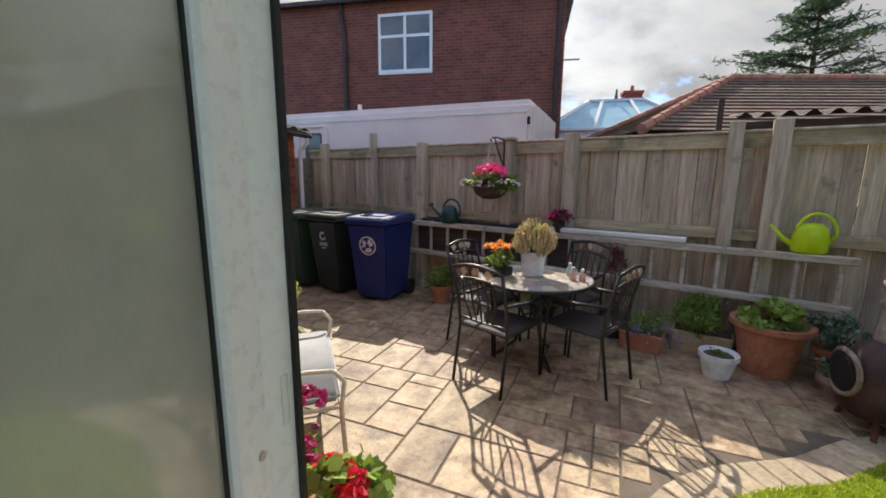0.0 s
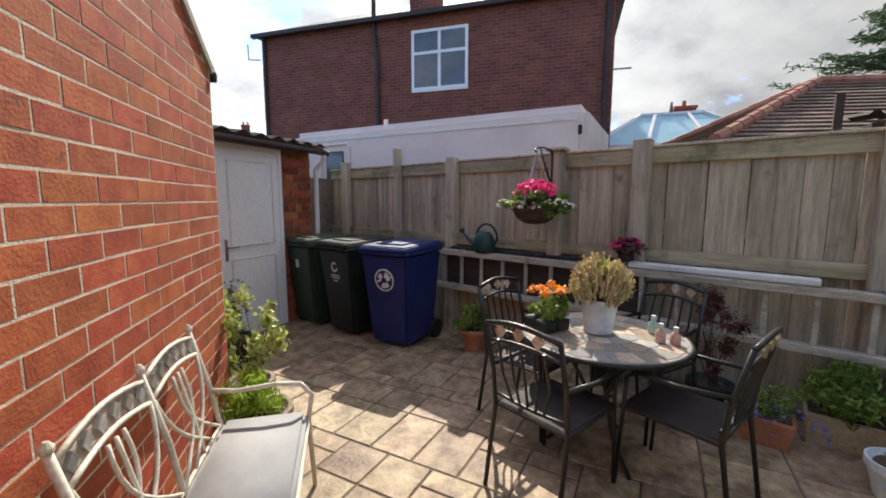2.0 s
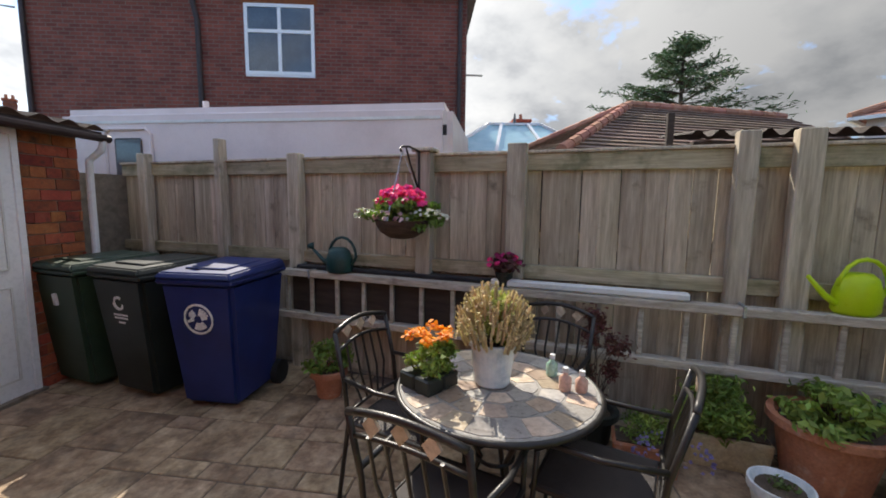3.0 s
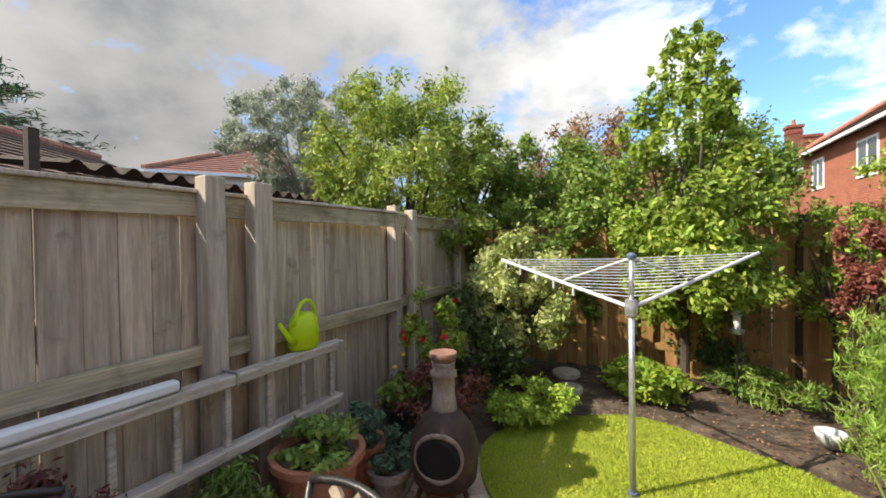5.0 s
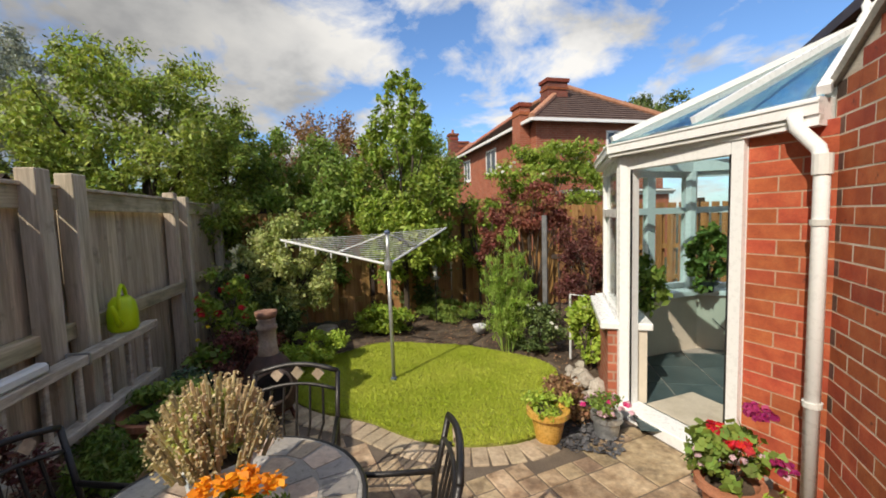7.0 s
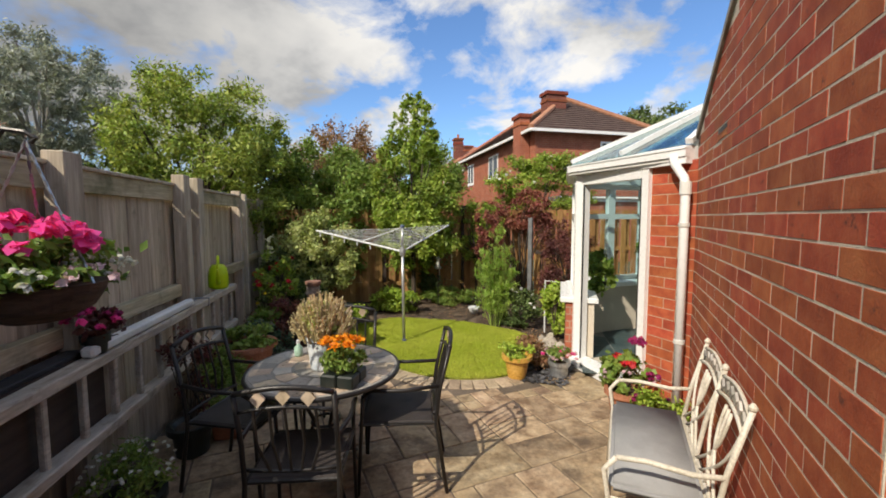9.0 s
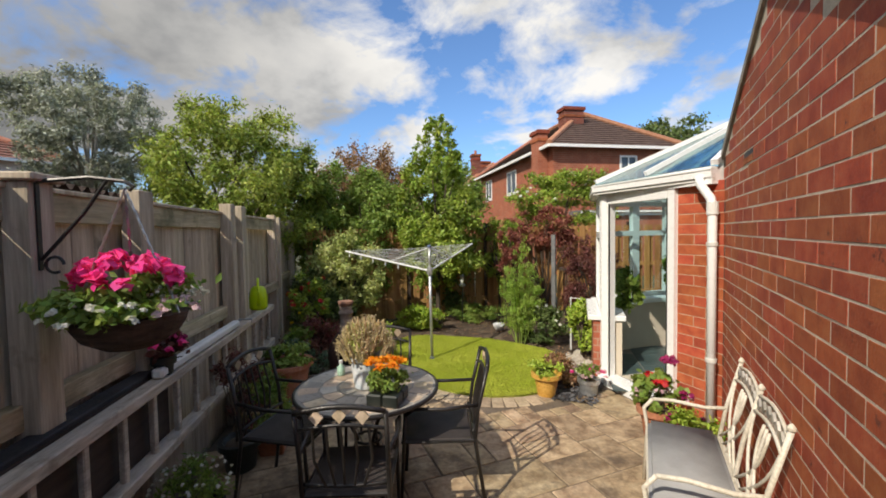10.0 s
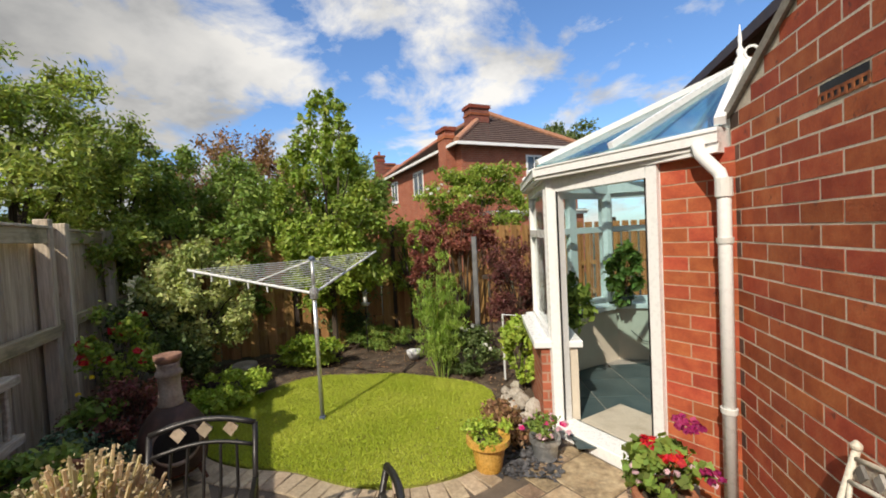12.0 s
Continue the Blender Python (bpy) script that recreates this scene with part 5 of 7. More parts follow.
bmesh.ops.bevel(cu, geom=cu.edges[:], offset=0.02, segments=3, affect="EDGES")
ob = part("seat_cushion", cu, M["cushion"], smooth=True)
ob.matrix_basis = pose(-0.02, 3.935, 0, 0, 0, 90)
tagged(ob, "plain grey seat cushion lying on the bench", "cushion")

# ---- pots and plants on the patio ----
def pot_body(r0, r1, h, mat, parent, rim=0.02, lip=0.04):
    part("pot", lathe([(r0 * 0.9, 0.0), (r0, 0.01), (r1 - 0.01, h - lip), (r1 + rim, h - lip), (r1 + rim, h), (r1 - 0.01, h), (r1 - 0.03, h - 0.03), (0.01, h - 0.035)], 30), mat, parent, smooth=False)
    part("compost", lathe([(r1 - 0.03, h - 0.034), (r1 - 0.035, h - 0.022), (0.01, h - 0.015)], 20), M["soil"], parent)


def potted(name, label, x, y, r0, r1, h, mat, blobs, n, size, leaf, ratio=0.5, flowers=(), z=0.0, stem=0.004, droop=0.2, up=0.4, rim=0.02, category="plant pot"):
    ob = thing(name, label, category, x, y, z)
    pot_body(r0, r1, h, M[mat], ob, rim)
    stems(blobs, (0, 0, h - 0.02), stem, M["bark"], ob, "stem", 1)
    p, d = cloud(blobs, n)
    leaves("foliage", p, d, size, LEAF[leaf], ob, ratio, droop, up)
    for f_name, spots, f_size, f_mat in flowers:
        blossoms(f_name, np.array(spots), f_size, f_mat, ob)
    return ob


def scatter(cx, cy, cz, rx, ry, rz, n, dome=True):
    d = rng.normal(0, 1, (n, 3))
    d /= np.linalg.norm(d, axis=1)[:, None]
    if dome:
        d[:, 2] = np.abs(d[:, 2])
    return np.array([cx, cy, cz]) + d * np.array([rx, ry, rz])


potted("terracotta_pot", "large terracotta pot with low green leaves", 3.45, 3.54, 0.17, 0.245, 0.42, "terracotta", clumps(0, 0, 0.46, 0.24, 0.24, 0.10, 14, 0.4), 1500, 0.055, "mid", 0.5, rim=0.025)
potted("cream_bowl", "white glazed bowl painted with faded flowers", 3.0, 3.60, 0.09, 0.135, 0.20, "pail", [(0, 0, 0.2, 0.07, 0.07, 0.02)], 60, 0.03, "dark", rim=0.0)
potted("terracotta_pot", "small terracotta pot with green leaves beside the blue bin", 1.60, 6.05, 0.09, 0.125, 0.22, "terracotta", clumps(0, 0, 0.32, 0.18, 0.18, 0.12, 12, 0.4), 900, 0.05, "mid")
potted("yellow_pot", "yellow glazed pot with lime green foliage beside the lawn", 1.10, 2.31, 0.09, 0.135, 0.24, "yellow_glaze", clumps(0, 0, 0.27, 0.15, 0.15, 0.09, 14, 0.4), 1200, 0.035, "lime", 0.6)
potted("zinc_pot", "small zinc pot with pink flowers by the conservatory step", 0.71, 2.11, 0.085, 0.105, 0.17, "zinc", clumps(0, 0, 0.22, 0.15, 0.15, 0.09, 14, 0.4), 1000, 0.03, "mid", 0.5, flowers=[("bloom", scatter(0, 0, 0.21, 0.17, 0.17, 0.08, 16), 0.045, "blush"), ("petal", scatter(0, 0, 0.2, 0.17, 0.17, 0.07, 7), 0.045, "pink")], rim=0.008)
g = potted("geranium_pot", "terracotta pot of red geraniums beside the conservatory door", 0.10, 2.80, 0.10, 0.14, 0.25, "terracotta", clumps(0, 0, 0.37, 0.19, 0.19, 0.14, 18, 0.36), 800, 0.055, "mid", 0.9, flowers=[("red_bloom", np.vstack([scatter(0.05, 0.03, 0.47, 0.055, 0.055, 0.03, 9), scatter(-0.02, 0.1, 0.47, 0.045, 0.045, 0.03, 7), scatter(0.06, -0.06, 0.46, 0.05, 0.05, 0.03, 8)]), 0.058, "red"), ("magenta_bloom", np.vstack([scatter(-0.1, 0.0, 0.62, 0.045, 0.045, 0.04, 8), scatter(-0.2, 0.1, 0.40, 0.05, 0.05, 0.04, 6), scatter(-0.07, 0.2, 0.69, 0.05, 0.05, 0.04, 12)]), 0.045, "magenta"), ("pink_bloom", scatter(-0.03, 0.05, 0.36, 0.2, 0.17, 0.08, 16), 0.035, "blush")])
potted("planter", "low pot of green leaves under the bench against the wall", -0.08, 3.27, 0.11, 0.14, 0.16, "terracotta", clumps(0, 0, 0.28, 0.20, 0.16, 0.13, 16, 0.4), 1600, 0.045, "lime", 0.35, flowers=[("bloom", scatter(0.0, 0, 0.36, 0.15, 0.12, 0.06, 5), 0.04, "magenta")])
pl = potted("planter", "wide pot of feathery green leaves at the end of the bench", -0.16, 4.88, 0.14, 0.19, 0.22, "clay_grey", clumps(0, 0, 0.30, 0.20, 0.20, 0.12, 16, 0.4), 2600, 0.05, "lime", 0.18)
potted("variegated_shrub", "cream and green variegated shrub in a pot by the wall corner", -0.27, 5.28, 0.11, 0.14, 0.24, "clay_grey", clumps(0, 0, 0.62, 0.26, 0.26, 0.32, 22, 0.26), 1500, 0.055, "cream", 0.5, stem=0.006, category="shrub")
potted("salvia_pot", "dark pot with purple flower spikes beside the outhouse door", -0.62, 6.38, 0.09, 0.12, 0.22, "bin_black", clumps(0, 0, 0.42, 0.14, 0.14, 0.22, 12, 0.3), 600, 0.04, "dark", 0.3, flowers=[("bloom", scatter(0, 0, 0.6, 0.14, 0.14, 0.14, 14), 0.025, "violet")])


def trough(label, s, off, w, d, h, mat, n, leaf, size, flowers=(), lift=0.14, name="trough", ratio=0.4):
    x, y = at_fence(s, off)
    t = thing(name, label, "planter", x, y, 0, FTURN)
    bm = bmesh.new()
    box(bm, -w / 2, w / 2, -d / 2, d / 2, 0, h, 0.01)
    for v in bm.verts:
        if v.co.z < h / 2:
            v.co.x *= 0.9
            v.co.y *= 0.88
    part("trough_body", bm, M[mat], t)
    part("compost", new_box(-w / 2 + 0.02, w / 2 - 0.02, -d / 2 + 0.02, d / 2 - 0.02, h - 0.004, h + 0.012), M["soil"], t)
    bl = clumps(0, 0, h + lift * 0.8, w * 0.55, d * 0.8, lift, 14, 0.4)
    p, dd = cloud(bl, n)
    leaves("foliage", p, dd, size, LEAF[leaf], t, ratio, 0.2, 0.4)
    stems(bl, (0, 0, h), 0.003, M["bark"], t, "stem", 1)
    for f_name, spots, f_size, f_mat in flowers:
        blossoms(f_name, np.array(spots), f_size, f_mat, t)


trough("sandstone trough overflowing with ferny green leaves", 1.34, 0.20, 0.46, 0.22, 0.2, "stone_pot", 2600, "mid", 0.06, lift=0.18, ratio=0.25)
trough("terracotta box with trailing blue lobelia", 0.90, 0.42, 0.36, 0.2, 0.17, "terracotta", 1200, "mid", 0.03, flowers=[("bloom", scatter(0.12, -0.12, 0.14, 0.2, 0.12, 0.16, 60), 0.022, "violet")], lift=0.12)
x, y = at_fence(-0.1, 0.22)
potted("hebe_pot", "shaded pot of small white flowers under the ladder", x, y, 0.11, 0.14, 0.2, "bin_black", clumps(0, 0, 0.3, 0.2, 0.2, 0.13, 14, 0.4), 1200, 0.04, "mid", 0.3, flowers=[("bloom", scatter(0, 0, 0.34, 0.2, 0.2, 0.12, 50), 0.02, "white")])
x, y = at_fence(0.62, 0.24)
potted("purple_shrub", "dark purple leaved shrub in a pot by the fence", x, y, 0.1, 0.13, 0.22, "bin_black", clumps(0, 0, 0.58, 0.17, 0.17, 0.3, 18, 0.28), 1500, 0.035, "plum", 0.4, category="shrub")
x, y = 3.52, 3.08
potted("blue_pot", "round evergreen in a pot beside the chimenea", x, y, 0.1, 0.13, 0.16, "clay_grey", clumps(0, 0, 0.27, 0.17, 0.17, 0.14, 16, 0.35), 1800, 0.03, "conifer", 0.4)
x, y = at_fence(2.18, 0.32)
potted("terracotta_pot", "terracotta pot of grey-green leaves by the fence", x, y, 0.1, 0.14, 0.3, "terracotta", clumps(0, 0, 0.4, 0.18, 0.18, 0.13, 14, 0.4), 900, 0.04, "conifer", 0.5)
x, y = at_fence(2.75, 0.3)
potted("black_pot", "black plastic tub with yellow flowers by the fence", x, y, 0.13, 0.17, 0.34, "bin_black", clumps(0, 0, 0.46, 0.2, 0.2, 0.14, 12, 0.4), 700, 0.07, "mid", 0.6, flowers=[("bloom", [(0.02, 0, 0.72), (0.1, 0.05, 0.6), (-0.12, 0, 0.5)], 0.04, "yellow")])

# heather in a pail, marigold tray and small bottles on the table
hp = thing("heather_pail", "pale patterned metal pail of heather on the table", "plant pot", 1.805, 4.365, 0.7115)
pot_body(0.08, 0.112, 0.205, M["pail"], hp, 0.006, 0.015)
bl = clumps(0, 0, 0.30, 0.12, 0.12, 0.10, 24, 0.34)
stems(bl, (0, 0, 0.17), 0.003, M["bark"], hp, "stem", 1)
p, d = cloud(bl, 4200)
leaves("foliage", p, d * 0.3 + np.array([0, 0, 0.0]), 0.03, LEAF["heather"], hp, 0.3, -1.0, 0.0)
spk = rng.normal(0, 1, (230, 3))
spk /= np.linalg.norm(spk, axis=1)[:, None]
spk[:, 2] = np.abs(spk[:, 2])
tips = np.array([0, 0, 0.265]) + spk * rng.uniform(0.8, 1.08, (230, 1)) * np.array([0.178, 0.178, 0.2])
bm = bmesh.new()
for t in tips:
    a = Vector((t[0] * 0.75, t[1] * 0.75, t[2] - 0.09))
    b = Vector(t)
    tube(bm, [a, a.lerp(b, 0.5), b], 0.0075, 5, 0.004)
tagged(part("heather_bloom", bm, LEAF["heather_tip"], hp), "dusty pink heather spikes", kind="stuff")
p2 = np.repeat(tips, 12, axis=0) - np.repeat(rng.uniform(0, 1, (230, 12)).reshape(-1, 1), 3, axis=1) * np.array([0, 0, 0.06]) + rng.normal(0, 0.006, (230 * 12, 3))
leaves("floret", p2, rng.normal(0, 1, p2.shape), 0.013, LEAF["heather_tip"], hp, 0.6, -0.6, 0.0)

tray = thing("marigold_tray", "black plastic tray of orange marigolds on the table", "plant tray", 1.55, 4.505, 0.7115, 12)
for i in (-1, 1):
    for j in (-1, 1):
        part("cell", new_box(i * 0.049 - 0.047, i * 0.049 + 0.047, j * 0.049 - 0.047, j * 0.049 + 0.047, 0.0, 0.07, bevel=0.008), M["bin_black"], tray)
bl = clumps(0, 0, 0.14, 0.105, 0.105, 0.075, 18, 0.4)
p, d = cloud(bl, 1500)
leaves("foliage", p, d, 0.035, LEAF["mid"], tray, 0.35, 0.2, 0.4)
stems(bl, (0, 0, 0.055), 0.002, M["bark"], tray, "stem", 1)
heads = np.array([(-0.05, 0.05, 0.185), (0.01, 0.06, 0.175), (0.06, 0.04, 0.19), (-0.03, -0.01, 0.19), (0.05, -0.03, 0.175), (-0.06, -0.05, 0.18), (0.02, -0.06, 0.185), (0.09, 0.0, 0.18)]) * np.array([1.15, 1.15, 1.0]) + np.array([0, 0, 0.055])
for h in heads:
    pts = np.repeat(h[None], 46, axis=0) + rng.normal(0, 0.016, (46, 3)) * np.array([1, 1, 0.6])
    leaves("flower_head", pts, np.tile([0, 0, 1.0], (46, 1)), 0.026, LEAF["orange"], tray, 0.8, 0, 0.5, jitter=0.7)
for nm, label, x, y, mat, h in (("bottle", "small pink plastic bottle on the table", 2.027, 4.133, "pink_soap", 0.085), ("bottle", "small pink plastic bottle on the table", 2.079, 4.085, "pink_soap", 0.075), ("bottle", "small mint green bottle on the table", 2.10, 4.27, "mint", 0.085)):
    b = thing(nm, label, "bottle", x, y, 0.7115)
    part("bottle_body", lathe([(0.024, 0), (0.027, 0.008), (0.027, h * 0.7), (0.012, h * 0.85), (0.011, h)], 14), M[mat], b, smooth=True)
    part("cap", lathe([(0.013, h), (0.013, h + 0.02)], 12), M["line_white"], b)

# hanging basket on an iron bracket, pot on the ladder
bx_, by_ = at_fence(-0.73, 0.30)
hb = thing("hanging_basket", "hanging basket of pink petunias on an iron bracket", "hanging basket", bx_, by_, 0, FTURN)
part("bowl", lathe([(0.02, 1.265), (0.09, 1.275), (0.155, 1.315), (0.185, 1.365), (0.195, 1.40), (0.17, 1.40), (0.02, 1.385)], 24), M["coir"], hb, "dark woven basket bowl")
bl = clumps(0, 0, 1.46, 0.25, 0.25, 0.09, 26, 0.34) + clumps(-0.2, -0.02, 1.42, 0.14, 0.14, 0.06, 8, 0.4) + clumps(0.22, -0.02, 1.41, 0.15, 0.14, 0.06, 8, 0.4)
stems(bl, (0, 0, 1.37), 0.003, M["bark"], hb, "stem", 1)
p, d = cloud(bl, 2600)
leaves("foliage", p, d, 0.045, LEAF["mid"], hb, 0.5, 0.2, 0.4)
blossoms("pink_bloom", scatter(0.0, 0.0, 1.50, 0.17, 0.17, 0.13, 40), 0.066, "pink", hb)
blossoms("white_bloom", np.vstack([scatter(0.22, -0.05, 1.41, 0.15, 0.15, 0.07, 40), scatter(-0.24, -0.02, 1.42, 0.14, 0.15, 0.06, 32)]), 0.024, "white", hb)
blossoms("pale_bloom", scatter(-0.02, -0.16, 1.40, 0.12, 0.08, 0.06, 12), 0.04, "blush", hb)
for k in range(3):
    a = 2 * math.pi * k / 3 + 0.4
    q0, q1 = Vector((0.185 * math.cos(a), 0.185 * math.sin(a), 1.40)), Vector((0, 0, 1.885))
    bm = bmesh.new()
    for j in range(22):
        u, v = q0.lerp(q1, j / 22), q0.lerp(q1, (j + 1.15) / 22)
        bar(bm, u, v, 0.004 if j % 2 else 0.009, 0.009 if j % 2 else 0.004)
    part("chain", bm, M["metal"], hb)
br = thing("basket_bracket", "black scrolled iron bracket screwed to a fence post", "bracket", *at_fence(-0.73, 0.0), 0, FTURN)
part("bracket_plate", new_box(-0.009, 0.009, -0.007, -0.0005, 1.58, 1.91), M["iron"], br)
part("bracket_arm", new_tube([(0, -0.006, 1.915), (0, -0.18, 1.93), (0, -0.30, 1.915), (0, -0.33, 1.895), (0, -0.315, 1.88)], 0.008, 8), M["iron"], br)
part("bracket_strut", new_tube([(0, -0.006, 1.62), (0, -0.06, 1.68), (0, -0.16, 1.80), (0, -0.24, 1.92)], 0.007, 8), M["iron"], br)
part("scroll", new_tube([(0, -0.05 - 0.03 * math.cos(a), 1.60 + 0.03 * math.sin(a)) for a in np.linspace(0, 5.2, 14)], 0.006, 6), M["iron"], br)
x, y = at_fence(-0.03, 0.07)
potted("petunia_pot", "small black pot of magenta flowers standing on the ladder", x, y, 0.045, 0.058, 0.10, "bin_black", clumps(0, 0, 0.15, 0.10, 0.10, 0.07, 12, 0.4), 420, 0.04, "plum", 0.6, flowers=[("bloom", scatter(0, 0, 0.15, 0.12, 0.12, 0.08, 15), 0.045, "magenta"), ("pink_bloom", scatter(0, 0, 0.15, 0.12, 0.12, 0.07, 7), 0.045, "pink")], z=0.937, rim=0.004)

# ---- chimenea ----
ch = thing("chimenea", "sooty clay chimenea with a pale chimney neck", "chimenea", 3.28, 2.80, -0.03, 232)
part("belly", moved(lathe([(0.12, 0.12), (0.20, 0.18), (0.212, 0.28), (0.212, 0.38), (0.19, 0.47), (0.14, 0.545), (0.088, 0.60)], 28), Matrix()), M["clay_black"], ch, smooth=True)
mouth = bmesh.new()
ringm = [(0.135 * math.cos(a), -0.208 + 0.02 * abs(math.cos(a)), 0.385 + 0.135 * math.sin(a)) for a in np.linspace(0, 2 * math.pi, 25)]
part("mouth_rim", tube(mouth, ringm, 0.016, 8, cap=False), M["clay_grey"], ch, smooth=True)
# solid near-black disc, the shade inside the open mouth put into its colour
part("mouth", moved(lathe([(0.132, 0.0), (0.132, 0.02), (0.1, 0.03)], 24), pose(0, -0.187, 0.385, 90)), M["mouth_shade"], ch)
part("neck", lathe([(0.085, 0.585), (0.078, 0.62), (0.068, 0.72), (0.07, 0.80), (0.082, 0.81), (0.083, 0.835), (0.07, 0.845), (0.07, 0.88), (0.075, 0.90)], 24), M["clay_grey"], ch, "weathered pale clay neck", smooth=True)
part("chimney_cap", lathe([(0.07, 0.90), (0.084, 0.925), (0.088, 0.955), (0.078, 0.957), (0.02, 0.935)], 24), M["clay_brown"], ch, "brown clay cap", smooth=True)
for k in range(3):
    a = 2 * math.pi * k / 3 - 0.5
    part("leg", new_tube([(0.13 * math.cos(a), 0.13 * math.sin(a), 0.2), (0.2 * math.cos(a), 0.2 * math.sin(a), 0.03)], 0.016, 8), M["rust"], ch)
part("stand_ring", tube(bmesh.new(), [(0.16 * math.cos(a), 0.16 * math.sin(a), 0.15) for a in np.linspace(0, 2 * math.pi, 25)], 0.012, 6, cap=False), M["rust"], ch)

# ---- rotary clothes dryer ----
dr = thing("clothes_dryer", "aluminium rotary clothes line with white cords on the lawn", "clothes line", 2.71, 1.78, 0.0)
hub = Vector((0.03, -0.03, 1.19))
top = Vector((0.035, -0.04, 1.50))
part("ground_socket", lathe([(0.03, -0.02), (0.03, 0.05)], 12), M["blue_cap"], dr)
part("pole", new_tube([(0, 0, 0), tuple(hub * 0.6), tuple(hub)], 0.019, 12), M["alu"], dr, smooth=True)
part("upper_pole", new_tube([tuple(hub), tuple(top)], 0.016, 12), M["alu"], dr, smooth=True)
part("hub", moved(lathe([(0.035, -0.05), (0.042, 0.0), (0.036, 0.05)], 14), Matrix.Translation(hub)), M["alu"], dr)
part("top_cap", moved(lathe([(0.028, 0.0), (0.03, 0.02), (0.012, 0.035)], 12), Matrix.Translation(top)), M["blue_cap"], dr, "blue plastic cap")
tips = [Vector((1.46, -0.07, 1.44)), Vector((0.02, -1.50, 1.50))]
for tip in tips:
    part("arm", new_tube([tuple(hub), tuple(tip)], 0.013, 8), M["line_white"], dr)
    mid = hub.lerp(tip, 0.45)
    part("strut", new_tube([tuple(top), tuple(mid)], 0.008, 6), M["line_white"], dr)
for k in range(13):
    f = 0.22 + 0.78 * k / 12
    a, b = hub.lerp(tips[0], f), hub.lerp(tips[1], f)
    m_ = (a + b) / 2 - Vector((0, 0, 0.02))
    part("cord", new_tube([tuple(a), tuple(m_), tuple(b)], 0.0035, 5), M["line_white"], dr)
for k in range(5):
    f = 0.35 + 0.15 * k
    a = tips[0] * f + hub * (1 - f)
    part("peg", new_box(a.x - 0.006, a.x + 0.006, a.y - 0.006, a.y + 0.006, a.z - 0.07, a.z - 0.005), M["line_white"], dr)

# ---- beds ----
for sx, sy, sr in ((4.25, 0.78, 0.13), (4.65, 0.45, 0.16)):
    ob = tagged(part("stepping_stone", lathe([(sr, 0.0), (sr, 0.05), (sr - 0.015, 0.062)], 18), M["stone"]), "round pale stepping stone in the dark bed", "stone", "stepping stones")
    ob.matrix_basis = pose(sx, sy, 0.0)
r = random.Random(2)


def stone_mesh(seed):
    bm = bmesh.new()
    bmesh.ops.create_icosphere(bm, subdivisions=2, radius=1.0)
    for v in bm.verts:
        v.co *= 0.8 + 0.35 * noise.noise(v.co * 1.3 + Vector((seed, 0, 0)))
        v.co.z *= 0.7
    return mesh_of("edging_stone", bm, M["stone"])


st = [stone_mesh(i * 3.7) for i in range(4)]
for sx, sy, ss in ((1.02, 1.36, 0.10), (0.92, 1.22, 0.13), (0.80, 1.36, 0.14), (1.08, 1.16, 0.08), (0.98, 1.02, 0.10), (1.10, 0.92, 0.07), (1.13, 1.5, 0.07), (0.86, 1.55, 0.10), (1.0, 0.78, 0.08)):
    ob = tagged(part("edging_stone", st[r.randrange(4)], None), "pale rounded rock edging the raised bed", "stone", "rocks round the bed")
    ob.matrix_basis = pose(sx, sy, ss * 0.35, 0, 0, r.uniform(0, 360)) @ Matrix.Diagonal((ss, ss * 0.8, ss, 1))
p = np.column_stack([rng.uniform(0.6, 1.05, 900), rng.uniform(1.72, 2.4, 900), rng.uniform(0.0, 0.03, 900)])
chips = leaves("slate_chippings", p, np.tile([0, 0, 1.0], (900, 1)), 0.05, M["slate_chip"], None, 0.7, 0, 0.8, jitter=0.4)
tagged(chips, "dark slate chippings between the pots", "chippings", kind="stuff")
p = np.column_stack([rng.uniform(0.9, 4.8, 2600), rng.uniform(-2.0, 1.0, 2600), np.full(2600, 0.02)])
tagged(leaves("fallen_leaves", p, np.tile([0, 0, 1.0], (2600, 1)), 0.03, LEAF["rusty"], None, 0.6, 0, 0.8, jitter=0.3), "dry fallen leaves and bark bits on the soil", "leaf litter", kind="stuff")

B = lambda *a, **k: clumps(*a, **k)
fen = thing("fennel", "tall feathery bright green fennel in the bed", "plant", 1.87, 0.50, 0.0)
bm = bmesh.new()
fpts, fdir = [], []
fr_ = random.Random(9)
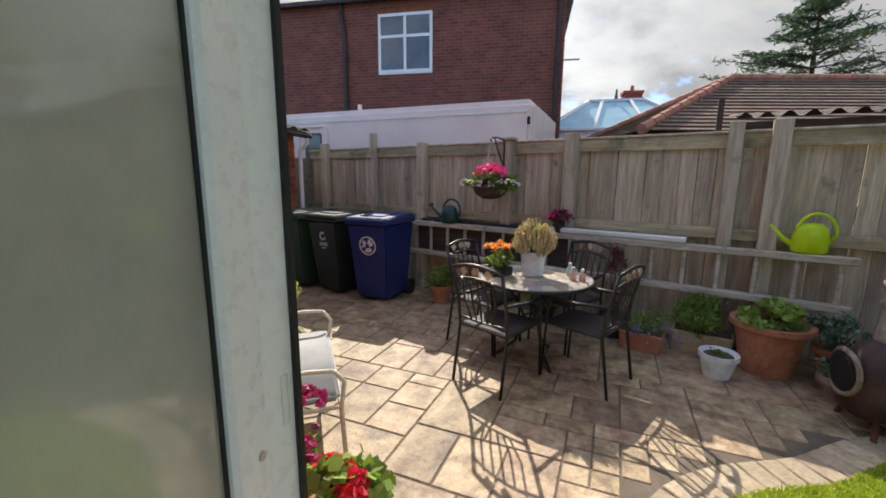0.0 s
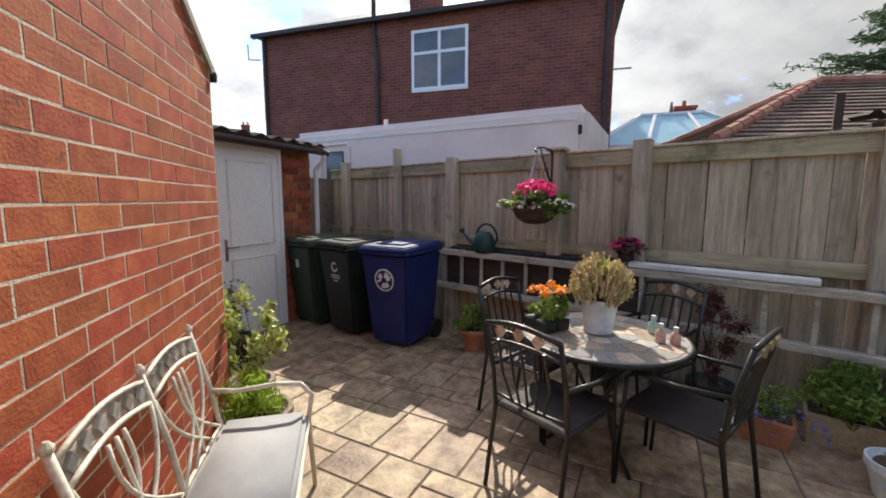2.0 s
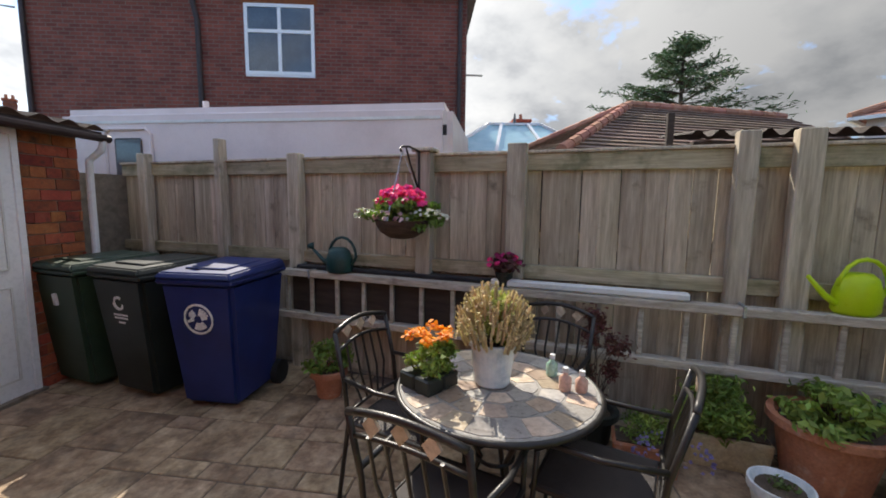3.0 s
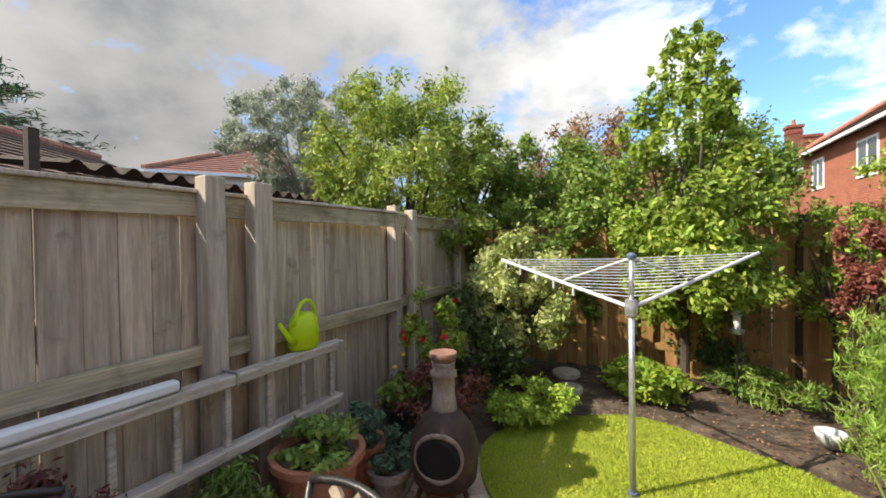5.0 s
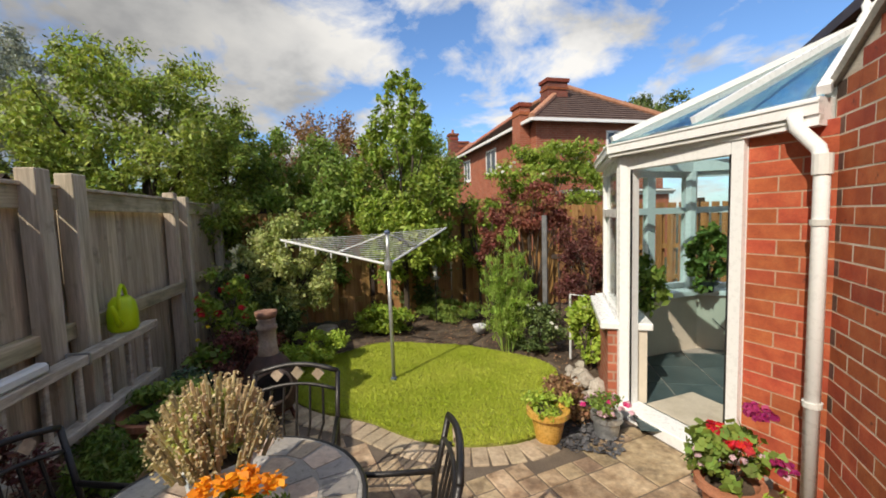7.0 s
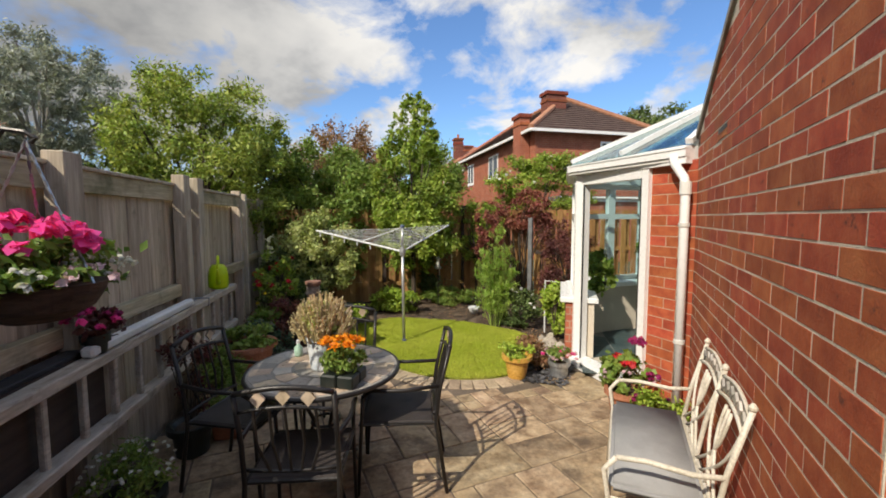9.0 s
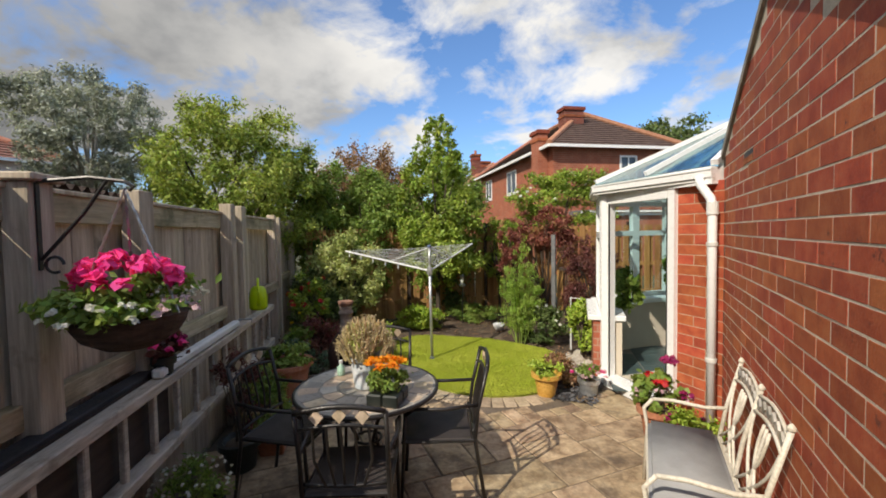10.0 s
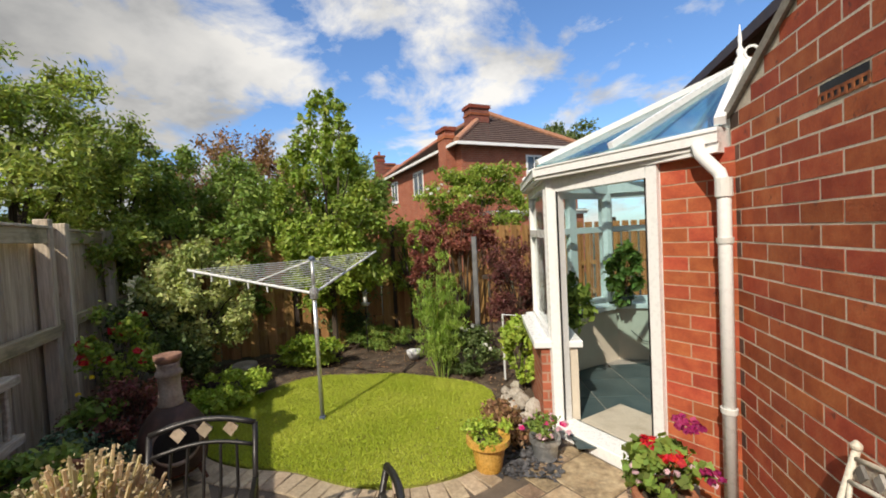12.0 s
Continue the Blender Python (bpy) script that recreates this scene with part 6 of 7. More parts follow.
for k in range(30):
    a, tall = fr_.uniform(0, 2 * math.pi), fr_.uniform(0.45, 1.4) ** 1.1
    lean = fr_.uniform(0.05, 0.45) * (1.9 - tall) * 0.8
    foot = Vector((0.07 * math.cos(a), 0.07 * math.sin(a), 0))
    head = Vector((lean * math.cos(a), lean * math.sin(a), tall))
    tube(bm, [foot, foot.lerp(head, 0.5) + Vector((0, 0, 0.05)), head], 0.007, 5, 0.003)
    for q in range(int(7 + 11 * tall)):
        f_ = fr_.uniform(0.18, 1.0)
        base = foot.lerp(head, f_) + Vector((0, 0, 0.05 * math.sin(math.pi * f_)))
        b_ = fr_.uniform(0, 2 * math.pi)
        reach = fr_.uniform(0.07, 0.22) * (1.15 - f_ * 0.6)
        spray = Vector((math.cos(b_), math.sin(b_), fr_.uniform(0.3, 1.0))) * reach
        for w in range(16):
            p_ = base + spray * fr_.uniform(0.25, 1.0)
            fpts.append((p_.x + fr_.gauss(0, 0.016), p_.y + fr_.gauss(0, 0.016), p_.z + fr_.gauss(0, 0.016)))
            fdir.append((fr_.gauss(0, 1), fr_.gauss(0, 1), 0.2))
tagged(part("stem", bm, LEAF["mid"], fen), kind="stuff")
leaves("foliage", np.array(fpts), np.array(fdir), 0.075, LEAF["fennel"], fen, 0.05, -0.8, 0.0, jitter=0.5)
shrub("daisy_bush", "dark leaved bush with white flowers at the lawn edge", 1.52, 0.42, 0.0, B(0, 0, 0.30, 0.30, 0.28, 0.28, 26, share=0.3), 3600, 0.055, "dark", flowers=[("bloom", 22, 0.06, "white")], category="plant")
shrub("small_tree", "slender red leaved young tree with a bare stem", 2.35, -0.55, 0.0, B(0, 0, 1.35, 0.28, 0.28, 0.42, 26, share=0.26), 2200, 0.07, "wine", stem_r=0.012, category="tree")
shrub("red_maple", "dark purple-red maple bush against the back fence", 1.02, -0.72, 0.0, B(0, 0, 0.92, 0.50, 0.5, 0.62, 60, share=0.24), 7500, 0.065, "plum", ratio=0.35, stem_r=0.014)
shrub("rusty_climber", "red-brown climbing shrub over the back fence", 2.0, -1.7, 0.0, B(0, 0, 1.72, 0.75, 0.35, 0.42, 40, share=0.22), 3600, 0.075, "wine", stem_r=0.014)
shrub("hydrangea", "light green hydrangea beside the conservatory wall", 0.93, 0.82, 0.0, B(0, 0, 0.42, 0.20, 0.28, 0.30, 24, share=0.34), 1700, 0.085, "lime", ratio=0.65, flowers=[("flower_head", 5, 0.07, "white")])
shrub("heuchera", "rusty red foliage plant beside the yellow pot", 0.98, 1.95, 0.0, B(0, 0, 0.20, 0.18, 0.18, 0.16, 20, share=0.36), 1400, 0.05, "rusty", ratio=0.6, stem_r=0.004, category="plant")
shrub("lime_perennial", "bright lime green leafy clump at the lawn edge", 3.75, 0.25, 0.0, B(0, 0, 0.2, 0.45, 0.28, 0.2, 30, share=0.3), 2400, 0.085, "lime", ratio=0.55, stem_r=0.005, category="plant")
shrub("hosta_clump", "dark green strappy leaved clump in the bed", 3.1, -0.62, 0.0, B(0, 0, 0.16, 0.5, 0.25, 0.16, 24, share=0.3), 1500, 0.13, "mid", ratio=0.18, stem_r=0.005, category="plant")
shrub("lime_clump", "green leafy perennials in shade beside the lawn", 3.85, 1.62, 0.0, B(0, 0, 0.18, 0.34, 0.4, 0.2, 34, share=0.3), 2800, 0.07, "lime", ratio=0.5, stem_r=0.005, category="plant")
shrub("plum_bush", "low dark plum leaved bush behind the chimenea", 3.95, 2.55, 0.0, B(0, 0, 0.36, 0.36, 0.36, 0.34, 34, share=0.3), 4200, 0.05, "plum")
x, y = at_fence(3.2, 0.32)
shrub("rose_bush", "rose bush with red blooms in front of the fence", x, y, 0.0, B(0, 0, 0.86, 0.32, 0.3, 0.34, 30, share=0.22), 1900, 0.06, "birch", flowers=[("rose_bloom", 16, 0.085, "red")], stem_r=0.008)
shrub("dark_shrub", "dense dark green shrub in the fence corner", 4.85, 1.50, 0.0, B(0, 0, 0.62, 0.55, 0.5, 0.55, 46, share=0.26), 5200, 0.085, "dark", stem_r=0.014)
shrub("variegated_bush", "variegated cream and green bush in the corner", 4.55, 1.18, 0.0, B(0, 0, 1.14, 0.66, 0.55, 0.62, 70, share=0.2), 6200, 0.085, "cream", stem_r=0.014)
shrub("laurel_tree", "upright bright green tree above the back bed", 3.65, -0.25, 0.0, B(0, 0, 2.35, 1.05, 0.95, 1.65, 190, share=0.12, taper=0.58) + B(-0.1, 0.1, 1.35, 0.78, 0.55, 0.5, 60, share=0.2), 15000, 0.10, "birch", stem_r=0.02, category="tree", every=1)
shrub("mixed_hedge", "dense green mixed hedge over the fence corner", 5.5, -0.2, 0.0, B(0, 0, 1.75, 1.25, 1.0, 1.45, 190, share=0.14), 22000, 0.095, "mid", stem_r=0.02, every=2)
shrub("ivy_hedge", "dark ivy covered hedge along the back fence", 4.35, -0.85, 0.0, B(0, 0, 1.0, 1.2, 0.4, 0.95, 90, share=0.2), 14000, 0.085, "dark", stem_r=0.016, every=2)
shrub("hedge_shrub", "bronze tinted hedge shrub behind the fence", 6.6, -2.0, 0.0, B(0, 0, 2.3, 1.7, 1.2, 1.75, 130, share=0.17), 13000, 0.105, "rusty", stem_r=0.025, every=2)
shrub("back_tree", "leafy green tree behind the back fence", 5.0, -2.6, 0.0, B(0, 0, 2.2, 1.3, 1.0, 1.4, 100, share=0.18), 15000, 0.11, "mid", stem_r=0.025, category="tree", every=2)
shrub("climbing_rose", "leafy climber trained over the back fence", 2.75, -1.15, 0.0, B(0, 0, 1.35, 0.55, 0.3, 0.62, 46, share=0.2), 3800, 0.075, "birch", stem_r=0.012, every=2)
shrub("willow_tree", "broad light green tree behind the side fence", 6.6, 1.74, 0.0, B(0, 0, 2.5, 1.55, 1.4, 1.5, 300, share=0.125) + B(0, 0, 1.9, 1.45, 1.3, 0.55, 90, share=0.16), 36000, 0.10, "willow", ratio=0.38, stem_r=0.035, category="tree", every=2)
shrub("green_shrub", "leafy green tree between hedge and fence", 6.6, 0.55, 0.0, B(0, 0, 2.15, 0.95, 0.9, 1.3, 130, share=0.14), 13000, 0.10, "willow", stem_r=0.02, category="tree", every=2)
shrub("silver_tree", "grey-green silvery tree with pale branches", 9.1, 2.72, 0.0, B(0, 0, 3.5, 1.4, 1.5, 1.15, 190, share=0.12), 22000, 0.095, "silver", "pale_bark", 0.35, "tree", 0.03, every=1)
shrub("white_rose", "arching bush dotted with white blooms behind the fence", 2.0, -3.6, 0.0, B(0, 0, 2.3, 1.35, 0.8, 0.9, 120, share=0.14), 9000, 0.10, "birch", flowers=[("bloom", 34, 0.08, "white")], stem_r=0.016)
shrub("far_tree", "dark green treetop beyond the houses", -0.6, -26.0, 0.0, B(0, 0, 6.8, 4.6, 3, 2.4, 80, share=0.2), 9000, 0.35, "dark", stem_r=0.12, category="tree", every=3)
shrub("far_tree", "dark green treetop beyond the gardens", 16.0, -14.0, 0.0, B(0, 0, 3.0, 4.5, 4, 2.0, 80, share=0.2), 7000, 0.35, "dark", stem_r=0.1, category="tree", every=3)
# conifer in tiers of drooping branches
con = thing("conifer", "spreading blue-green cedar beyond the garages", "tree", 14.0, 9.7, 0.0)
part("trunk", new_tube([(0, 0, 0), (0.1, 0, 3.5), (0, 0, 6.8)], 0.16, 8, 0.02), M["bark"], con)
pts, dirs = [], []
bm = bmesh.new()
rr = random.Random(6)
for tier in range(13):
    z = 2.3 + tier * 0.335
    reach = 3.4 * (1 - (tier / 13.5) ** 1.3) + 0.2
    for k in range(9):
        a = rr.uniform(0, 2 * math.pi)
        ln = reach * rr.uniform(0.6, 1.15)
        tip = Vector((ln * math.cos(a), ln * math.sin(a), z + 0.1 * ln * rr.uniform(0.2, 2.0)))
        tube(bm, [(0, 0, z), tuple(tip * 0.5 + Vector((0, 0, z * 0.5))), tuple(tip)], 0.03, 4, 0.006)
        for j in range(70):
            f = rr.uniform(0.25, 1.0)
            q = Vector((0, 0, z)).lerp(tip, f)
            pts.append((q.x + rr.gauss(0, 0.11), q.y + rr.gauss(0, 0.11), q.z + rr.gauss(0, 0.05)))
            dirs.append((0, 0, 1.0))
part("branch_tier", bm, M["bark"], con)
leaves("crown", np.array(pts), np.array(dirs), 0.22, LEAF["conifer"], con, 0.16, -0.3, 0.2, jitter=0.5)

# bird feeder pole and feeder, plant support, iron post
bf = thing("bird_feeder", "small white bird feeder hanging by the back bed", "bird feeder", 3.2, -0.35, 0.0)
part("feeder_tube", lathe([(0.03, 0.74), (0.03, 0.88)], 12), M["line_white"], bf)
part("feeder_tray", lathe([(0.06, 0.70), (0.065, 0.735), (0.03, 0.74)], 14), M["zinc"], bf)
part("feeder_roof", lathe([(0.05, 0.88), (0.012, 0.93)], 12), M["zinc"], bf)
part("feeder_pole", new_tube([(0, 0, 0), (0, 0, 0.70)], 0.008, 8), M["iron"], bf)
pt = tagged(part("garden_post", new_box(-0.035, 0.035, -0.035, 0.035, 0, 1.62, bevel=0.005), M["lead"]), "grey weathered post standing in the bed", "post")
pt.matrix_basis = pose(1.62, -0.75, 0)
bird = thing("bird_table", "small dark bird house on the grey post", "bird house", 1.42, -0.78, 0.0)
part("house_body", new_box(-0.1, 0.1, -0.08, 0.08, 1.0, 1.05), M["dark_wood"], bird)
part("house_post", new_tube([(0, 0, 0), (0, 0, 1.0)], 0.015, 8), M["dark_wood"], bird)
bw = thing("bowl", "small white bowl standing in the bed", "bowl", 2.42, -0.1, 0.0)
part("bowl_body", lathe([(0.05, 0.0), (0.09, 0.08), (0.1, 0.12), (0.09, 0.12), (0.02, 0.05)], 18), M["line_white"], bw, smooth=True)
fr = thing("cold_frame", "white metal plant support frame in the bed", "plant support", 0.95, 0.55, 0.0)
part("frame_tube", new_tube([(-0.18, 0, 0), (-0.18, 0, 0.72), (0.18, 0, 0.74), (0.18, 0, 0)], 0.012, 8), M["line_white"], fr)

# on the conservatory sill
sp = potted("house_plant", "trailing green house plant in a black pot on the sill", -0.25, 0.08, 0.06, 0.08, 0.12, "bin_black", clumps(0, 0, 0.42, 0.2, 0.2, 0.36, 26, 0.3), 1700, 0.085, "mid", 0.5, z=0.745)
sp = potted("house_plant", "leafy green house plant inside the conservatory window", 0.40, 1.0, 0.06, 0.08, 0.1, "bin_black", clumps(0, 0, 0.24, 0.2, 0.22, 0.28, 20, 0.33), 1300, 0.09, "mid", 0.5, z=0.745)
ln = thing("lantern", "small white metal lantern on the window sill", "lantern", -0.62, -0.16, 0.745)
for i in (-1, 1):
    for j in (-1, 1):
        part("lantern_post", new_box(i * 0.05 - 0.006, i * 0.05 + 0.006, j * 0.05 - 0.006, j * 0.05 + 0.006, 0.015, 0.15), M["line_white"], ln)
part("lantern_base", new_box(-0.065, 0.065, -0.065, 0.065, 0.0, 0.015), M["line_white"], ln)
part("lantern_roof", lathe([(0.09, 0.15), (0.03, 0.21), (0.008, 0.24)], 4), M["line_white"], ln)
sk = thing("wall_socket", "white double wall socket with a black plug", "socket", -0.75, -0.088, 0.42)
part("socket_plate", new_box(-0.075, 0.075, 0.0, 0.012, -0.043, 0.043, bevel=0.004), M["upvc"], sk)
part("plug", new_box(0.01, 0.05, 0.012, 0.05, -0.025, 0.025, bevel=0.005), M["rubber_and_hollow"], sk)
part("cable", new_tube([(0.03, 0.04, -0.02), (0.1, 0.05, -0.15), (0.3, 0.04, -0.12), (0.42, 0.03, 0.0)], 0.005, 6), M["rubber_and_hollow"], sk)

# ---- neighbours ----
HT = math.degrees(math.atan2(-0.522, 0.853))
nh = thing("neighbour_house", "two-storey dark red brick house with a white window", "house", 2.8, 12.4, 0.0, HT)
part("wall", new_box(-5.2, 3.93, 0.0, 7.0, -0.1, 5.9), M["house_brick"], nh)
wn = part("window", new_box(-0.735, 0.705, -0.02, 0.05, 4.12, 4.16), M["upvc"], nh)
bm = bmesh.new()
for x0, x1, z0, z1 in ((-0.735, -0.665, 4.16, 5.58), (0.635, 0.705, 4.16, 5.58), (-0.665, 0.635, 5.51, 5.58), (-0.665, 0.635, 4.16, 4.23), (-0.05, 0.02, 4.23, 5.51), (-0.665, -0.05, 5.0, 5.07), (0.02, 0.635, 5.0, 5.07)):
    box(bm, x0, x1, -0.03, 0.03, z0, z1)
part("window_frame", bm, M["upvc"], wn)
for x0, x1 in ((-0.665, -0.05), (0.02, 0.635)):
    for z0, z1 in ((4.23, 5.0), (5.07, 5.51)):
        part("pane", new_box(x0, x1, -0.012, -0.004, z0, z1), M["window_dark"], wn)
part("lintel", new_box(-0.8, 0.77, -0.008, 0.0, 5.58, 5.7), M["brick_dark"], nh)
part("downpipe", new_tube([(-1.73, -0.06, 7.2), (-1.73, -0.06, 5.5), (-1.66, -0.06, 5.2), (-1.66, -0.06, 1.0)], 0.055, 10), M["copper_pipe"], nh)
part("downpipe", new_tube([(3.78, -0.06, 5.9), (3.78, -0.06, 0.5)], 0.05, 10), M["copper_pipe"], nh)
part("downpipe", new_tube([(-5.1, -0.06, 5.9), (-5.1, -0.06, 0.5)], 0.05, 10), M["copper_pipe"], nh)
part("gutter", new_box(-5.4, 4.15, -0.22, -0.1, 5.86, 5.96), M["copper_pipe"], nh)
bm = bmesh.new()
e = [(-5.4, -0.2, 5.93), (4.15, -0.2, 5.93), (4.15, 7.2, 5.93), (-5.4, 7.2, 5.93), (-1.9, 3.5, 7.9), (0.7, 3.5, 7.9)]
v = [bm.verts.new(c) for c in e]
for f in ((0, 1, 5, 4), (1, 2, 5), (2, 3, 4, 5), (3, 0, 4), (3, 2, 1, 0)):
    bm.faces.new([v[i] for i in f])
part("roof", bm, M["slate_roof"], nh, "grey slate hipped roof")
part("chimney", new_box(-0.9, -0.2, 0.3, 0.9, 5.95, 6.9), M["house_brick"], nh)
part("aerial", new_tube([(-5.2, -0.1, 5.3), (-5.6, -0.1, 5.35), (-5.6, -0.1, 5.75)], 0.02, 6), M["metal"], nh)
part("overflow_pipe", new_tube([(3.93, 0.1, 4.3), (4.3, 0.1, 4.3)], 0.02, 6), M["metal"], nh)

cv_dir = Vector((-3.3, 3.0)).normalized()
cv = thing("caravan", "off-white touring caravan parked behind the fence", "caravan", 3.02, 6.43, 0.0, math.degrees(math.atan2(cv_dir.y, cv_dir.x)))
body = new_box(0.0, 4.6, -2.1, 0.0, 0.45, 2.54)
bmesh.ops.bevel(body, geom=body.edges[:], offset=0.09, segments=3, affect="EDGES")
part("body", body, M["caravan"], cv)
part("trim_strip", new_box(0.12, 4.45, 0.0005, 0.012, 2.36, 2.39), M["upvc_dirty"], cv)
wv = part("window", new_box(3.5, 3.84, 0.0, 0.016, 1.75, 2.2, bevel=0.015), M["window_dark"], cv)
part("window_frame", new_tube([(3.38, 0.01, 1.72), (3.38, 0.01, 2.24), (3.44, 0.01, 2.3), (3.9, 0.01, 2.3), (3.96, 0.01, 2.24), (3.96, 0.01, 1.72)], 0.02, 6), M["caravan"], wv)
part("roof_vent", new_box(0.6, 0.95, -0.9, -0.5, 2.53, 2.59, bevel=0.02), M["caravan"], cv)
part("roof_vent", new_box(1.9, 2.3, -0.8, -0.4, 2.53, 2.585, bevel=0.02), M["caravan"], cv)
part("flue", new_tube([(3.0, -0.4, 2.5), (3.0, -0.4, 2.68)], 0.035, 8), M["caravan"], cv)
part("light", new_box(0.05, 0.09, 0.0, 0.02, 2.2, 2.3), M["rubber_and_hollow"], cv)
for wx in (2.0, 2.8):
    w = part("wheel", moved(lathe([(0.32, -0.1), (0.32, 0.0)], 24), pose(wx, -0.02, 0.32, 90)), M["rubber_and_hollow"], cv)
    part("rim", moved(lathe([(0.2, 0.0), (0.19, 0.01)], 18), pose(wx, 0.0, 0.32, -90)), M["metal"], w)

# garage with hipped tile roof
gd = Vector((0.933, -0.36))
gr = thing("garage", "low garage with a hipped brown tile roof", "garage", 5.6, 7.2, 0.0, math.degrees(math.atan2(gd.y, gd.x)))
part("wall", new_box(0.3, 8.2, 0.3, 4.0, -0.1, 2.35), M["dark_wood"], gr, "dark timber wall")
E0 = [(0, 0, 2.3), (8.6, 0, 2.3), (8.6, 4.4, 2.3), (0, 4.4, 2.3)]
R0, R1 = (2.7, 2.1, 3.6), (6.9, 2.1, 3.6)


def tiled(parent, a, b, c, d, rows, mat, step=0.035):
    """Rows of overlapping roof tiles between eave a-b and ridge d-c."""
    a, b, c, d = (Vector(p) for p in (a, b, c, d))
    n = (b - a).cross(d - a).normalized()
    for i in range(rows):
        bm = bmesh.new()
        f0, f1 = i / rows, (i + 1.06) / rows
        q = [a.lerp(d, f0) + n * step, b.lerp(c, f0) + n * step, b.lerp(c, f1) + n * 0.004, a.lerp(d, f1) + n * 0.004]
        lo = [p - n * 0.02 for p in (q[0], q[1])]
        v = [bm.verts.new(p) for p in q]
        w = [bm.verts.new(p) for p in lo]
        if (v[2].co - v[3].co).length < 1e-4:
            bm.faces.new(v[:3])
        else:
            bm.faces.new(v)
        bm.faces.new((w[0], w[1], v[1], v[0]))
        part("tile_course", bm, mat, parent)


tiled(gr, E0[0], E0[1], R1, R0, 16, M["roof_tile"])
tiled(gr, E0[3], E0[0], R0, R0, 16, M["roof_tile"])
tiled(gr, E0[2], E0[3], R0, R1, 10, M["roof_tile"])
tiled(gr, E0[1], E0[2], R1, R1, 10, M["roof_tile"])
for p, q in ((E0[0], R0), (R0, R1), (E0[3], R0)):
    p, q = Vector(p), Vector(q)
    k = int((q - p).length / 0.33)
    for i in range(k):
        u, w = p.lerp(q, i / k) + Vector((0, 0, 0.03)), p.lerp(q, (i + 1.05) / k) + Vector((0, 0, 0.03))
        part("ridge_tile", new_tube([tuple(u), tuple(w)], 0.10, 8, 0.085), M["ridge_tile"], gr)
lt = thing("lean_to", "low lean-to with a corrugated dark roof behind the fence", "shed", 4.85, 5.0, 0.0, math.degrees(math.atan2(-2.3, 2.1)))
roof = bmesh.new()
rows = []
for yy, zz in ((0.0, 2.22), (1.2, 2.36)):
    rows.append([roof.verts.new((3.0 * i / 90, yy, zz + 0.035 * math.sin(i * 2 * math.pi / 6))) for i in range(91)])
for i in range(90):
    roof.faces.new((rows[0][i], rows[0][i + 1], rows[1][i + 1], rows[1][i]))
bmesh.ops.solidify(roof, geom=roof.faces[:], thickness=0.02)
part("corrugated_roof", roof, M["shed_cover"], lt)
part("wall", new_box(0.05, 2.9, 0.1, 1.15, -0.1, 2.16), M["dark_wood"], lt)
part("gable_post", new_box(-0.22, -0.16, 0.0, 0.06, -0.1, 2.42), M["dark_wood"], lt)


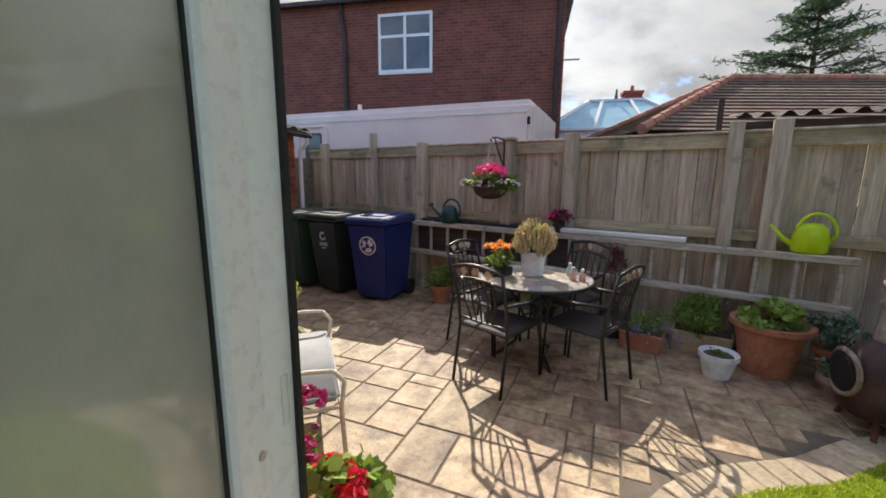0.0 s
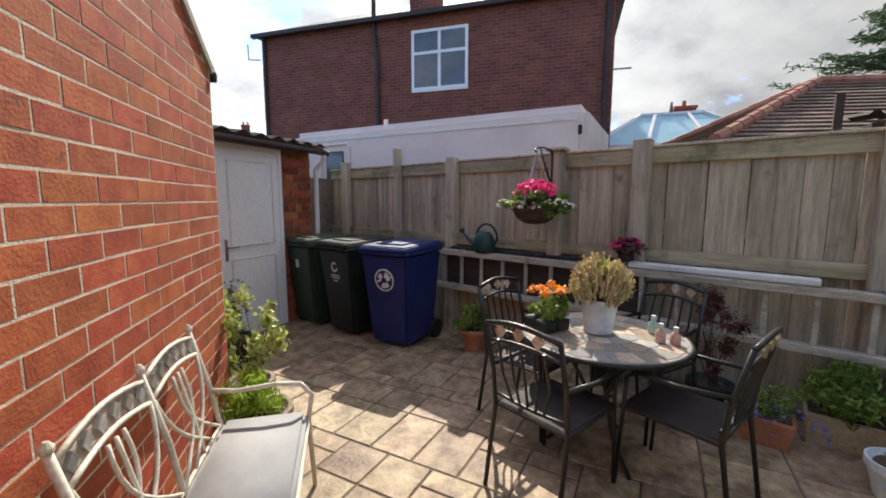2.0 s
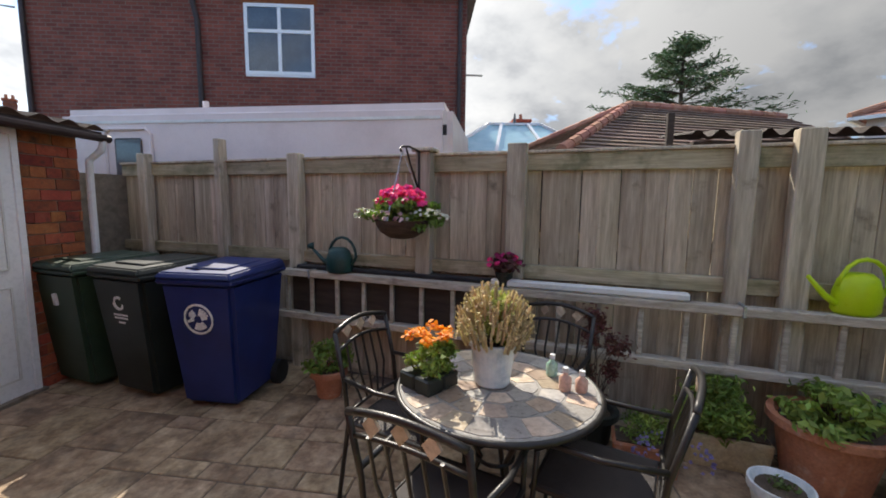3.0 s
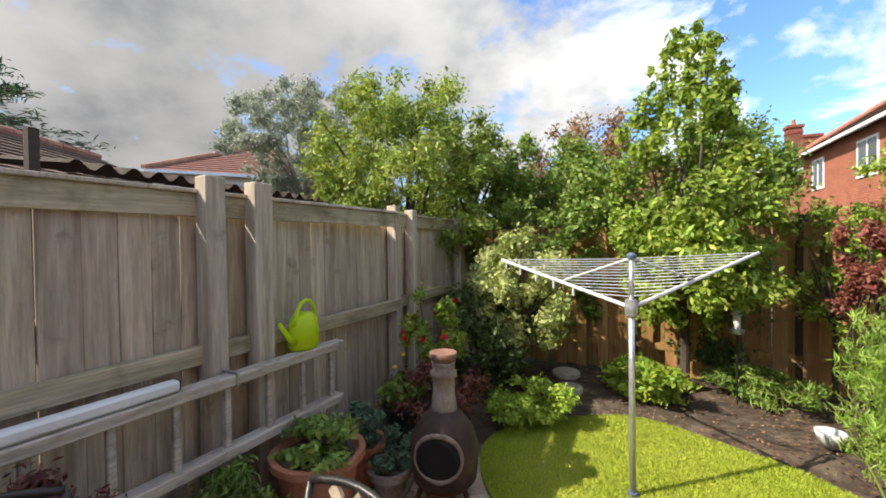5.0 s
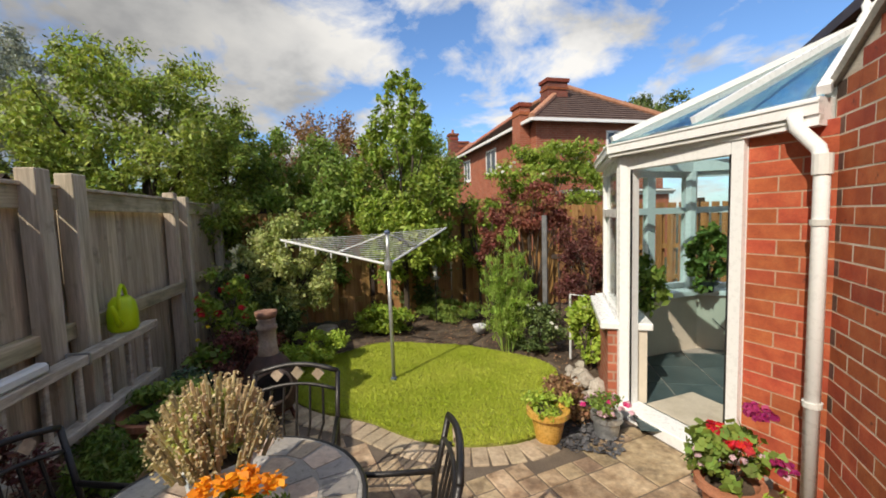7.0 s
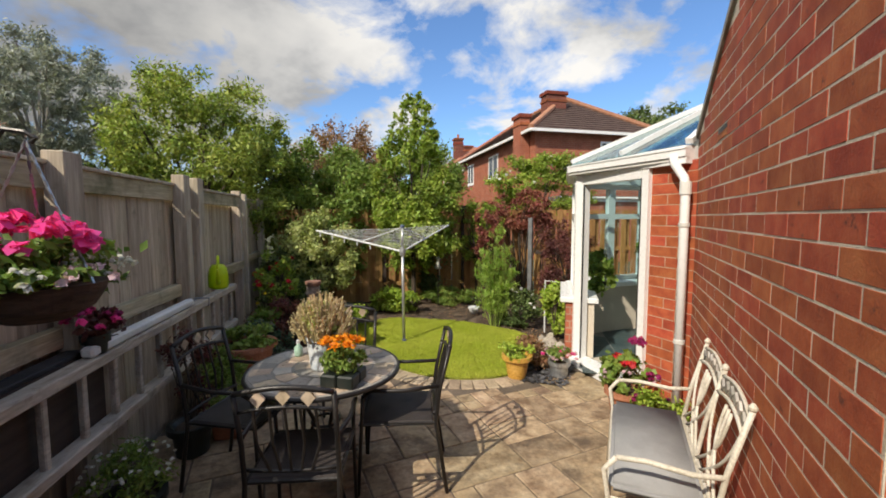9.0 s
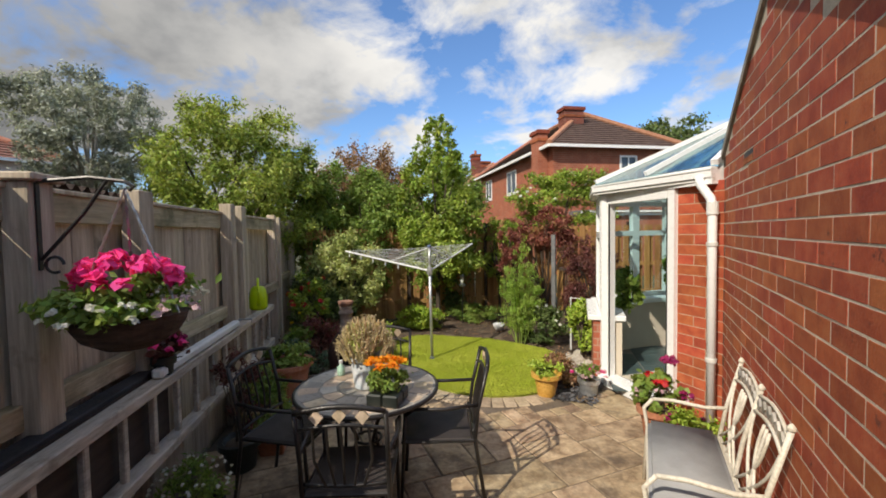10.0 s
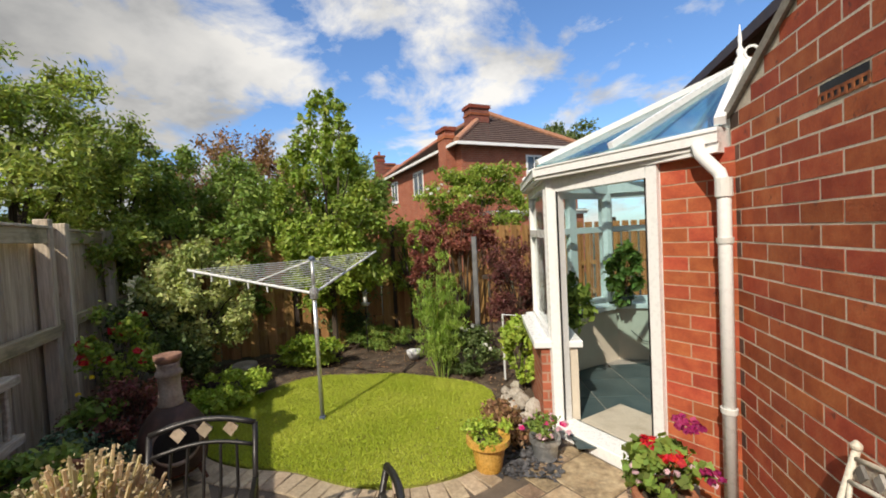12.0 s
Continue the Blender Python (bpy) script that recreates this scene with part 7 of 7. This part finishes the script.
def hip_house(name, label, x, y, turn, w, d, eave_z, ridge_z, wall, roof_m, inset, windows=(), chimneys=()):
    h = thing(name, label, "house", x, y, 0.0, turn)
    part("wall", new_box(0, w, 0, d, -0.1, eave_z), M[wall], h)
    o = 0.35
    E = [(-o, -o, eave_z), (w + o, -o, eave_z), (w + o, d + o, eave_z), (-o, d + o, eave_z)]
    if w >= d:
        r0, r1 = (inset, d / 2, ridge_z), (w - inset, d / 2, ridge_z)
        quads = ((E[0], E[1], r1, r0), (E[2], E[3], r0, r1), (E[3], E[0], r0, r0), (E[1], E[2], r1, r1))
    else:
        r0, r1 = (w / 2, inset, ridge_z), (w / 2, d - inset, ridge_z)
        quads = ((E[0], E[1], r0, r0), (E[1], E[2], r1, r0), (E[2], E[3], r1, r1), (E[3], E[0], r0, r1))
    for q in quads:
        tiled(h, *q, 16, M[roof_m], 0.04)
    hips = [(E[0], r0), (E[1], r1 if w >= d else r0), (E[2], r1), (E[3], r0 if w >= d else r1), (r0, r1)]
    for p, q in hips:
        part("ridge", new_tube([(p[0], p[1], p[2] + 0.06), (q[0], q[1], q[2] + 0.06)], 0.12, 8), M["ridge_tile"], h)
    bm = bmesh.new()
    for a, b in zip(E, E[1:] + E[:1]):
        bar(bm, (a[0], a[1], eave_z - 0.03), (b[0], b[1], eave_z - 0.03), 0.10, 0.11)
    part("fascia", bm, M["upvc"], h, "white fascia and gutter")
    for side, u, z0, ww, hh in windows:
        if side == "front":
            m = pose(u, -0.01, z0)
        else:
            m = pose(w + 0.01, u, z0, 0, 0, 90)
        if side == "left":
            m = pose(-0.01, u, z0, 0, 0, -90)
        wo = part("window", moved(new_box(0, ww, -0.03, 0.02, -0.06, 0.0), m), M["upvc"], h)
        bm = bmesh.new()
        for x0, x1, a, b in ((0, 0.08, 0, hh), (ww - 0.08, ww, 0, hh), (0.08, ww - 0.08, hh - 0.08, hh), (0.08, ww - 0.08, 0, 0.08), (ww / 2 - 0.03, ww / 2 + 0.03, 0.08, hh - 0.08)):
            box(bm, x0, x1, -0.02, 0.03, a, b)
        part("window_frame", moved(bm, m), M["upvc"], wo)
        for x0, x1 in ((0.08, ww / 2 - 0.03), (ww / 2 + 0.03, ww - 0.08)):
            part("pane", moved(new_box(x0, x1, -0.004, 0.01, 0.08, hh - 0.08), m), M["window_dark"], wo)
    for cx, cy, cw, cd, z0, z1, pots in chimneys:
        c = part("chimney", new_box(cx, cx + cw, cy, cy + cd, z0, z1), M["house_brick"] if z0 > 1 else M[wall], h)
        part("chimney_band", new_box(cx - 0.03, cx + cw + 0.03, cy - 0.03, cy + cd + 0.03, z1 - 0.3, z1 - 0.2), M["brick_dark"], c)
        part("chimney_cap", new_box(cx - 0.06, cx + cw + 0.06, cy - 0.06, cy + cd + 0.06, z1, z1 + 0.14), M["brick_dark"], c)
        for i in range(pots):
            part("chimney_pot", lathe([(0.1, z1 + 0.14), (0.085, z1 + 0.45)], 10, None, cx + cw * (i + 0.5) / pots, cy + cd / 2), M["terracotta"], c)
    return h


hip_house("far_house", "red brick semi-detached house with hipped roof and tall chimneys", 3.4, -9.9, 217.6, 5.5, 9.8, 5.0, 7.1, "far_brick", "roof_far", 2.75, windows=(("left", 5.2, 3.55, 1.3, 1.15), ("left", 8.8, 3.55, 1.1, 1.15), ("front", 2.9, 3.5, 0.8, 1.2)), chimneys=((1.35, 1.6, 0.9, 0.6, 5.6, 6.95, 0), (-0.42, 0.45, 0.4, 0.7, 0.0, 5.6, 0)))
hip_house("far_house", "red brick house farther along the road", 11.5, -20.6, 217.6, 5.5, 9.0, 5.0, 7.0, "far_brick", "roof_far", 2.7, windows=(("left", 2.0, 3.6, 1.2, 1.1),), chimneys=((0.6, 0.9, 0.6, 0.6, 5.3, 7.3, 1), (1.8, 3.2, 0.9, 0.6, 5.5, 7.2, 0)))
hip_house("far_house", "low house with a red tiled hipped roof", 19.5, 6.5, -90, 7.5, 8.0, 4.4, 6.4, "caravan", "roof_red", 3.6, chimneys=((3.2, 4.5, 0.9, 0.6, 5.8, 6.9, 1),))
hip_house("far_house", "distant pale house beyond the outhouse", -9.0, 42.0, 10, 7.0, 7.0, 4.6, 7.0, "caravan", "slate_roof", 3.4, chimneys=((1.0, 3.0, 0.7, 0.6, 5.5, 8.3, 2), (5.5, 3.0, 0.7, 0.6, 5.5, 7.8, 2)))
bc = thing("neighbour_conservatory", "neighbour's conservatory with a pale blue glass roof", "conservatory", 9.6, 12.4, 0.0, -35)
part("wall", new_box(-2.0, 2.0, -1.4, 1.4, -0.1, 2.9), M["upvc"], bc)
bm = bmesh.new()
v = [bm.verts.new(c) for c in ((-2.1, -1.5, 2.9), (2.1, -1.5, 2.9), (2.1, 1.5, 2.9), (-2.1, 1.5, 2.9), (-0.8, 0, 3.9), (0.8, 0, 3.9))]
for f in ((0, 1, 5, 4), (1, 2, 5), (2, 3, 4, 5), (3, 0, 4)):
    bm.faces.new([v[i] for i in f])
part("roof_glazing", bm, material("pale_blue_glazing", ((0.30, 0.50, 0.56), (0.36, 0.58, 0.64), (0.42, 0.62, 0.68)), 2, 0.15, bump=0, fine=0.05), bc)
for p, q in (((-2.1, -1.5, 2.92), (-0.8, 0, 3.93)), ((2.1, -1.5, 2.92), (0.8, 0, 3.93)), ((-0.8, 0, 3.93), (0.8, 0, 3.93)), ((-0.7, -1.5, 2.92), (-0.4, 0, 3.93)), ((0.7, -1.5, 2.92), (0.4, 0, 3.93)), ((-2.1, -1.5, 2.9), (2.1, -1.5, 2.9))):
    bm = bmesh.new()
    bar(bm, p, q, 0.09, 0.07)
    part("glazing_bar", bm, M["upvc"], bc)
part("finial", moved(lathe([(0.06, 0), (0.02, 0.3)], 8), pose(0, 0, 3.95)), M["lead"], bc)
hip_house("far_house", "brick bungalow with a red roof beyond the conservatory", 11.5, 19.0, -30, 9.0, 7.0, 3.4, 5.0, "far_brick", "roof_red", 3.4, chimneys=((4.0, 3.0, 0.9, 0.7, 4.2, 5.9, 1),))
gb_ = thing("garden_building", "low brick building with a flat roof and white fascia", "outbuilding", 2.2, -8.75, 0.0, 217.6)
part("wall", new_box(0.1, 4.1, 0.1, 0.9, -0.1, 2.2), M["far_brick"], gb_)
part("fascia", new_box(0.0, 4.2, 0.0, 0.05, 2.2, 2.36), M["upvc"], gb_, "white fascia board")
part("roof", new_box(0.0, 4.2, 0.05, 0.95, 2.2, 2.4, bevel=0.01), M["lead"], gb_, "grey flat felt roof")
part("gutter", new_tube([(0.0, -0.05, 2.33), (4.2, -0.05, 2.32)], 0.045, 10), M["upvc_dirty"], gb_)
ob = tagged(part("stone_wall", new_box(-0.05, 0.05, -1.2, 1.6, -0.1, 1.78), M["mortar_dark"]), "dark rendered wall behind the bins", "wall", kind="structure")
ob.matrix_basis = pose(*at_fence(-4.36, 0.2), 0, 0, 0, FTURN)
tagged(part("wall_end", new_box(-3.6, -0.65, 9.2, 9.35, -0.1, 2.0), M["house_brick"]), "brick wall closing the yard", "wall", kind="structure")
tagged(part("wall_yard", new_box(-3.35, -3.2, 4.9, 9.2, -0.1, 2.2), M["house_brick"]), "brick wall of the side yard", "wall", kind="structure")

# ---- paving, edging setts and bricks, piece by piece ----
PAT, CELL = 48.0, 0.145
pc, ps = math.cos(radians(PAT)), math.sin(radians(PAT))
slab_meshes = {}


def slab_mesh(w, h):
    if (w, h) not in slab_meshes:
        g = 0.005
        slab_meshes[w, h] = mesh_of("slab", new_box(g, w * CELL - g, g, h * CELL - g, -0.02, 0.007, bevel=0.005), M["paving"])
    return slab_meshes[w, h]


EDGE = lawn_outline(64, 0.232)
taken = set()
r = random.Random(12)
sizes = [(3, 2), (2, 3), (3, 3), (4, 3), (3, 2), (2, 2), (4, 2), (2, 1), (1, 2), (1, 1)]


def free(i, j):
    return (i, j) not in taken


for j in range(-40, 60):
    for i in range(-60, 60):
        if not free(i, j):
            continue
        order = sizes[:6]
        r.shuffle(order)
        for w, h in order + sizes[6:]:
            cells = [(i + a, j + b) for a in range(w) for b in range(h)]
            if all(free(*c) for c in cells):
                break
        for c in cells:
            taken.add(c)
        pieces = [(i, j, w, h)]
        while pieces:
            pi, pj, pw, ph = pieces.pop()
            ox, oy = pi * CELL + 0.03, pj * CELL
            corners = [((ox + a * pw * CELL) * pc - (oy + b * ph * CELL) * ps, (ox + a * pw * CELL) * ps + (oy + b * ph * CELL) * pc) for a in (0.06, 0.94) for b in (0.06, 0.94)]
            if min(c[0] for c in corners) < -1.6:
                continue
            bad = [not inside(PATIO, *c) or inside(EDGE, *c) or (c[0] < WX + 0.01 and 2.4 < c[1] < WY1) for c in corners]
            if any(bad):
                if pw * ph > 1 and not all(bad):
                    pieces += [(pi + a, pj + b, 1, 1) for a in range(pw) for b in range(ph)]
                continue
            ob = part("slab", slab_mesh(pw, ph), None, patio)
            ob.matrix_basis = pose(ox * pc - oy * ps, ox * ps + oy * pc, r.uniform(-0.002, 0.001), 0, 0, PAT)

sett = mesh_of("edging_sett", new_box(-0.056, 0.056, -0.105, 0.105, -0.02, 0.012, bevel=0.006), M["edging"])
line = lawn_outline(96, 0.125)
walked = 0.0
for a, b in zip(line, line[1:] + line[:1]):
    d = Vector(b) - Vector(a)
    mid = (Vector(a) + Vector(b)) / 2
    ang = math.atan2(mid.y - LAWN_Y, mid.x - LAWN_X)
    if not 0.55 < ang < 2.62:
        continue
    walked += d.length
    while walked > 0.12:
        walked -= 0.12
        ob = part("edging_sett", sett, None, patio)
        ob.matrix_basis = pose(b[0] - d.normalized().x * walked, b[1] - d.normalized().y * walked, 0.0, 0, 0, math.degrees(math.atan2(d.y, d.x)))

end_wall = new("wall_extension_end")
end_wall.matrix_basis = pose(WX, WY1 + 0.001, 0, 0, 0, 180)
tagged(end_wall, "red brick return of the extension wall", "wall", kind="structure")
closer_me = brick_mesh("brick", BRICK / 2, M["brick_burnt"])
lay(end_wall, 0.47, 25, start=3, head_every=0, z0=-0.039)
lay(ext, WY1 - WY0, 34, lambda x: verge(WY0 + x), head_every=0, z0=-0.039, first=-0.026, closer=closer_me, skip=lambda x, z: VENT[0] - 0.06 < x < VENT[1] + 0.06 and VENT[2] - 0.03 < z < VENT[3] + 0.03)
part("mortar_backing", new_box(0, PIER_L, 0.0002, 0.2, -0.05, 2.06), M["mortar_sandy"], pier)
long_p, short_p = brick_mesh("brick", PIER_L * 0.63, M["brick"]), brick_mesh("brick", PIER_L * 0.37, M["brick"])
for row in range(24):
    first, second = (long_p, short_p) if row % 2 else (short_p, long_p)
    ob = part("brick", first, None, pier)
    ob.matrix_basis = pose(0.0, -0.0016, row * COURSE - 0.039)
    ob = part("brick", second, None, pier)
    ob.matrix_basis = pose(PIER_L * (0.63 if row % 2 else 0.37), -0.0016, row * COURSE - 0.039)


for start, length, seed in ((SW0, -0.02 - SW0, 5), (0.87, SW1 - 0.87, 6)):
    front = new("shed_brickwork")
    front.parent = shed
    front.matrix_basis = pose(start, 0, 0)
    lay(front, length, 23, meshes=(full_d, half_d), start=seed)
